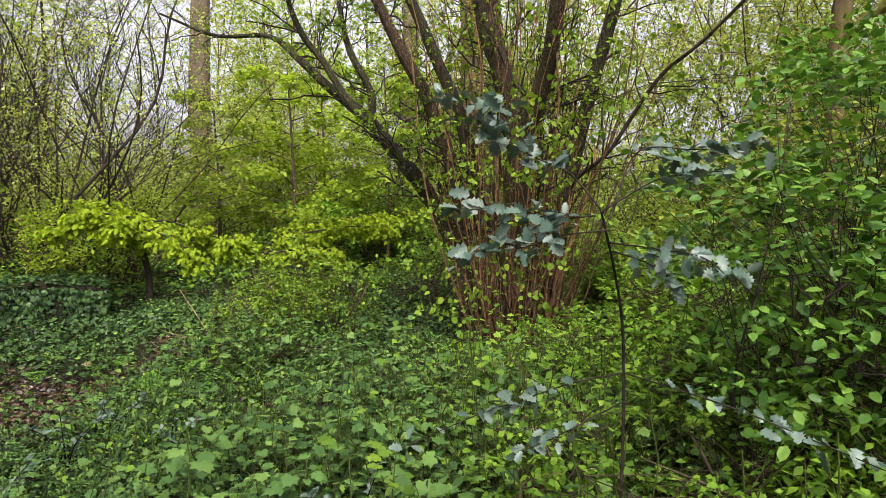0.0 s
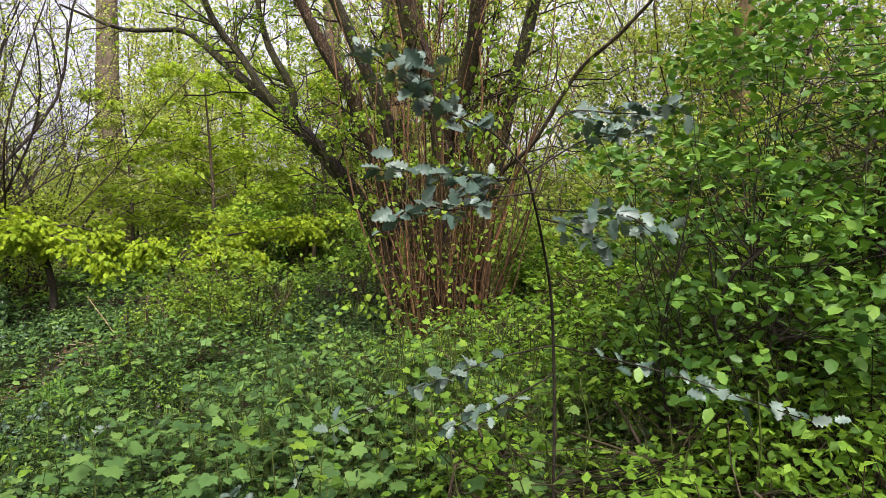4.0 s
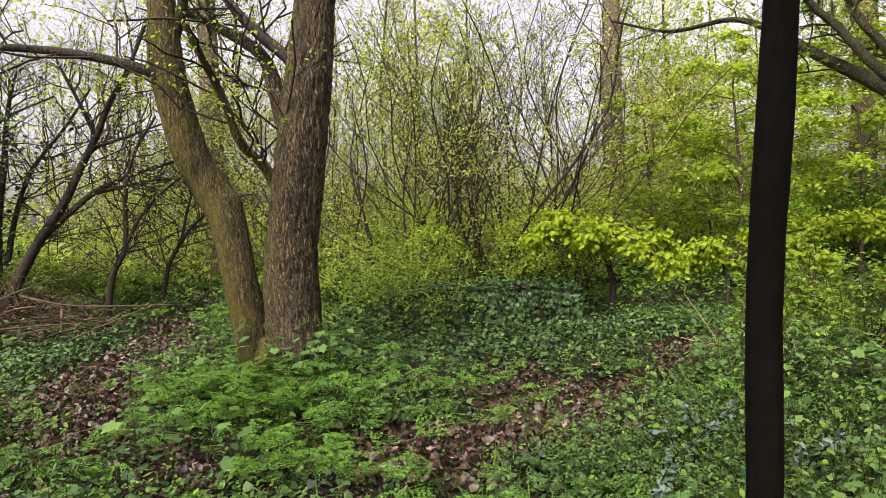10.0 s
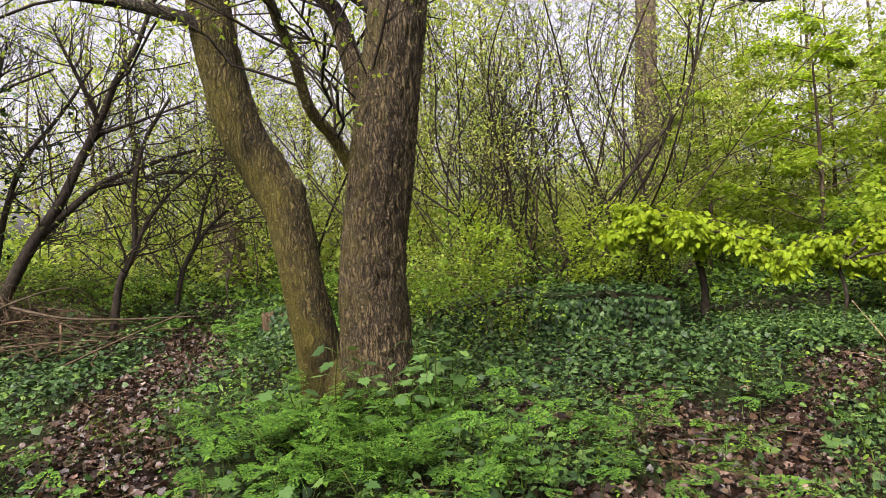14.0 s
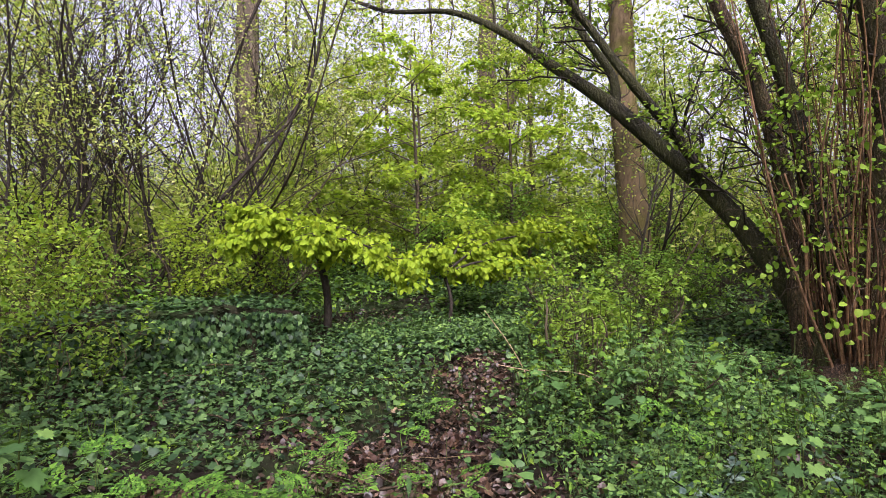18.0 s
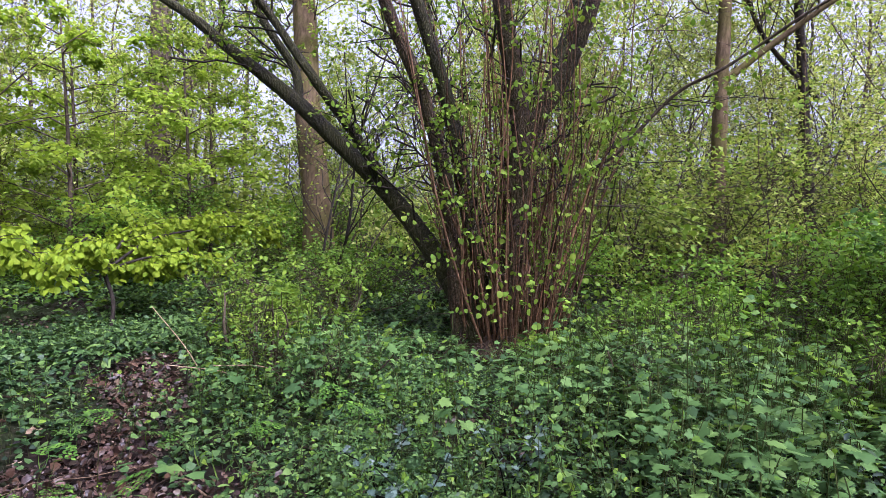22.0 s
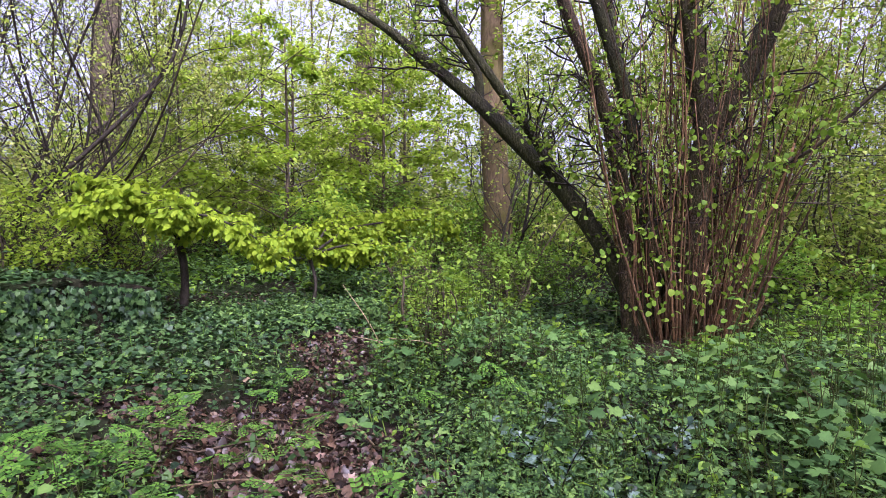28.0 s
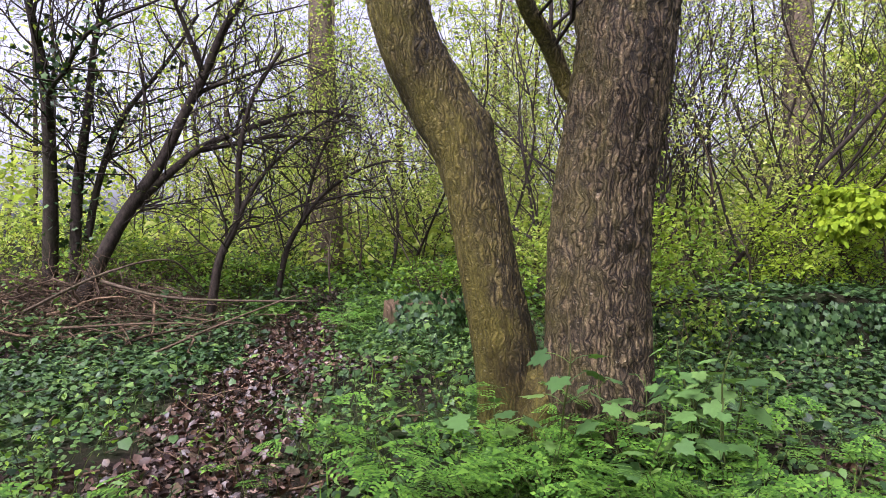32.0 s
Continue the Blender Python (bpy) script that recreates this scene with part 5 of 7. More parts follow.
# young trees in fresh leaf, standing close behind
tones = [LEAF_FRESH, LEAF_HAZY, LEAF_FRESH, LEAF_HAZY]
for i in range(86):
    a = radians(rb.uniform(-22, 128))
    r = rb.uniform(10.5, 19)
    x, y = 2.0 + r * math.cos(a), -3.0 + r * math.sin(a)
    if x < 1.5 and y < 4.5:
        continue
    if abs(x - 2.5 - 0.09 * (y - 4)) < 1.9 and y > 4:
        continue
    sapling(rb, x, y, rb.uniform(4.2, 8.0), (0, 0), tones[int(rb.integers(4))], int(rb.integers(1, 4)), BARK_TWIG if rb.uniform() < 0.7 else BARK_LIMB,
            int(rb.uniform(1200, 2050) * (0.4 if a > radians(104) else 1)), "young woodland tree in fresh spring leaf", rb.uniform(0.06, 0.085), 1.2)
for x, y, h in ((11.5, -1.2, 5.5), (12.4, 1.0, 6.2), (13.4, 3.0, 6.5), (11.0, -6.0, 5.0), (14.3, -2.5, 6.6), (12.0, 4.8, 6.0), (14.8, 0.6, 6.8), (10.9, 2.6, 5.4), (12.8, -0.2, 6.0), (11.4, 6.2, 6.2)):
    sapling(rb, x, y, h, (0, 0), LEAF_HAZY, 3, BARK_TWIG, 1900, "young woodland tree in fresh spring leaf", 0.075, 1.2)
# the bright tree behind the saplings
for x, y, h in ((7.2, 9.2, 3.9),):
    sapling(rb, x, y, h, (0, 0), LEAF_LIME, 3, BARK_TWIG, 3600, "young tree with tiers of yellow-green leaves", 0.075, 0.9, "young_tree", 0.15)


def open_gap(pos):
    """True for places high up where the sky shows: over the thicket and over the leaning trees."""
    a = np.degrees(np.arctan2(pos[:, 1] + 3, pos[:, 0] - 0.5))
    r = np.hypot(pos[:, 0] - 0.5, pos[:, 1] + 3)
    return (a > 103) & (a < 140) & (pos[:, 2] > 1.2 + 0.11 * r)


def far_wood():
    """The wood beyond: trunks, twigs and a broken wall of leaves."""
    rng = np.random.default_rng(55)
    n = 130
    a = np.radians(rng.uniform(-40, 150, n))
    r = rng.uniform(20, 44, n)
    x, y = 2 + r * np.cos(a), -3 + r * np.sin(a)
    base = np.c_[x, y, ground_z(x, y) - 0.2]
    h = rng.uniform(7, 14, n)
    P = wander(rng, base, base + np.c_[rng.normal(0, 0.5, (n, 2)), h], 9, 0.02)
    R = rng.uniform(0.05, 0.15, n)[:, None] * np.linspace(1, 0.2, 9)[None]
    A, ra = offshoots(rng, P, R, 14, 3.2, 0.12, 1.0, 0.5, 5, 0.07, 0.35)
    B, rr = offshoots(rng, A, ra, 5, 1.5, 0.2, 1.0, 0.3, 4, 0.06, 0.5)
    v, f = joined([tubes(P, R, 6, False), tubes(A, ra, 3, False), tubes(B[:, ::3], np.maximum(rr, 0.009)[:, ::3], 3, False)])
    tagged(part("distant_trees", raw_mesh("distant_trees", v, f), BARK_TWIG, None, "", True), "distant bare-topped woodland trees", "woodland", "", "stuff")
    pos, _ = points_on(rng, B, 11, 0.0, 1.0)
    pos = pos + rng.normal(0, 0.25, pos.shape)
    low = np.clip(1.35 - (pos[:, 2] - 1) / 9.0, 0.55, 1)
    low = np.where((np.abs(pos[:, 0] - 2.4 - 0.09 * (pos[:, 1] - 4)) < 2.4) & (pos[:, 2] > 3.0), 0.3 * low, low)
    low = np.where(open_gap(pos), 0.25 * low, low)
    pos = pos[rng.uniform(size=len(pos)) < low]
    tagged(part("distant_leaves", leaf_mesh("distant_leaves", rng, RHOMB, pos, 0.17, 0.6), LEAF_HAZY, None), "spring foliage far back in the wood, pale with haze in its colour", "woodland", "", "stuff")
    # leaf masses that fill the gaps between the trunks
    m, k = 70000, 760
    a = np.radians(rng.uniform(-42, 152, k))
    r = rng.uniform(15, 31, k)
    hz = rng.uniform(0, 1, k) ** 1.15
    hub = np.c_[2 + r * np.cos(a), -3 + r * np.sin(a), 1.0 + hz * 0.38 * r]
    own = rng.integers(0, k, m)
    pos = hub[own] + rng.normal(0, 1, (m, 3)) * np.array([1.0, 1.0, 0.45])
    pos = pos[(np.abs(pos[:, 0] - 2.4 - 0.09 * (pos[:, 1] - 4)) > 2.2) | (pos[:, 2] < 3.0) | (rng.uniform(size=m) < 0.25)]
    pos = pos[~open_gap(pos) | (rng.uniform(size=len(pos)) < 0.2)]
    tagged(part("distant_leaves", leaf_mesh("distant_leaves", rng, RHOMB, pos, 0.155, 0.5), LEAF_HAZY, None), "thin spring foliage filling the wood", "woodland", "", "stuff")
    # low shrub layer
    m = 36000
    a = np.radians(rng.uniform(-45, 155, m))
    r = rng.uniform(12, 36, m)
    x, y = 2 + r * np.cos(a), -3 + r * np.sin(a)
    top = 0.9 + 2.2 * patchy(x, y, 0.45, 1.0)
    pos = np.c_[x, y, ground_z(x, y) + top * rng.uniform(0, 1, m) ** 0.7]
    tagged(part("distant_undergrowth", leaf_mesh("distant_undergrowth", rng, RHOMB, pos, 0.2, 0.6), LEAF_FRESH, None), "shaded shrub layer far back in the wood", "woodland", "", "stuff")


far_wood()


def shrub_layer():
    """Yellow-green shrubs that close the view at the height of the eye."""
    rng = np.random.default_rng(57)
    k, m = 330, 60000
    a = np.radians(rng.uniform(-35, 132, k))
    r = rng.uniform(9.2, 17, k)
    hub = np.c_[2 + r * np.cos(a), -3 + r * np.sin(a), np.zeros(k)]
    keep = ~((hub[:, 0] < -2.2) & (hub[:, 1] < 7.5)) & ~((np.abs(hub[:, 0] + 3.6) < 0.9) & (hub[:, 1] < 9))
    keep &= ~((hub[:, 0] > 3.6) & (hub[:, 0] < 10.5) & (hub[:, 1] > 3.0) & (hub[:, 1] < 8.4))
    hub = hub[keep]
    k = len(hub)
    hub[:, 2] = ground_z(hub[:, 0], hub[:, 1]) + rng.uniform(0.25, 2.1, k) * np.clip(np.hypot(hub[:, 0] - 2, hub[:, 1] + 3) / 13, 0.7, 1.3)
    own = rng.integers(0, k, m)
    pos = hub[own] + rng.normal(0, 1, (m, 3)) * np.array([0.5, 0.5, 0.28])
    pick = (own % 10) < 6
    tagged(part("shrub_layer", leaf_mesh("shrub_layer", rng, RHOMB, pos[pick], 0.095, 0.5), LEAF_FRESH), "loose yellow-green shrub layer of the wood", "shrubs", "", "stuff")
    tagged(part("shrub_layer", leaf_mesh("shrub_layer", rng, RHOMB, pos[~pick], 0.095, 0.5), LEAF_HAZY), "loose shrub layer of the wood, pale with haze in its colour", "shrubs", "", "stuff")
    n = 1500
    b = hub[rng.integers(0, k, n)] + rng.normal(0, [0.3, 0.3, 0], (n, 3))
    b[:, 2] = ground_z(b[:, 0], b[:, 1])
    e = b + np.c_[rng.normal(0, 0.6, (n, 2)), rng.uniform(0.8, 2.6, n)]
    v, f = tubes(wander(rng, b, e, 6, 0.09), np.full((n, 6), 0.005) * np.linspace(1.3, 0.4, 6), 3, False)
    tagged(part("shrub_layer_stems", raw_mesh("shrub_layer_stems", v, f), BARK_TWIG), "thin stems of the shrub layer", "shrubs", "", "stuff")


shrub_layer()


def unseen_woods():
    """Unseen trees and crowns, added to close the place behind the walk and cut the light."""
    rng = np.random.default_rng(91)
    n = 60
    a = np.radians(rng.uniform(135, 330, n))
    r = rng.uniform(6.0, 22, n)
    x, y = 2 + r * np.cos(a), -5 + r * np.sin(a)
    base = np.c_[x, y, ground_z(x, y) - 0.2]
    P = wander(rng, base, base + np.c_[rng.normal(0, 0.8, (n, 2)), rng.uniform(7, 12, n)], 8, 0.03)
    R = rng.uniform(0.07, 0.2, n)[:, None] * np.linspace(1, 0.2, 8)[None]
    A, ra = offshoots(rng, P, R, 10, 2.6, 0.1, 1.0, 0.4, 5, 0.07, 0.4)
    v, f = joined([tubes(P, R, 7, False), tubes(A, ra, 3, False)])
    tagged(part("surrounding_trees", raw_mesh("surrounding_trees", v, f), BARK_LIMB, None, "", True), "unseen woodland trees added round the clearing to hold back sky light", "woodland", "", "stuff")
    pos, _ = points_on(rng, A, 13, 0.0, 1.0)
    pos = pos + rng.normal(0, 0.35, pos.shape)
    tagged(part("surrounding_foliage", leaf_mesh("surrounding_foliage", rng, RHOMB, pos, 0.26, 0.6), LEAF_FRESH), "spring foliage of the unseen trees added round the clearing", "woodland", "", "stuff")
    # unseen high crowns, added behind the walk to shade the foreground
    m = 2000
    hub = np.c_[rng.uniform(-6, 7, 70), rng.uniform(-13, -4, 70), rng.uniform(5.8, 9.5, 70)]
    pos = hub[rng.integers(0, 70, m)] + rng.normal(0, [0.8, 0.8, 0.3], (m, 3))
    tagged(part("high_crowns", leaf_mesh("high_crowns", rng, RHOMB, pos, 0.26, 0.5), LEAF_FRESH), "unseen leafy crowns added to shade the foreground", "woodland", "", "stuff")


unseen_woods()


def build_leaning_trees():
    """Dark trees that lean low over the brushwood."""
    rng = np.random.default_rng(64)
    sets = [
        ("leaning_tree", "dark old tree leaning low over the brushwood pile", [
            [(-6.0, 3.3, 0.1), (-5.75, 3.5, 0.8), (-5.49, 3.62, 1.3), (-5.18, 3.8, 1.85), (-4.92, 3.9, 2.4), (-4.62, 3.96, 2.95), (-4.34, 3.96, 3.48), (-4.0, 3.97, 3.95), (-3.6, 4.0, 4.8)],
            [(-5.5, 3.62, 1.28), (-5.2, 3.8, 1.62), (-4.8, 4.04, 2.03), (-4.56, 4.17, 2.18), (-4.06, 4.42, 2.4), (-3.46, 4.66, 2.56), (-2.92, 4.89, 2.49)],
            [(-4.8, 4.04, 2.03), (-4.39, 4.28, 2.13), (-3.89, 4.53, 2.23), (-3.23, 4.83, 2.15)],
            [(-4.92, 3.9, 2.4), (-4.7, 4.0, 2.75), (-4.1, 4.1, 2.95), (-3.3, 4.2, 3.2)],
            [(-4.62, 3.96, 2.95), (-4.7, 3.7, 3.5), (-4.9, 3.5, 4.2)]], [0.095, 0.06, 0.04, 0.04, 0.04]),
        ("leaning_tree", "dark upright tree hung with ivy", [
            [(-6.6, 3.5, 0.1), (-6.45, 3.42, 1.53), (-6.36, 3.34, 2.53), (-6.31, 3.21, 3.16), (-6.25, 3.0, 3.9), (-6.3, 3.0, 5.4)],
            [(-6.3, 3.55, 0.1), (-6.23, 3.62, 1.6), (-6.04, 3.63, 2.56), (-5.87, 3.57, 3.29), (-5.65, 3.53, 3.9)],
            [(-6.2, 3.7, 0.9), (-6.05, 3.78, 1.68), (-5.77, 3.88, 2.45), (-5.26, 4.09, 3.17), (-4.82, 4.19, 3.8)],
            [(-6.4, 3.4, 2.2), (-6.0, 3.0, 2.6), (-5.2, 2.4, 2.68), (-4.6, 2.1, 2.95), (-4.0, 2.3, 3.25)]], [0.095, 0.075, 0.05, 0.035]),
        ("leaning_tree", "thin dark tree bending over the path", [
            [(-4.5, 3.75, 0.0), (-4.38, 3.79, 0.66), (-4.2, 3.9, 1.13), (-4.12, 3.88, 1.95), (-3.91, 3.87, 2.61), (-3.5, 3.89, 3.2)],
            [(-4.3, 3.84, 0.86), (-3.95, 4.01, 1.61), (-3.42, 4.2, 2.16), (-2.88, 4.36, 2.5)]], [0.06, 0.035]),
        ("leaning_tree", "thin dark tree bending over the path", [
            [(-4.05, 4.6, 0.1), (-3.9, 4.62, 0.71), (-3.7, 4.72, 1.12), (-3.41, 4.83, 1.49), (-2.97, 4.97, 1.79), (-2.53, 5.1, 1.93)],
            [(-3.7, 4.72, 1.1), (-3.5, 4.8, 1.9), (-3.0, 4.9, 2.9)]], [0.045, 0.03]),
    ]
    for i, (n, lab, lines, rad) in enumerate(sets):
        t = thing(n, lab, "tree")
        for k, (p, r) in enumerate(zip(lines, rad)):
            limb("trunk" if k == 0 else "limb", t, p, list(np.linspace(r, r * 0.3, len(p))), BARK_DARK, 14, 0.005, i + k * 2.0)
        P = curves(lines)
        R = np.stack([np.linspace(r, r * 0.3, 12) for r in rad])
        twigs_and_leaves(rng, t, P, R, 19, 1.3, LEAF_FRESH, RHOMB, 0.05, 1, BARK_DARK, 0.3, 0.15, 3)
        if "ivy" in lab:
            pts, _ = points_on(rng, P, 170, 0.0, 0.8)
            pts = pts + rng.normal(0, 0.12, pts.shape)
            tagged(part("ivy", leaf_mesh("ivy", rng, IVY, pts, 0.07, 0.8), LEAF_IVY, t, "clinging dark ivy"), kind="stuff")


build_leaning_trees()


def twig_veil():
    """Bare fine twigs of the understorey, criss-crossing before the sky."""
    rng = np.random.default_rng(66)
    n = 120
    a = np.radians(rng.uniform(-22, 138, n))
    r = rng.uniform(8.5, 17, n)
    x, y = 2 + r * np.cos(a), -3 + r * np.sin(a)
    ok = ~((x < 1.0) & (y < 4.4)) & ~((x > 3.8) & (x < 10.0) & (y > 3.0) & (y < 8.0))
    x, y = x[ok], y[ok]
    n = len(x)
    base = np.c_[x, y, ground_z(x, y) - 0.05]
    h = rng.uniform(2.5, 6.5, n)
    P = wander(rng, base, base + np.c_[rng.normal(0, 0.3, (n, 2)) * h[:, None], h], 10, 0.08)
    R = rng.uniform(0.010, 0.020, n)[:, None] * np.linspace(1, 0.4, 10)[None]
    A, ra = offshoots(rng, P, R, 8, 2.2, 0.2, 1.0, 0.35, 7, 0.10, 0.6)
    B, rb3 = offshoots(rng, A, ra, 4, 0.95, 0.15, 1.0, 0.25, 5, 0.09, 0.6)
    C, rc = offshoots(rng, B, rb3, 3, 0.4, 0.2, 1.0, 0.2, 3, 0.06, 0.7)
    v, f = joined([tubes(P, R, 5, False), tubes(A, ra, 4, False), tubes(B[:, ::2], np.maximum(rb3, 0.003)[:, ::2], 3, False), tubes(C[:, ::2], np.maximum(rc, 0.0022)[:, ::2], 3, False)])
    tagged(part("understorey_twigs", raw_mesh("understorey_twigs", v, f), BARK_TWIG, None, "", True), "bare crooked twigs of the woodland understorey", "woodland", "", "stuff")
    pos, _ = points_on(rng, C, 8, 0.2, 1.0)
    pos = pos + rng.normal(0, 0.05, pos.shape)
    tagged(part("understorey_leaves", leaf_mesh("understorey_leaves", rng, RHOMB, pos, 0.055, 0.6), LEAF_HAZY), "small new leaves on the understorey twigs, pale with haze in their colour", "woodland", "", "stuff")


twig_veil()

# ---------------------------------------------------------------- the woodland floor
def field(rng, n, x0, x1, y0, y1, keep):
    """n random places in a box, thinned by keep(x, y) in 0..1."""
    x, y = rng.uniform(x0, x1, n), rng.uniform(y0, y1, n)
    aside = ((y < -4.9) & (x < 1.6)) | ((y < -5.6) & (x > 5.2)) | ((x < -1.2) & (y < -2.0))
    k = rng.uniform(size=n) < keep(x, y) * np.where(aside, 0.3, 1.0)
    return x[k], y[k]


def build_litter():
    rng = np.random.default_rng(71)
    xw, yw = field(rng, 90000, -4.6, 5.0, -2.2, 4.6, lambda x, y: bare(x, y) ** 1.5)
    x, y = field(rng, 80000, -6, 9.5, -6.5, 7.5, lambda x, y: np.clip(0.07 + 0.1 * (np.hypot(x - 1.5, y + 3) < 3) + bare(x, y) + 0.8 * thin(x, y), 0, 1))
    x, y = np.r_[x, xw], np.r_[y, yw]
    pos = np.c_[x, y, ground_z(x, y) + rng.uniform(0.004, 0.035, len(x))]
    way, face = spread(rng, len(x), 0.8)
    tagged(part("leaf_litter", raw_mesh("leaf_litter", *leaves(FLAKE, pos, way, face, 0.016 + 0.05 * rng.uniform(0, 1, len(x)) ** 2.2)), LEAF_DEAD), "brown fallen leaves matted over the soil", "leaf litter", "", "stuff")
    heap = thing("fallen_leaves", "scattered larger fallen leaves, a few pale pink and tan", "leaf litter")
    shapes = []
    for k in range(6):
        v, f = CURLED
        v = v + rng.normal(0, 0.05, v.shape) * [1, 1, 1.6]
        me = raw_mesh("fallen_leaf", v, f)
        me.materials.append(LEAF_DEAD_ONE)
        shapes.append(me)
    x, y = field(rng, 5200, -3.6, 5.0, -2.6, 3.4, lambda x, y: bare(x, y) ** 2)
    for i in range(min(280, len(x))):
        ob = part("fallen_leaf", shapes[i % 6], LEAF_DEAD_ONE, heap)
        s = rng.uniform(0.03, 0.065)
        ob.matrix_basis = pose(x[i], y[i], float(ground_z(x[i], y[i])) + 0.035, rng.normal(0, 14), rng.normal(0, 14), rng.uniform(0, 360)) @ Matrix.Scale(s, 4)
    v, f = CURLED
    for px, py, sz, turn in ((3.06, 1.03, 0.12, 40), (2.75, 0.75, 0.08, 200)):
        ob = part("pale_leaf", raw_mesh("pale_leaf", v, f), STALK_DRY, None)
        ob.matrix_basis = pose(px, py, float(ground_z(px, py)) + 0.05, 12, -8, turn) @ Matrix.Scale(sz, 4)
        tagged(ob, "pale cream curled leaf lying on the dark litter", "leaf", "pale leaves")
    # dead sticks
    x, y = field(rng, 400, -4, 7, -4, 5, lambda x, y: 0.3 + 0.5 * bare(x, y))
    n = len(x)
    L = rng.uniform(0.12, 0.6, n)
    a = rng.uniform(0, 2 * np.pi, n)
    b = np.c_[x, y, ground_z(x, y) + 0.03]
    e = np.c_[x + L * np.cos(a), y + L * np.sin(a), ground_z(x + L * np.cos(a), y + L * np.sin(a)) + rng.uniform(0.02, 0.12, n)]
    v, f = tubes(wander(rng, b, e, 5, 0.05), np.full((n, 5), 0.005) * rng.uniform(0.5, 1.6, (n, 1)), 5)
    tagged(part("fallen_twigs", raw_mesh("fallen_twigs", v, f), BARK_DEAD, None, "", True), "dry fallen twigs among the litter", "branchwork", "", "stuff")


def ivy_zone(x, y):
    z = near(x, y, 1.8, 2.3, 1.5, 1.0) + 1.3 * near(x, y, -4.0, 1.5, 1.2, 1.3) + near(x, y, 4.4, 3.2, 1.5, 1.2) + near(x, y, -1.6, 3.2, 1.1, 0.9) + 0.7 * near(x, y, 6.6, 0.8, 1.4, 1.4) + 0.6 * near(x, y, -4.6, 3.4, 1.2, 1.2) + 0.7 * near(x, y, 2.9, -2.6, 0.9, 0.9) + 0.8 * near(x, y, 5.0, -4.0, 2.0, 1.5)
    return np.clip(z * 1.3, 0, 1) * (1 - 0.97 * bare(x, y))


def build_ivy():
    rng = np.random.default_rng(72)
    x, y = field(rng, 125000, -6.5, 9, -6, 6, lambda x, y: np.clip(ivy_zone(x, y) + (0.05 + 0.22 * (np.hypot(x - 1.8, y + 2.5) < 4.2)) * (1 - bare(x, y)), 0, 1))
    h = 0.04 + 0.11 * rng.uniform(0, 1, len(x)) ** 1.5
    pos = np.c_[x, y, ground_z(x, y) + h]
    tagged(part("ivy_carpet", leaf_mesh("ivy_carpet", rng, LOBED, pos, 0.044, 0.45, 0.45), LEAF_IVY), "dark green ivy carpeting the woodland floor", "ivy", "", "stuff")


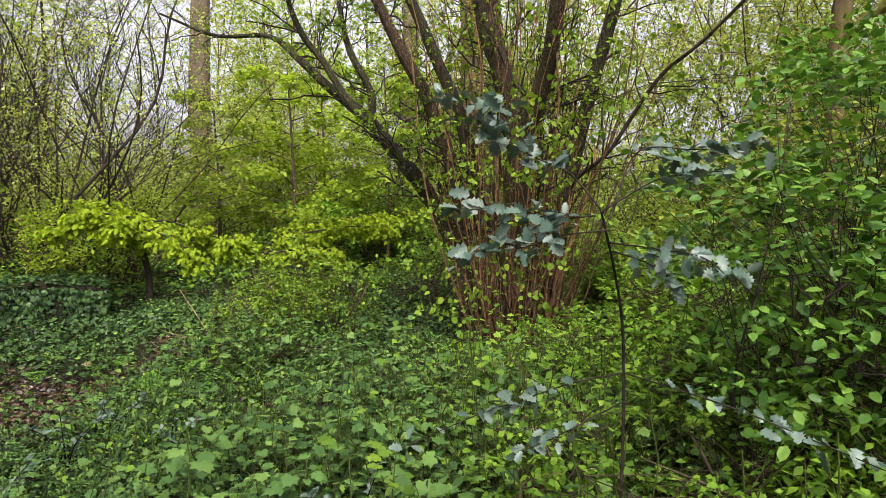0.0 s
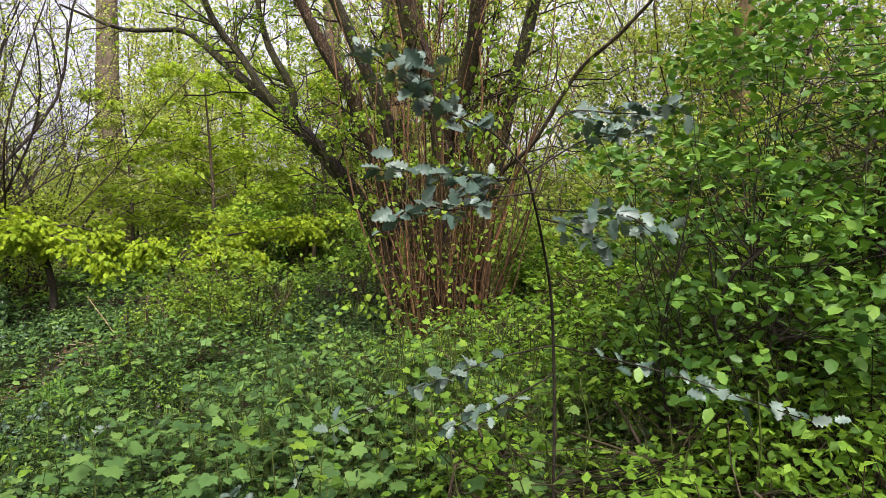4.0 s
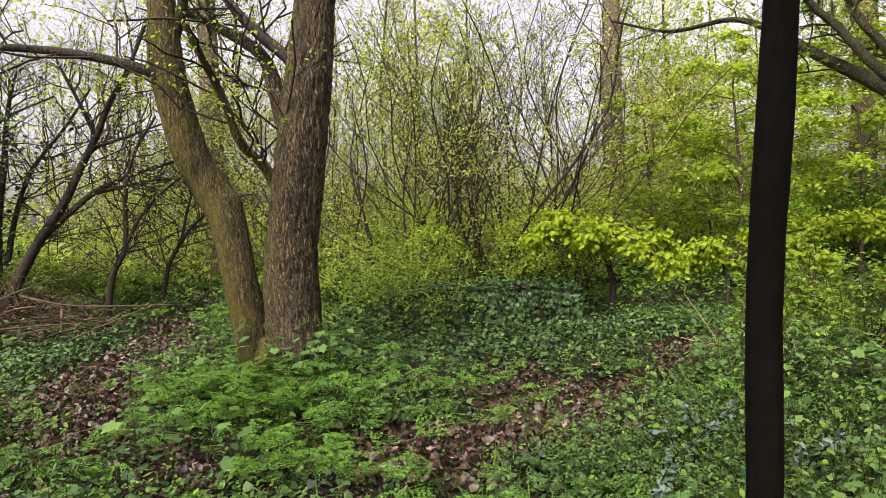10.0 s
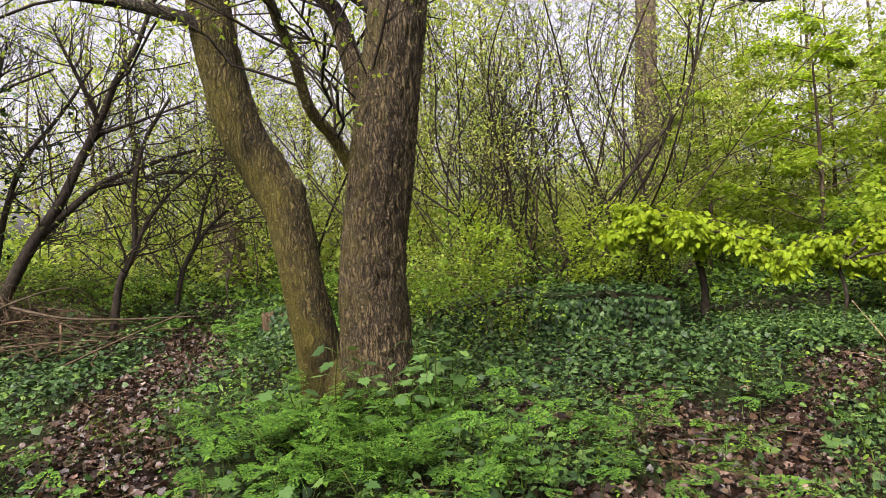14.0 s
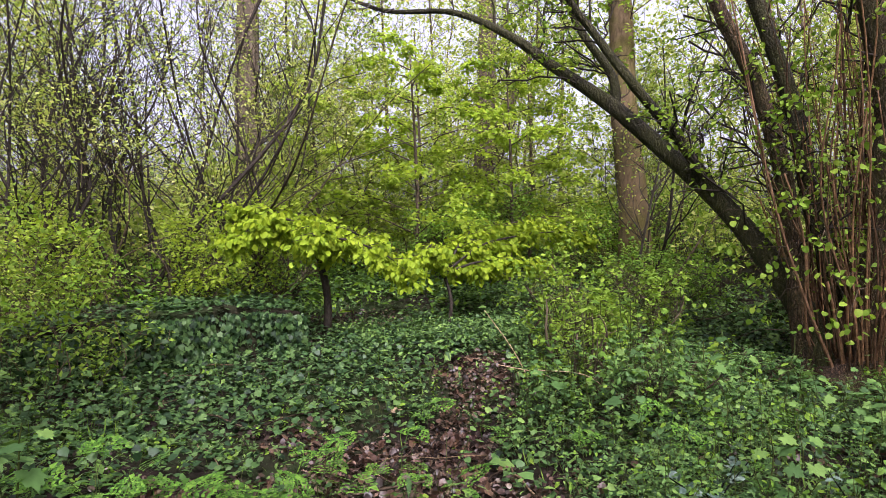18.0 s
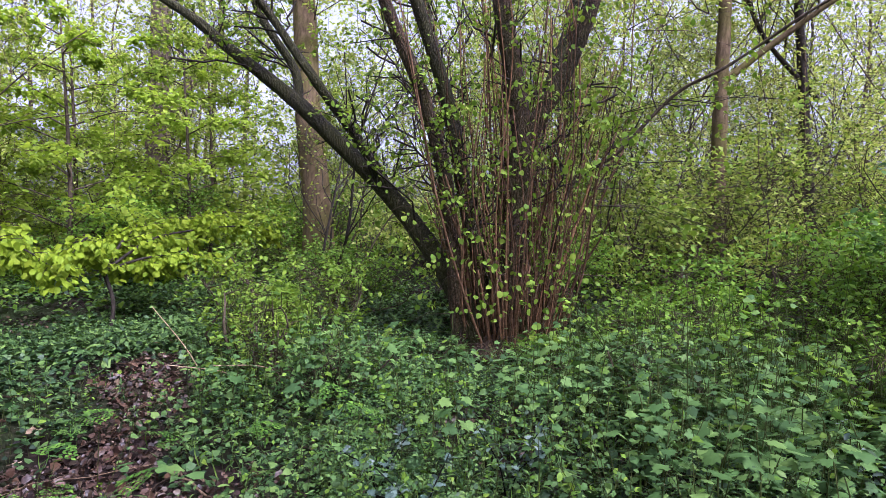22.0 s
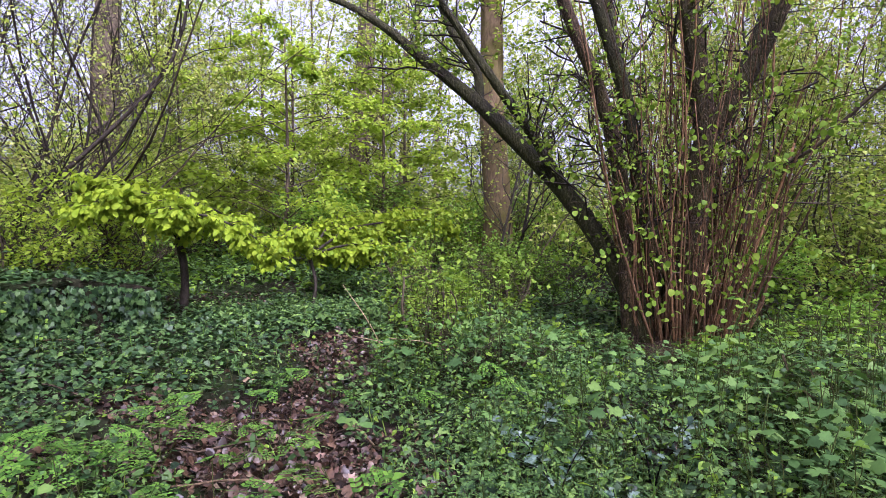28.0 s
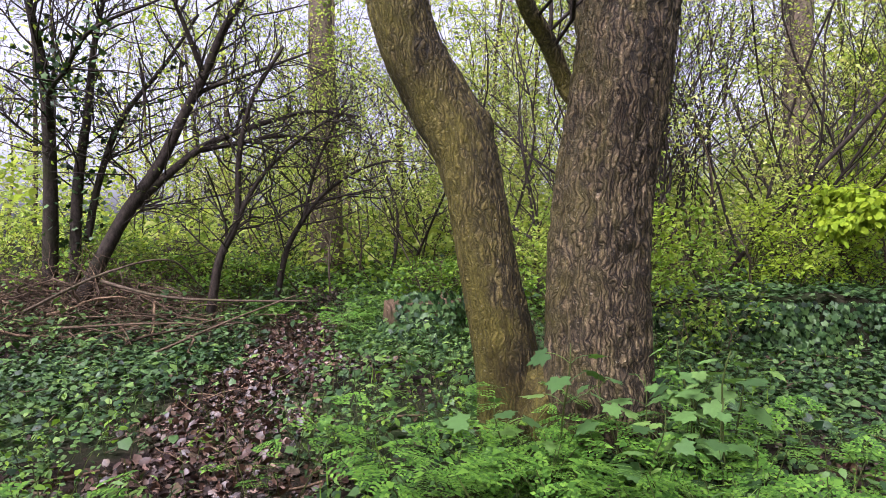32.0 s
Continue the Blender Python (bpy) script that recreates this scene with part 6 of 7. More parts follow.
def build_mound():
    """A low bank or wall wholly grown over with hanging ivy."""
    rng = np.random.default_rng(73)
    t = thing("ivy_mound", "low flat-topped mound wholly hung with dark ivy", "mound")
    bm = bmesh.new()
    bmesh.ops.create_cube(bm, size=1)
    bmesh.ops.subdivide_edges(bm, edges=bm.edges[:], cuts=14, use_grid_fill=True)
    for v in bm.verts:
        x, y, z = v.co
        q = Vector((1.6 + 2.9 * x, 3.85 + 0.85 * y, -0.05 + 0.62 * z))
        q.z -= 0.08 * (abs(x) * 2) ** 6 * (z > 0) + 0.3 * max(0, -x - 0.1) * (z > 0)
        q += Vector((0, 0.08 * noise.noise(q * 2.2), 0.07 * noise.noise(q * 2.5 + Vector((5, 0, 0)))))
        v.co = q
    part("bank", bm, SOIL, t, "earth core", True)
    n = 7500
    u, s = rng.uniform(-0.52, 0.52, n), rng.uniform(0, 1, n)
    front = s < 0.6
    x = 1.6 + 2.9 * u
    top = 0.23 - 0.08 * np.clip(np.abs(u) * 2, 0, 1) ** 6 - 0.3 * np.clip(-u - 0.1, 0, 1)
    z = np.where(front, -0.3 + rng.uniform(0, 1, n) * (top + 0.3), top + 0.03)
    y = np.where(front, 3.85 - 0.425 - 0.05, 3.85 + 0.85 * rng.uniform(-0.5, 0.5, n))
    bulge = 0.09 * np.sin(6 * x + 3 * z) + 0.05 * np.sin(13 * x)
    pos = np.c_[x, y + np.where(front, bulge, 0) + rng.normal(0, 0.06, n), z + np.where(front, 0, rng.normal(0, 0.045, n))]
    way = np.where(front[:, None], np.c_[rng.normal(0, 0.45, n), rng.normal(-0.25, 0.2, n), -np.ones(n)], np.c_[rng.normal(0, 1, n), rng.normal(-0.3, 1, n), rng.normal(0, 0.2, n)])
    face = np.where(front[:, None], np.c_[rng.normal(0, 0.6, n), -np.ones(n), rng.normal(0.02, 0.4, n)], np.c_[rng.normal(0, 0.5, (n, 2)), np.ones(n)])
    size = rng.uniform(0.042, 0.075, n)
    own = np.nonzero(front & (x > 1.3))[0][:280]
    for i in own:
        part("ivy_leaf", raw_mesh("ivy_leaf", *leaves(IVY, pos[i : i + 1], way[i : i + 1], face[i : i + 1], size[i : i + 1])), LEAF_IVY, t)
    rest = np.setdiff1d(np.arange(n), own)
    tagged(part("ivy", raw_mesh("ivy", *leaves(IVY, pos[rest], way[rest], face[rest], size[rest])), LEAF_IVY, t, "overlapping glossy ivy leaves"), kind="stuff")
    e = rng.uniform(-0.5, 0.5, 900)
    side = np.where(rng.uniform(size=900) < 0.5, -1, 1)
    pos = np.c_[1.6 + 1.47 * side, 3.85 + 0.85 * e, -0.3 + 0.5 * rng.uniform(0, 1, 900)]
    way = np.c_[0.3 * side, rng.normal(0, 0.4, 900), -np.ones(900)]
    face = np.c_[side, rng.normal(0, 0.3, 900), np.full(900, 0.4)]
    tagged(part("ivy", raw_mesh("ivy", *leaves(IVY, pos, way, face, rng.uniform(0.042, 0.075, 900))), LEAF_IVY, t, "overlapping glossy ivy leaves"), kind="stuff")


def build_stump():
    rng = np.random.default_rng(74)
    t = thing("tree_stump", "broken rotten stump partly covered in ivy", "stump")
    cx, cy = -1.72, 3.35
    z = float(ground_z(cx, cy))
    bm = bmesh.new()
    n, m = 40, 14
    rings = []
    for j in range(m):
        row = []
        for i in range(n):
            a = 2 * math.pi * i / n
            r = 0.40 * (1.15 - 0.2 * j / m) * (1 + 0.1 * noise.noise((math.cos(a) * 2, math.sin(a) * 2, j * 0.2)) + 0.05 * math.sin(9 * a))
            hh = 0.58 + 0.07 * noise.noise((math.cos(a) * 3, math.sin(a) * 3, 7.0)) + 0.02 * math.sin(7 * a)
            row.append(bm.verts.new((cx + r * math.cos(a), cy + r * math.sin(a), z - 0.05 + hh * j / (m - 1))))
        rings.append(row)
    for j in range(1, 6):
        row = []
        for i in range(n):
            o = rings[m - 1][i].co
            k = 1 - j / 6
            row.append(bm.verts.new((cx + (o.x - cx) * k, cy + (o.y - cy) * k, z + (o.z - z) * (0.75 + 0.15 * noise.noise(o * 6)) - 0.03 * j)))
        rings.append(row)
    for a, b in zip(rings, rings[1:]):
        for i in range(n):
            bm.faces.new((a[i], a[(i + 1) % n], b[(i + 1) % n], b[i]))
    bm.faces.new(rings[-1])
    part("wood", bm, ROT_WOOD, t, "crumbling brown wood", True)
    k = 1400
    a = rng.uniform(math.pi * 0.95, math.pi * 2.2, k)
    h = rng.uniform(0, 1, k) ** 1.2 * np.where(a < math.pi * 1.38, 0.62, 1.08)
    rad = np.where(h > 0.95, rng.uniform(0.1, 0.46, k), 0.46)
    pos = np.c_[cx + rad * np.cos(a), cy + rad * np.sin(a), z + 0.6 * h]
    way = np.c_[rng.normal(0, 0.4, (k, 2)), -np.ones(k)]
    face = np.c_[np.cos(a), np.sin(a), np.full(k, 0.4)] + rng.normal(0, 0.3, (k, 3))
    tagged(part("ivy", raw_mesh("ivy", *leaves(IVY, pos, way, face, rng.uniform(0.045, 0.08, k))), LEAF_IVY, t, "dark ivy"), kind="stuff")


def build_brushwood():
    rng = np.random.default_rng(75)
    t = thing("brushwood_pile", "heap of tangled dead brown branches", "brushwood")
    n = 620
    c = np.array([-6.2, 3.4])
    b = c + rng.normal(0, [0.95, 0.6], (n, 2))
    a = rng.uniform(-1.2, 1.2, n) + np.where(rng.uniform(size=n) < 0.5, np.pi, 0)
    L = rng.uniform(0.3, 1.3, n)
    e = b + np.c_[np.cos(a), np.sin(a)] * L[:, None]
    dome = lambda p: 0.85 * np.exp(-(((p[:, 0] - c[0]) / 1.5) ** 2 + ((p[:, 1] - c[1]) / 0.9) ** 2))
    B = np.c_[b, ground_z(b[:, 0], b[:, 1]) + dome(b) * rng.uniform(0, 1, n)]
    E = np.c_[e, ground_z(e[:, 0], e[:, 1]) + 0.03 + dome(e) * rng.uniform(0, 1.15, n) + rng.uniform(0, 0.12, n)]
    P = wander(rng, B, E, 6, 0.11)
    R = rng.choice([0.0025, 0.005, 0.009, 0.016], n, p=[0.3, 0.34, 0.26, 0.1])[:, None] * np.linspace(1.2, 0.5, 6)[None]
    for i in range(60):
        v, f = tubes(P[i : i + 1], R[i : i + 1] * 1.3, 6)
        part("branch", raw_mesh("branch", v, f), BARK_DEAD, t, "", True)
    C, r = offshoots(rng, P, R, 3, 0.4, 0.2, 1, 0.25, 3, 0.12, 0.6)
    v, f = joined([tubes(P[60:], R[60:], 5), tubes(C, r, 3)])
    tagged(part("branchwork", raw_mesh("branchwork", v, f), BARK_DEAD, t, "", True), kind="stuff")
    # long fallen branches in front
    for i, (lab, pts, r) in enumerate((("grey fallen branch lying across the ivy", [(-5.4, 3.0, 0.45), (-4.6, 2.9, 0.3), (-3.9, 3.0, 0.24), (-3.0, 3.3, 0.2)], 0.02), ("thin bent fallen branch", [(-4.9, 1.9, 0.1), (-4.2, 2.1, 0.12), (-3.7, 2.3, 0.1)], 0.013), ("mossy fallen branch sloping into the brushwood", [(-5.0, 1.6, 0.3), (-4.4, 1.9, 0.62), (-4.0, 2.3, 0.72), (-3.9, 2.7, 0.4)], 0.014), ("thin bent fallen branch", [(-4.0, 2.0, -0.15), (-3.5, 2.6, 0.1), (-3.0, 3.0, 0.3)], 0.014))):
        ob = part("fallen_branch", bark_tube("fallen_branch", pts, list(np.linspace(r, r * 0.5, len(pts))), 9, 36, 0.002, 6.0, i, 0.12), BARK_TWIG if i % 2 == 0 else BARK_DEAD, None, "", True)
        tagged(ob, lab, "branch", "fallen branches")


def herb_patch(rng, x, y, h, per, shape, size, leaf, label, flat=0.35):
    """Plants at x, y of height h, each with leaves set round its stem."""
    own = np.repeat(np.arange(len(x)), per)
    n = len(own)
    u = rng.uniform(0.1, 1.0, n) ** 0.8
    a = rng.uniform(0, 2 * np.pi, n)
    out = np.c_[np.cos(a), np.sin(a)]
    s = size * np.exp(rng.normal(0, 0.22, len(x)))[own] * np.exp(rng.normal(0, 0.25, n)) * (1.15 - 0.4 * u)
    lean = rng.normal(0, 0.2, (len(x), 2))[own] * (h[own] * u)[:, None]
    stalk = s * rng.uniform(0.1, 0.8, n)
    pos = np.c_[x[own] + lean[:, 0] + out[:, 0] * stalk, y[own] + lean[:, 1] + out[:, 1] * stalk, ground_z(x, y)[own] + 0.012 + h[own] * u]
    way = np.c_[out, rng.normal(-0.12, 0.4, n)]
    face = np.c_[0.25 * out + rng.normal(0, flat, (n, 2)), np.ones(n)]
    tagged(part("low_herbs", raw_mesh("low_herbs", *leaves(shape, pos, way, face, s)), leaf), label, "undergrowth", "", "stuff")


def build_herbs():
    """Mixed low plants, denser and taller away from the ways."""
    rng = np.random.default_rng(76)
    x, y = field(rng, 52000, -7, 10.5, -7, 8.5, lambda x, y: (0.3 + 0.7 * patchy(x, y, 1.1, 0.4)) * (1 - 0.9 * bare(x, y)) * (1 - 0.7 * ivy_zone(x, y)) * (1 - 0.7 * thin(x, y)))
    top = 0.05 + 0.3 * patchy(x, y, 0.9, 2.0) ** 1.5 + 0.2 * near(x, y, 7.0, -3.0, 2.0, 1.4) + 0.25 * near(x, y, 5.0, -3.2, 1.6, 1.6)
    top = top * (1 - 0.65 * near(x, y, 6.4, -0.6, 1.1, 1.2))
    top = top * np.clip(trodden(x, y) / 1.1, 0.35, 1) * np.exp(rng.normal(-0.1, 0.4, len(x)))
    d = np.hypot(x - 1.5, y + 4)
    close = d < 6.2
    kind = patchy(x, y, 2.3, 5.0) + rng.normal(0, 0.3, len(x))
    for lo, hi, per, shape, size, leaf, label in (
        (-9, 0.12, 7, NARROW, 0.055, LEAF_HERB, "narrow-leaved green herbs on the woodland floor"),
        (0.12, 0.5, 9, HEX, 0.026, LEAF_HERB, "small-leaved low herbs covering the floor"),
        (0.5, 0.72, 8, HEX, 0.034, LEAF_MID, "fresh oval-leaved seedlings on the floor"),
        (0.72, 0.92, 7, LOBED, 0.034, LEAF_MAPLE, "lobed-leaved low plants on the floor"),
        (0.92, 9, 6, LOBED, 0.04, LEAF_HERB, "darker lobed plants on the floor")):
        k = close & (kind >= lo) & (kind < hi)
        herb_patch(rng, x[k], y[k], top[k], per, shape, size, leaf, label, 0.45)
    k = ~close
    herb_patch(rng, x[k], y[k], top[k] * 1.2, 3, RHOMB, 0.075, LEAF_HERB, "low green herbs growing farther back", 0.45)
    xf, yf = field(rng, 9000, -8, 17, 4.5, 17, lambda x, y: np.clip((y - 4.5) / 2.5, 0.2, 1) * (1 - 0.8 * bare(x, y)))
    herb_patch(rng, xf, yf, rng.uniform(0.1, 0.45, len(xf)), 3, RHOMB, 0.12, LEAF_MID, "green plants covering the floor far back", 0.45)
    # fresh green patches farther along the ways
    for cx, cy, r, n in ((-2.9, 4.8, 1.2, 900), (-1.9, 3.0, 0.7, 350), (-4.2, 5.2, 1.0, 500), (5.0, 2.7, 1.1, 800), (6.0, 2.4, 0.9, 500), (4.2, 3.4, 0.8, 400)):
        xp, yp = rng.normal(cx, 0.5 * r, n), rng.normal(cy, 0.5 * r, n)
        ok = rng.uniform(size=n) > 0.9 * bare(xp, yp)
        herb_patch(rng, xp[ok], yp[ok], rng.uniform(0.08, 0.3, ok.sum()), 6, RHOMB, 0.05, LEAF_HERB, "fresh green plants beside the way", 0.5)
    # fine growth close to the walk
    xn, yn = field(rng, 26000, 0.6, 6.0, -5.6, 0.8, lambda x, y: np.clip(0.12 + 0.85 * near(x, y, 3.1, -1.9, 1.3, 1.0) + 0.7 * near(x, y, 4.4, -4.0, 1.0, 0.9), 0, 1) * (1 - 0.97 * bare(x, y)) * (0.35 + 0.65 * patchy(x, y, 2.0, 1.0)))
    tn = (0.05 + 0.26 * patchy(xn, yn, 1.7, 2.5)) * np.clip(trodden(xn, yn) / 1.0, 0.4, 1) * np.exp(rng.normal(0, 0.35, len(xn)))
    kn = patchy(xn, yn, 3.1, 0.5) + rng.normal(0, 0.3, len(xn))
    for lo, hi, per, shape, size, leaf, label in ((-9, 0.3, 9, NARROW, 0.034, LEAF_HERB, "fine narrow-leaved weeds beside the walk"), (0.3, 0.7, 10, HEX, 0.02, LEAF_HERB, "tiny-leaved weeds beside the walk"), (0.7, 9, 9, HEX, 0.024, LEAF_MAPLE, "bright small-leaved weeds beside the walk")):
        k = (kn >= lo) & (kn < hi)
        herb_patch(rng, xn[k], yn[k], tn[k], per, shape, size, leaf, label, 0.6)
    # thin stems under them
    k = rng.permutation(np.nonzero(close)[0])[:3500]
    b = np.c_[x[k], y[k], ground_z(x[k], y[k]) - 0.01]
    P = wander(rng, b, b + np.c_[rng.normal(0, 0.04, (len(k), 2)), top[k] + 0.02], 3, 0.06)
    v, f = tubes(P, np.full((len(k), 3), 0.0017), 3, False)
    tagged(part("herb_stems", raw_mesh("herb_stems", v, f), STEM_GREEN), "thin green stems of low plants", "undergrowth", "", "stuff")


def build_parsley():
    rng = np.random.default_rng(79)
    zone = lambda x, y: np.clip(1.2 * near(x, y, -0.05, -0.8, 1.0, 0.75) + 0.7 * near(x, y, 1.5, -2.6, 0.7, 0.6) + 0.8 * near(x, y, -1.7, -1.7, 0.8, 0.6) + 0.7 * near(x, y, -2.6, 4.2, 1.4, 0.9) + 0.5 * near(x, y, 2.8, -0.2, 0.9, 0.8) + 0.4 * near(x, y, 1.0, -2.0, 0.6, 0.5), 0, 1) * (1 - 0.92 * bare(x, y)) + 0.07 * near(x, y, 2.1, -0.9, 0.9, 0.8)
    x, y = field(rng, 3600, -4, 5, -4, 5.5, zone)
    d = trodden(x, y)
    x, y, d = x[d > 0.45], y[d > 0.45], d[d > 0.45]
    h = np.clip(rng.uniform(0.14, 0.40, len(x)) * np.clip(d / 1.3, 0.4, 1), 0.08, 1)
    n = len(x)
    per = 4
    own = np.repeat(np.arange(n), per)
    a = rng.uniform(0, 2 * np.pi, n * per)
    out = np.c_[np.cos(a), np.sin(a)]
    hh = h[own] * rng.uniform(0.5, 1.1, n * per)
    gz = ground_z(x, y)[own]
    pos = np.c_[x[own] + 0.45 * hh * out[:, 0], y[own] + 0.45 * hh * out[:, 1], gz + hh * 0.85]
    way = np.c_[out, rng.uniform(-0.1, 0.5, n * per)]
    face = np.c_[-0.3 * out + rng.normal(0, 0.2, (n * per, 2)), np.ones(n * per)]
    tagged(part("cow_parsley", raw_mesh("cow_parsley", *leaves(FERN, pos, way, face, rng.uniform(0.13, 0.23, n * per))), LEAF_PARSLEY), "bright ferny cow parsley leaves round the tree", "cow parsley", "", "stuff")
    b = np.c_[x[own], y[own], gz - 0.01]
    P = wander(rng, b, pos, 4, 0.06)
    v, f = tubes(P, np.full((n * per, 4), 0.0022), 3, False)
    tagged(part("cow_parsley_stems", raw_mesh("cow_parsley_stems", v, f), STEM_GREEN), "slim green cow parsley stalks", "cow parsley", "", "stuff")


def build_seedlings():
    """Maple seedlings: an upright stalk with pairs of lobed leaves on stalks."""
    rng = np.random.default_rng(80)
    protos = []
    for k in range(8):
        h = rng.uniform(0.32, 0.6)
        t = thing("maple_seedling", "maple seedling with lobed fresh green leaves", "seedling", "maple seedlings")
        S = wander(rng, np.zeros((1, 3)), np.array([[rng.normal(0, 0.05), rng.normal(0, 0.05), h]]), 8, 0.04)
        v, f = tubes(S, np.linspace(0.005, 0.0025, 8)[None], 5)
        part("stem", raw_mesh("stem", v, f), STEM_GREEN, t, "", True)
        for j, u in enumerate((0.4, 0.62, 0.82, 0.97)):
            for sgn in (0, 1):
                a = j * 1.57 + sgn * math.pi + rng.normal(0, 0.3)
                b = S[0, int(u * 7)]
                out = np.array([math.cos(a), math.sin(a), 0.45])
                e = b + out * rng.uniform(0.06, 0.11)
                v1, f1 = tubes(np.stack([spline([b, (b + e) / 2 + [0, 0, 0.01], e], 4)]), np.full((1, 4), 0.0015), 3)
                v2, f2 = leaves(MAPLE, e[None], np.array([[out[0], out[1], rng.uniform(-0.7, 0.0)]]), np.array([[0.2 * rng.normal(), 0.2 * rng.normal(), 1.0]]), np.array([rng.uniform(0.06, 0.11) * (0.8 if j == 3 else 1)]))
                part("leaf", raw_mesh("leaf", *joined([(v1, f1), (v2, f2)])), LEAF_MAPLE, t)
        protos.append(t)
    zone = lambda x, y: np.clip(1.1 * near(x, y, 5.3, -2.3, 1.2, 1.0) + 0.2 * near(x, y, 3.4, -3.6, 1.0, 0.8) + near(x, y, 6.6, -2.9, 1.6, 1.2) + 0.5 * near(x, y, 0.2, -0.5, 0.7, 0.5) + 0.6 * near(x, y, 5.0, -3.6, 1.2, 0.8) + 0.35 * near(x, y, 4.6, 0.2, 1.0, 1.4), 0, 1) * (1 - bare(x, y))
    x, y = field(rng, 1600, -1.5, 9, -5.5, 3, zone)
    ok = trodden(x, y) > 0.7
    x, y = x[ok][:210], y[ok][:210]
    x = np.r_[x, 0.02, -0.35, 0.5, 0.30, 0.42, 0.1, 0.55, -0.15, 0.38, 0.5, 0.62, 0.2, -0.3, 0.46]
    y = np.r_[y, -2.05, -1.75, -1.9, -0.25, -0.1, -0.35, -0.3, -0.3, -0.2, -0.35, -0.05, -0.5, -0.45, -0.22]
    for i, (px, py) in enumerate(zip(x, y)):
        m = pose(px, py, float(ground_z(px, py)) - 0.01, rng.normal(0, 5), rng.normal(0, 5), rng.uniform(0, 360)) @ Matrix.Scale(rng.uniform(0.65, 1.15) * (0.95 if i < len(x) - 14 else 1.15), 4)
        if i < 8:
            protos[i].matrix_basis = m
        else:
            copy_thing(protos[i % 8], m @ Matrix.Diagonal((*[1 / s for s in protos[i % 8].scale], 1)))


def build_maple_bed():
    """A knee-high bed of young maples: level lobed leaves over dark stalks."""
    rng = np.random.default_rng(84)
    beds = [
        (lambda x, y: np.clip(1.3 * near(x, y, 5.4, -3.2, 1.0, 0.8) + 0.18 * near(x, y, 4.2, -2.8, 0.8, 0.6) + 1.2 * near(x, y, 6.6, -2.7, 1.2, 1.1), 0, 1) * (1 - bare(x, y)), (2.2, 8.5, -5.0, -0.6), 2400, (0.2, 0.58), (0.04, 0.085), LEAF_MAPLE, "knee-high young maples with broad lobed green leaves"),
        (lambda x, y: np.clip(0.8 * near(x, y, 5.6, -4.2, 0.9, 0.9) + 1.4 * near(x, y, 5.65, -3.5, 0.6, 0.5) + near(x, y, 6.3, -2.6, 0.7, 0.9) + 0.8 * near(x, y, 4.5, 0.3, 0.45, 0.9) + 0.6 * near(x, y, 5.2, 1.0, 0.5, 0.6), 0, 1) * (1 - bare(x, y)), (3.6, 7.5, -5.4, 2.2), 1200, (0.35, 0.9), (0.035, 0.062), LEAF_MID, "bright young maples with fresh yellow-green leaves"),
    ]
    for zone, (x0, x1, y0, y1), n, (h0, h1), (s0, s1), leaf, label in beds:
        x, y = field(rng, n, x0, x1, y0, y1, zone)
        ok = trodden(x, y) > 0.8
        x, y = x[ok], y[ok]
        h = rng.uniform(h0, h1, len(x)) * np.clip(trodden(x, y) / 1.8, 0.5, 1)
        b = np.c_[x, y, ground_z(x, y) - 0.01]
        P = wander(rng, b, b + np.c_[rng.normal(0, 0.12, (len(x), 2)) * h[:, None], h], 6, 0.05)
        per = 8
        pos, _ = points_on(rng, P, per, 0.3, 1.0)
        a = rng.uniform(0, 2 * np.pi, len(pos))
        out = np.c_[np.cos(a), np.sin(a), np.full(len(pos), 0.25)]
        e = pos + out * rng.uniform(0.04, 0.13, len(pos))[:, None]
        way = np.c_[out[:, :2], rng.normal(-0.35, 0.2, len(pos))]
        face = np.c_[0.3 * out[:, :2] + rng.normal(0, 0.35, (len(pos), 2)), np.ones(len(pos))]
        tagged(part("maple_leaves", raw_mesh("maple_leaves", *leaves(MAPLE, e, way, face, rng.uniform(s0, s1, len(pos)))), leaf), label, "undergrowth", "", "stuff")
        C = np.stack([pos, (pos + e) / 2 + [0, 0, 0.008], e], 1)
        v, f = joined([tubes(P, np.full((len(x), 6), 0.003), 4, False), tubes(C, np.full((len(pos), 3), 0.0013), 3, False)])
        tagged(part("maple_stalks", raw_mesh("maple_stalks", v, f), STEM_GREEN), "thin green stalks of young maples", "undergrowth", "", "stuff")


def build_twiggy_shrubs():
    """Sparse tan-stemmed shrubs with small new leaves before the ivy mound."""
    rng = np.random.default_rng(85)
    for x, y, h, n in ((0.8, 2.9, 1.55, 700), (0.5, 3.05, 1.2, 560), (1.0, 3.1, 0.6, 260), (0.1, 3.4, 1.5, 700), (0.75, 2.6, 0.8, 380), (-0.3, 3.3, 1.1, 420)):
        sapling(rng, x, y, h, (0, 0), LEAF_HAZEL, 7, BARK_DEAD, n, "sparse tan-stemmed shrub with small yellow-green leaves", 0.055, 0.32, "twiggy_shrub", 0.2)


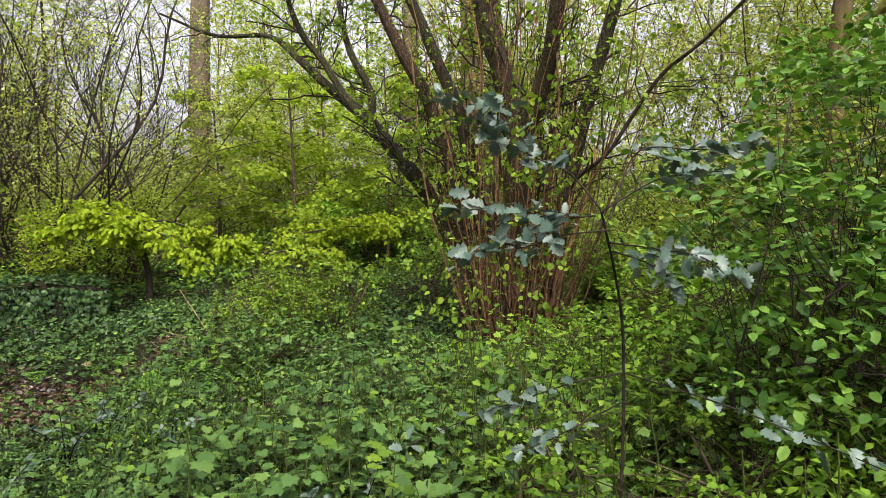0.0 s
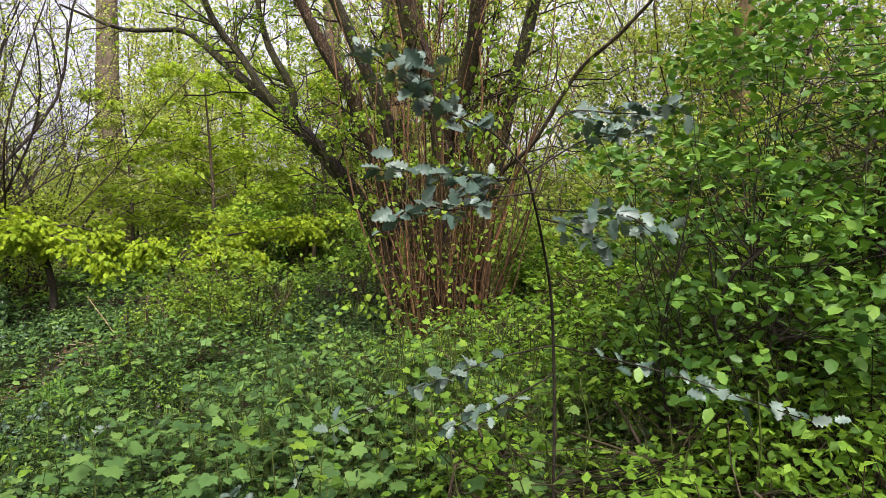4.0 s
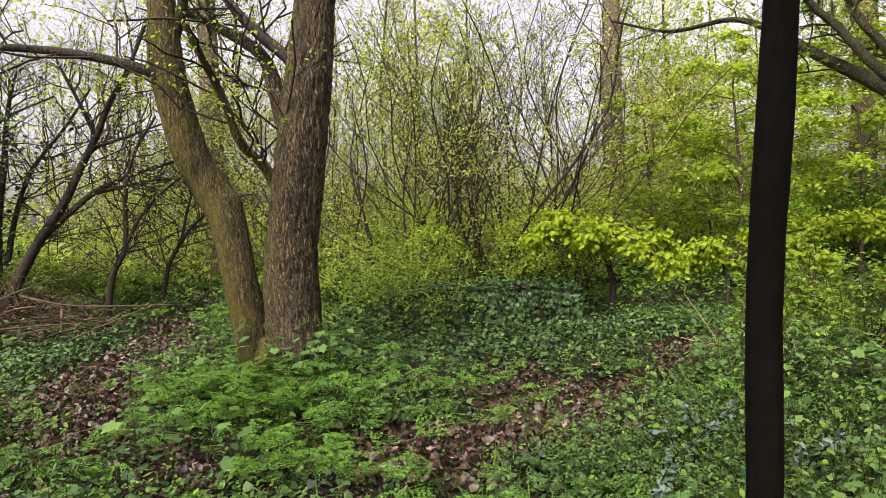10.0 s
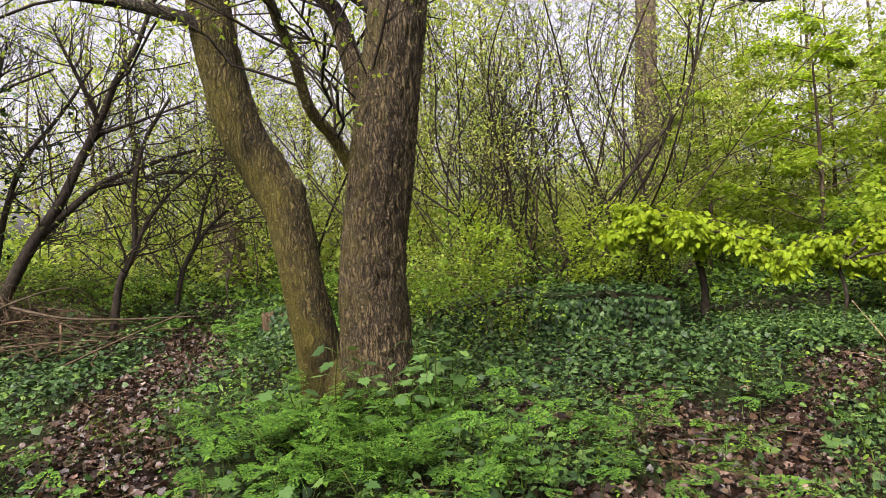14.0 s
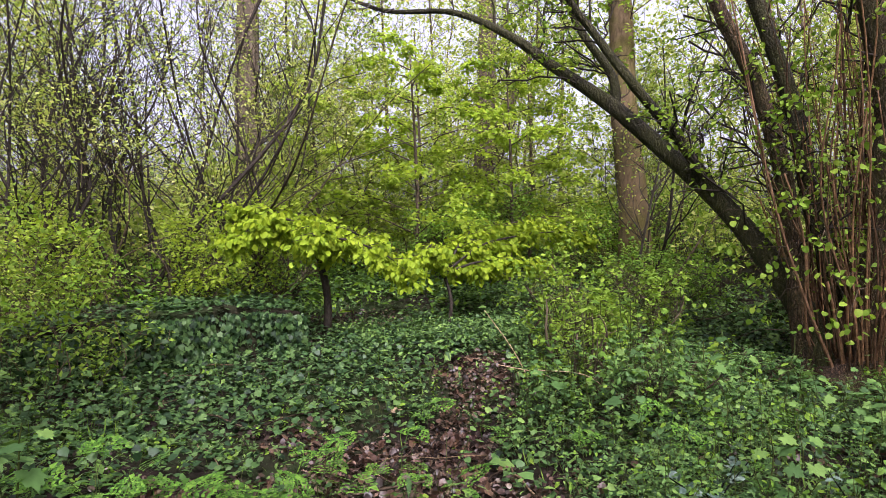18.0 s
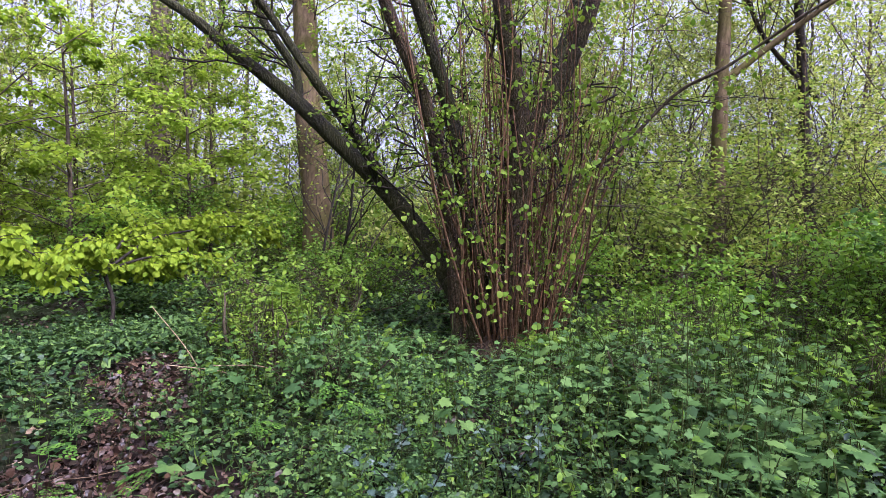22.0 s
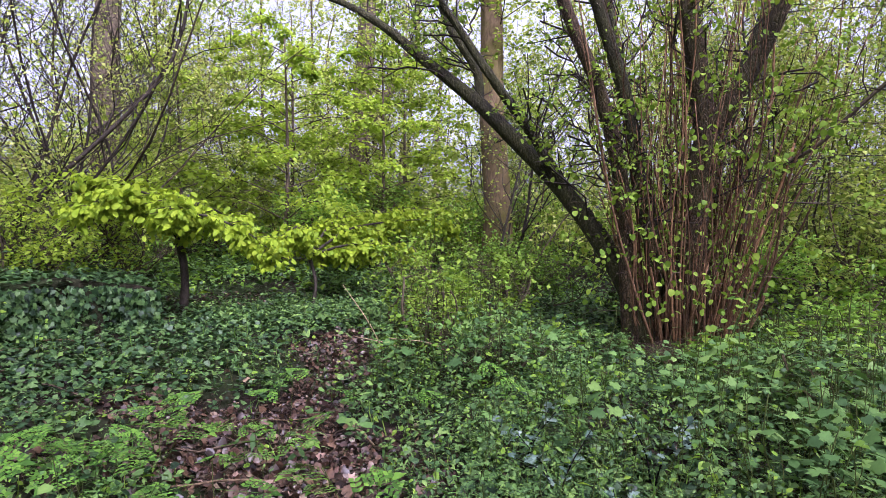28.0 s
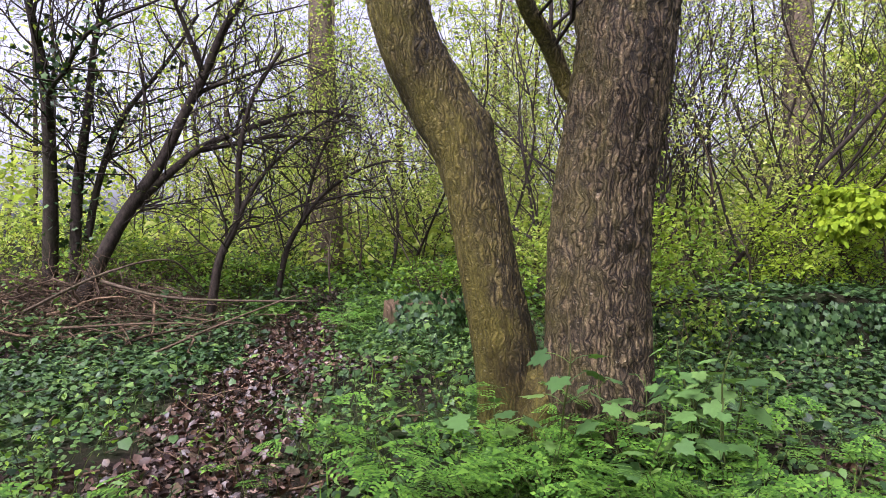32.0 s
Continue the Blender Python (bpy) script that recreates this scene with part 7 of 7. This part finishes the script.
def build_grass():
    rng = np.random.default_rng(81)
    x, y = field(rng, 26000, -5, 8, -6, 6, lambda x, y: np.clip((patchy(x, y, 1.6, 3.0) ** 2 * 0.4 + 0.7 * near(x, y, 3.0, -1.9, 1.0, 0.8)) * (1 - bare(x, y)), 0, 1))
    pos = np.c_[x, y, ground_z(x, y) - 0.005]
    a = rng.uniform(0, 2 * np.pi, len(x))
    way = np.c_[0.45 * np.cos(a), 0.45 * np.sin(a), np.ones(len(x))]
    face = np.c_[np.cos(a), np.sin(a), np.full(len(x), 0.3)]
    size = rng.uniform(0.06, 0.22, len(x)) * np.clip(trodden(x, y) / 1.0, 0.3, 1)
    tagged(part("grass", raw_mesh("grass", *leaves(BLADE, pos, way, face, size)), GRASS), "sparse green grass blades", "grass", "", "stuff")
    # pale dry stalks leaning over the path
    for pts in ([(4.35, 0.95, -0.33), (4.15, 1.0, 0.05), (3.95, 1.15, 0.4)], [(4.5, 0.55, -0.33), (4.2, 0.6, -0.1), (3.8, 0.75, 0.02)], [(4.6, 0.2, -0.3), (4.2, 0.15, 0.0), (3.75, 0.2, 0.1)]):
        ob = part("dry_stalk", bark_tube("dry_stalk", pts, [0.006, 0.005, 0.003], 6, 20, 0.0005, 4.0, 1.0, 0.05), STALK_DRY, None, "", True)
        tagged(ob, "pale dry stalk leaning over the litter path", "stalk", "dry stalks")


build_litter()
build_ivy()
build_mound()
build_stump()
build_brushwood()
build_herbs()
build_parsley()
build_seedlings()
build_maple_bed()
build_twiggy_shrubs()
build_grass()


def build_tangle():
    """Upright weedy shoots with small leaves, thick in front of the hazel."""
    rng = np.random.default_rng(83)
    zone = lambda x, y: np.clip(1.2 * near(x, y, 5.0, -2.6, 1.9, 1.5) + near(x, y, 3.6, -1.7, 1.1, 1.1) + near(x, y, 6.8, -3.2, 1.6, 1.6) + 0.8 * near(x, y, 4.8, 0.4, 0.9, 1.3) + 0.5 * near(x, y, 3.3, -4.2, 0.9, 0.8) + 0.4 * near(x, y, -1.5, -1.2, 0.7, 0.7) + 0.5 * near(x, y, 0.8, 2.4, 0.8, 0.7), 0, 1) * (1 - 0.95 * bare(x, y))
    x, y = field(rng, 3000, -3, 9, -6, 4, zone)
    ok = trodden(x, y) > 0.55
    x, y = x[ok], y[ok]
    n = len(x)
    h = rng.uniform(0.16, 0.6, n) * np.clip(trodden(x, y) / 1.5, 0.45, 1)
    b = np.c_[x, y, ground_z(x, y) - 0.01]
    P = wander(rng, b, b + np.c_[rng.normal(0, 0.2, (n, 2)) * h[:, None], h], 5, 0.06)
    v, f = tubes(P, np.full((n, 5), 0.0026) * np.linspace(1.2, 0.6, 5), 3, False)
    tagged(part("weed_stems", raw_mesh("weed_stems", v, f), STEM_GREEN), "thin upright weed stems before the hazel", "undergrowth", "", "stuff")
    pos, _ = points_on(rng, P, 17, 0.15, 1.0)
    pos = pos + rng.normal(0, 0.022, pos.shape)
    half = rng.uniform(size=len(pos)) < 0.6
    tagged(part("weeds", leaf_mesh("weeds", rng, HEX, pos[half], 0.037, 0.45, 0.45, 0.2), LEAF_HERB), "small-leaved green weeds growing in a tangle", "undergrowth", "", "stuff")
    tagged(part("weeds", leaf_mesh("weeds", rng, HEX, pos[~half], 0.036, 0.45, 0.45, 0.2), LEAF_MID), "broader fresh green weeds growing in a tangle", "undergrowth", "", "stuff")


build_tangle()
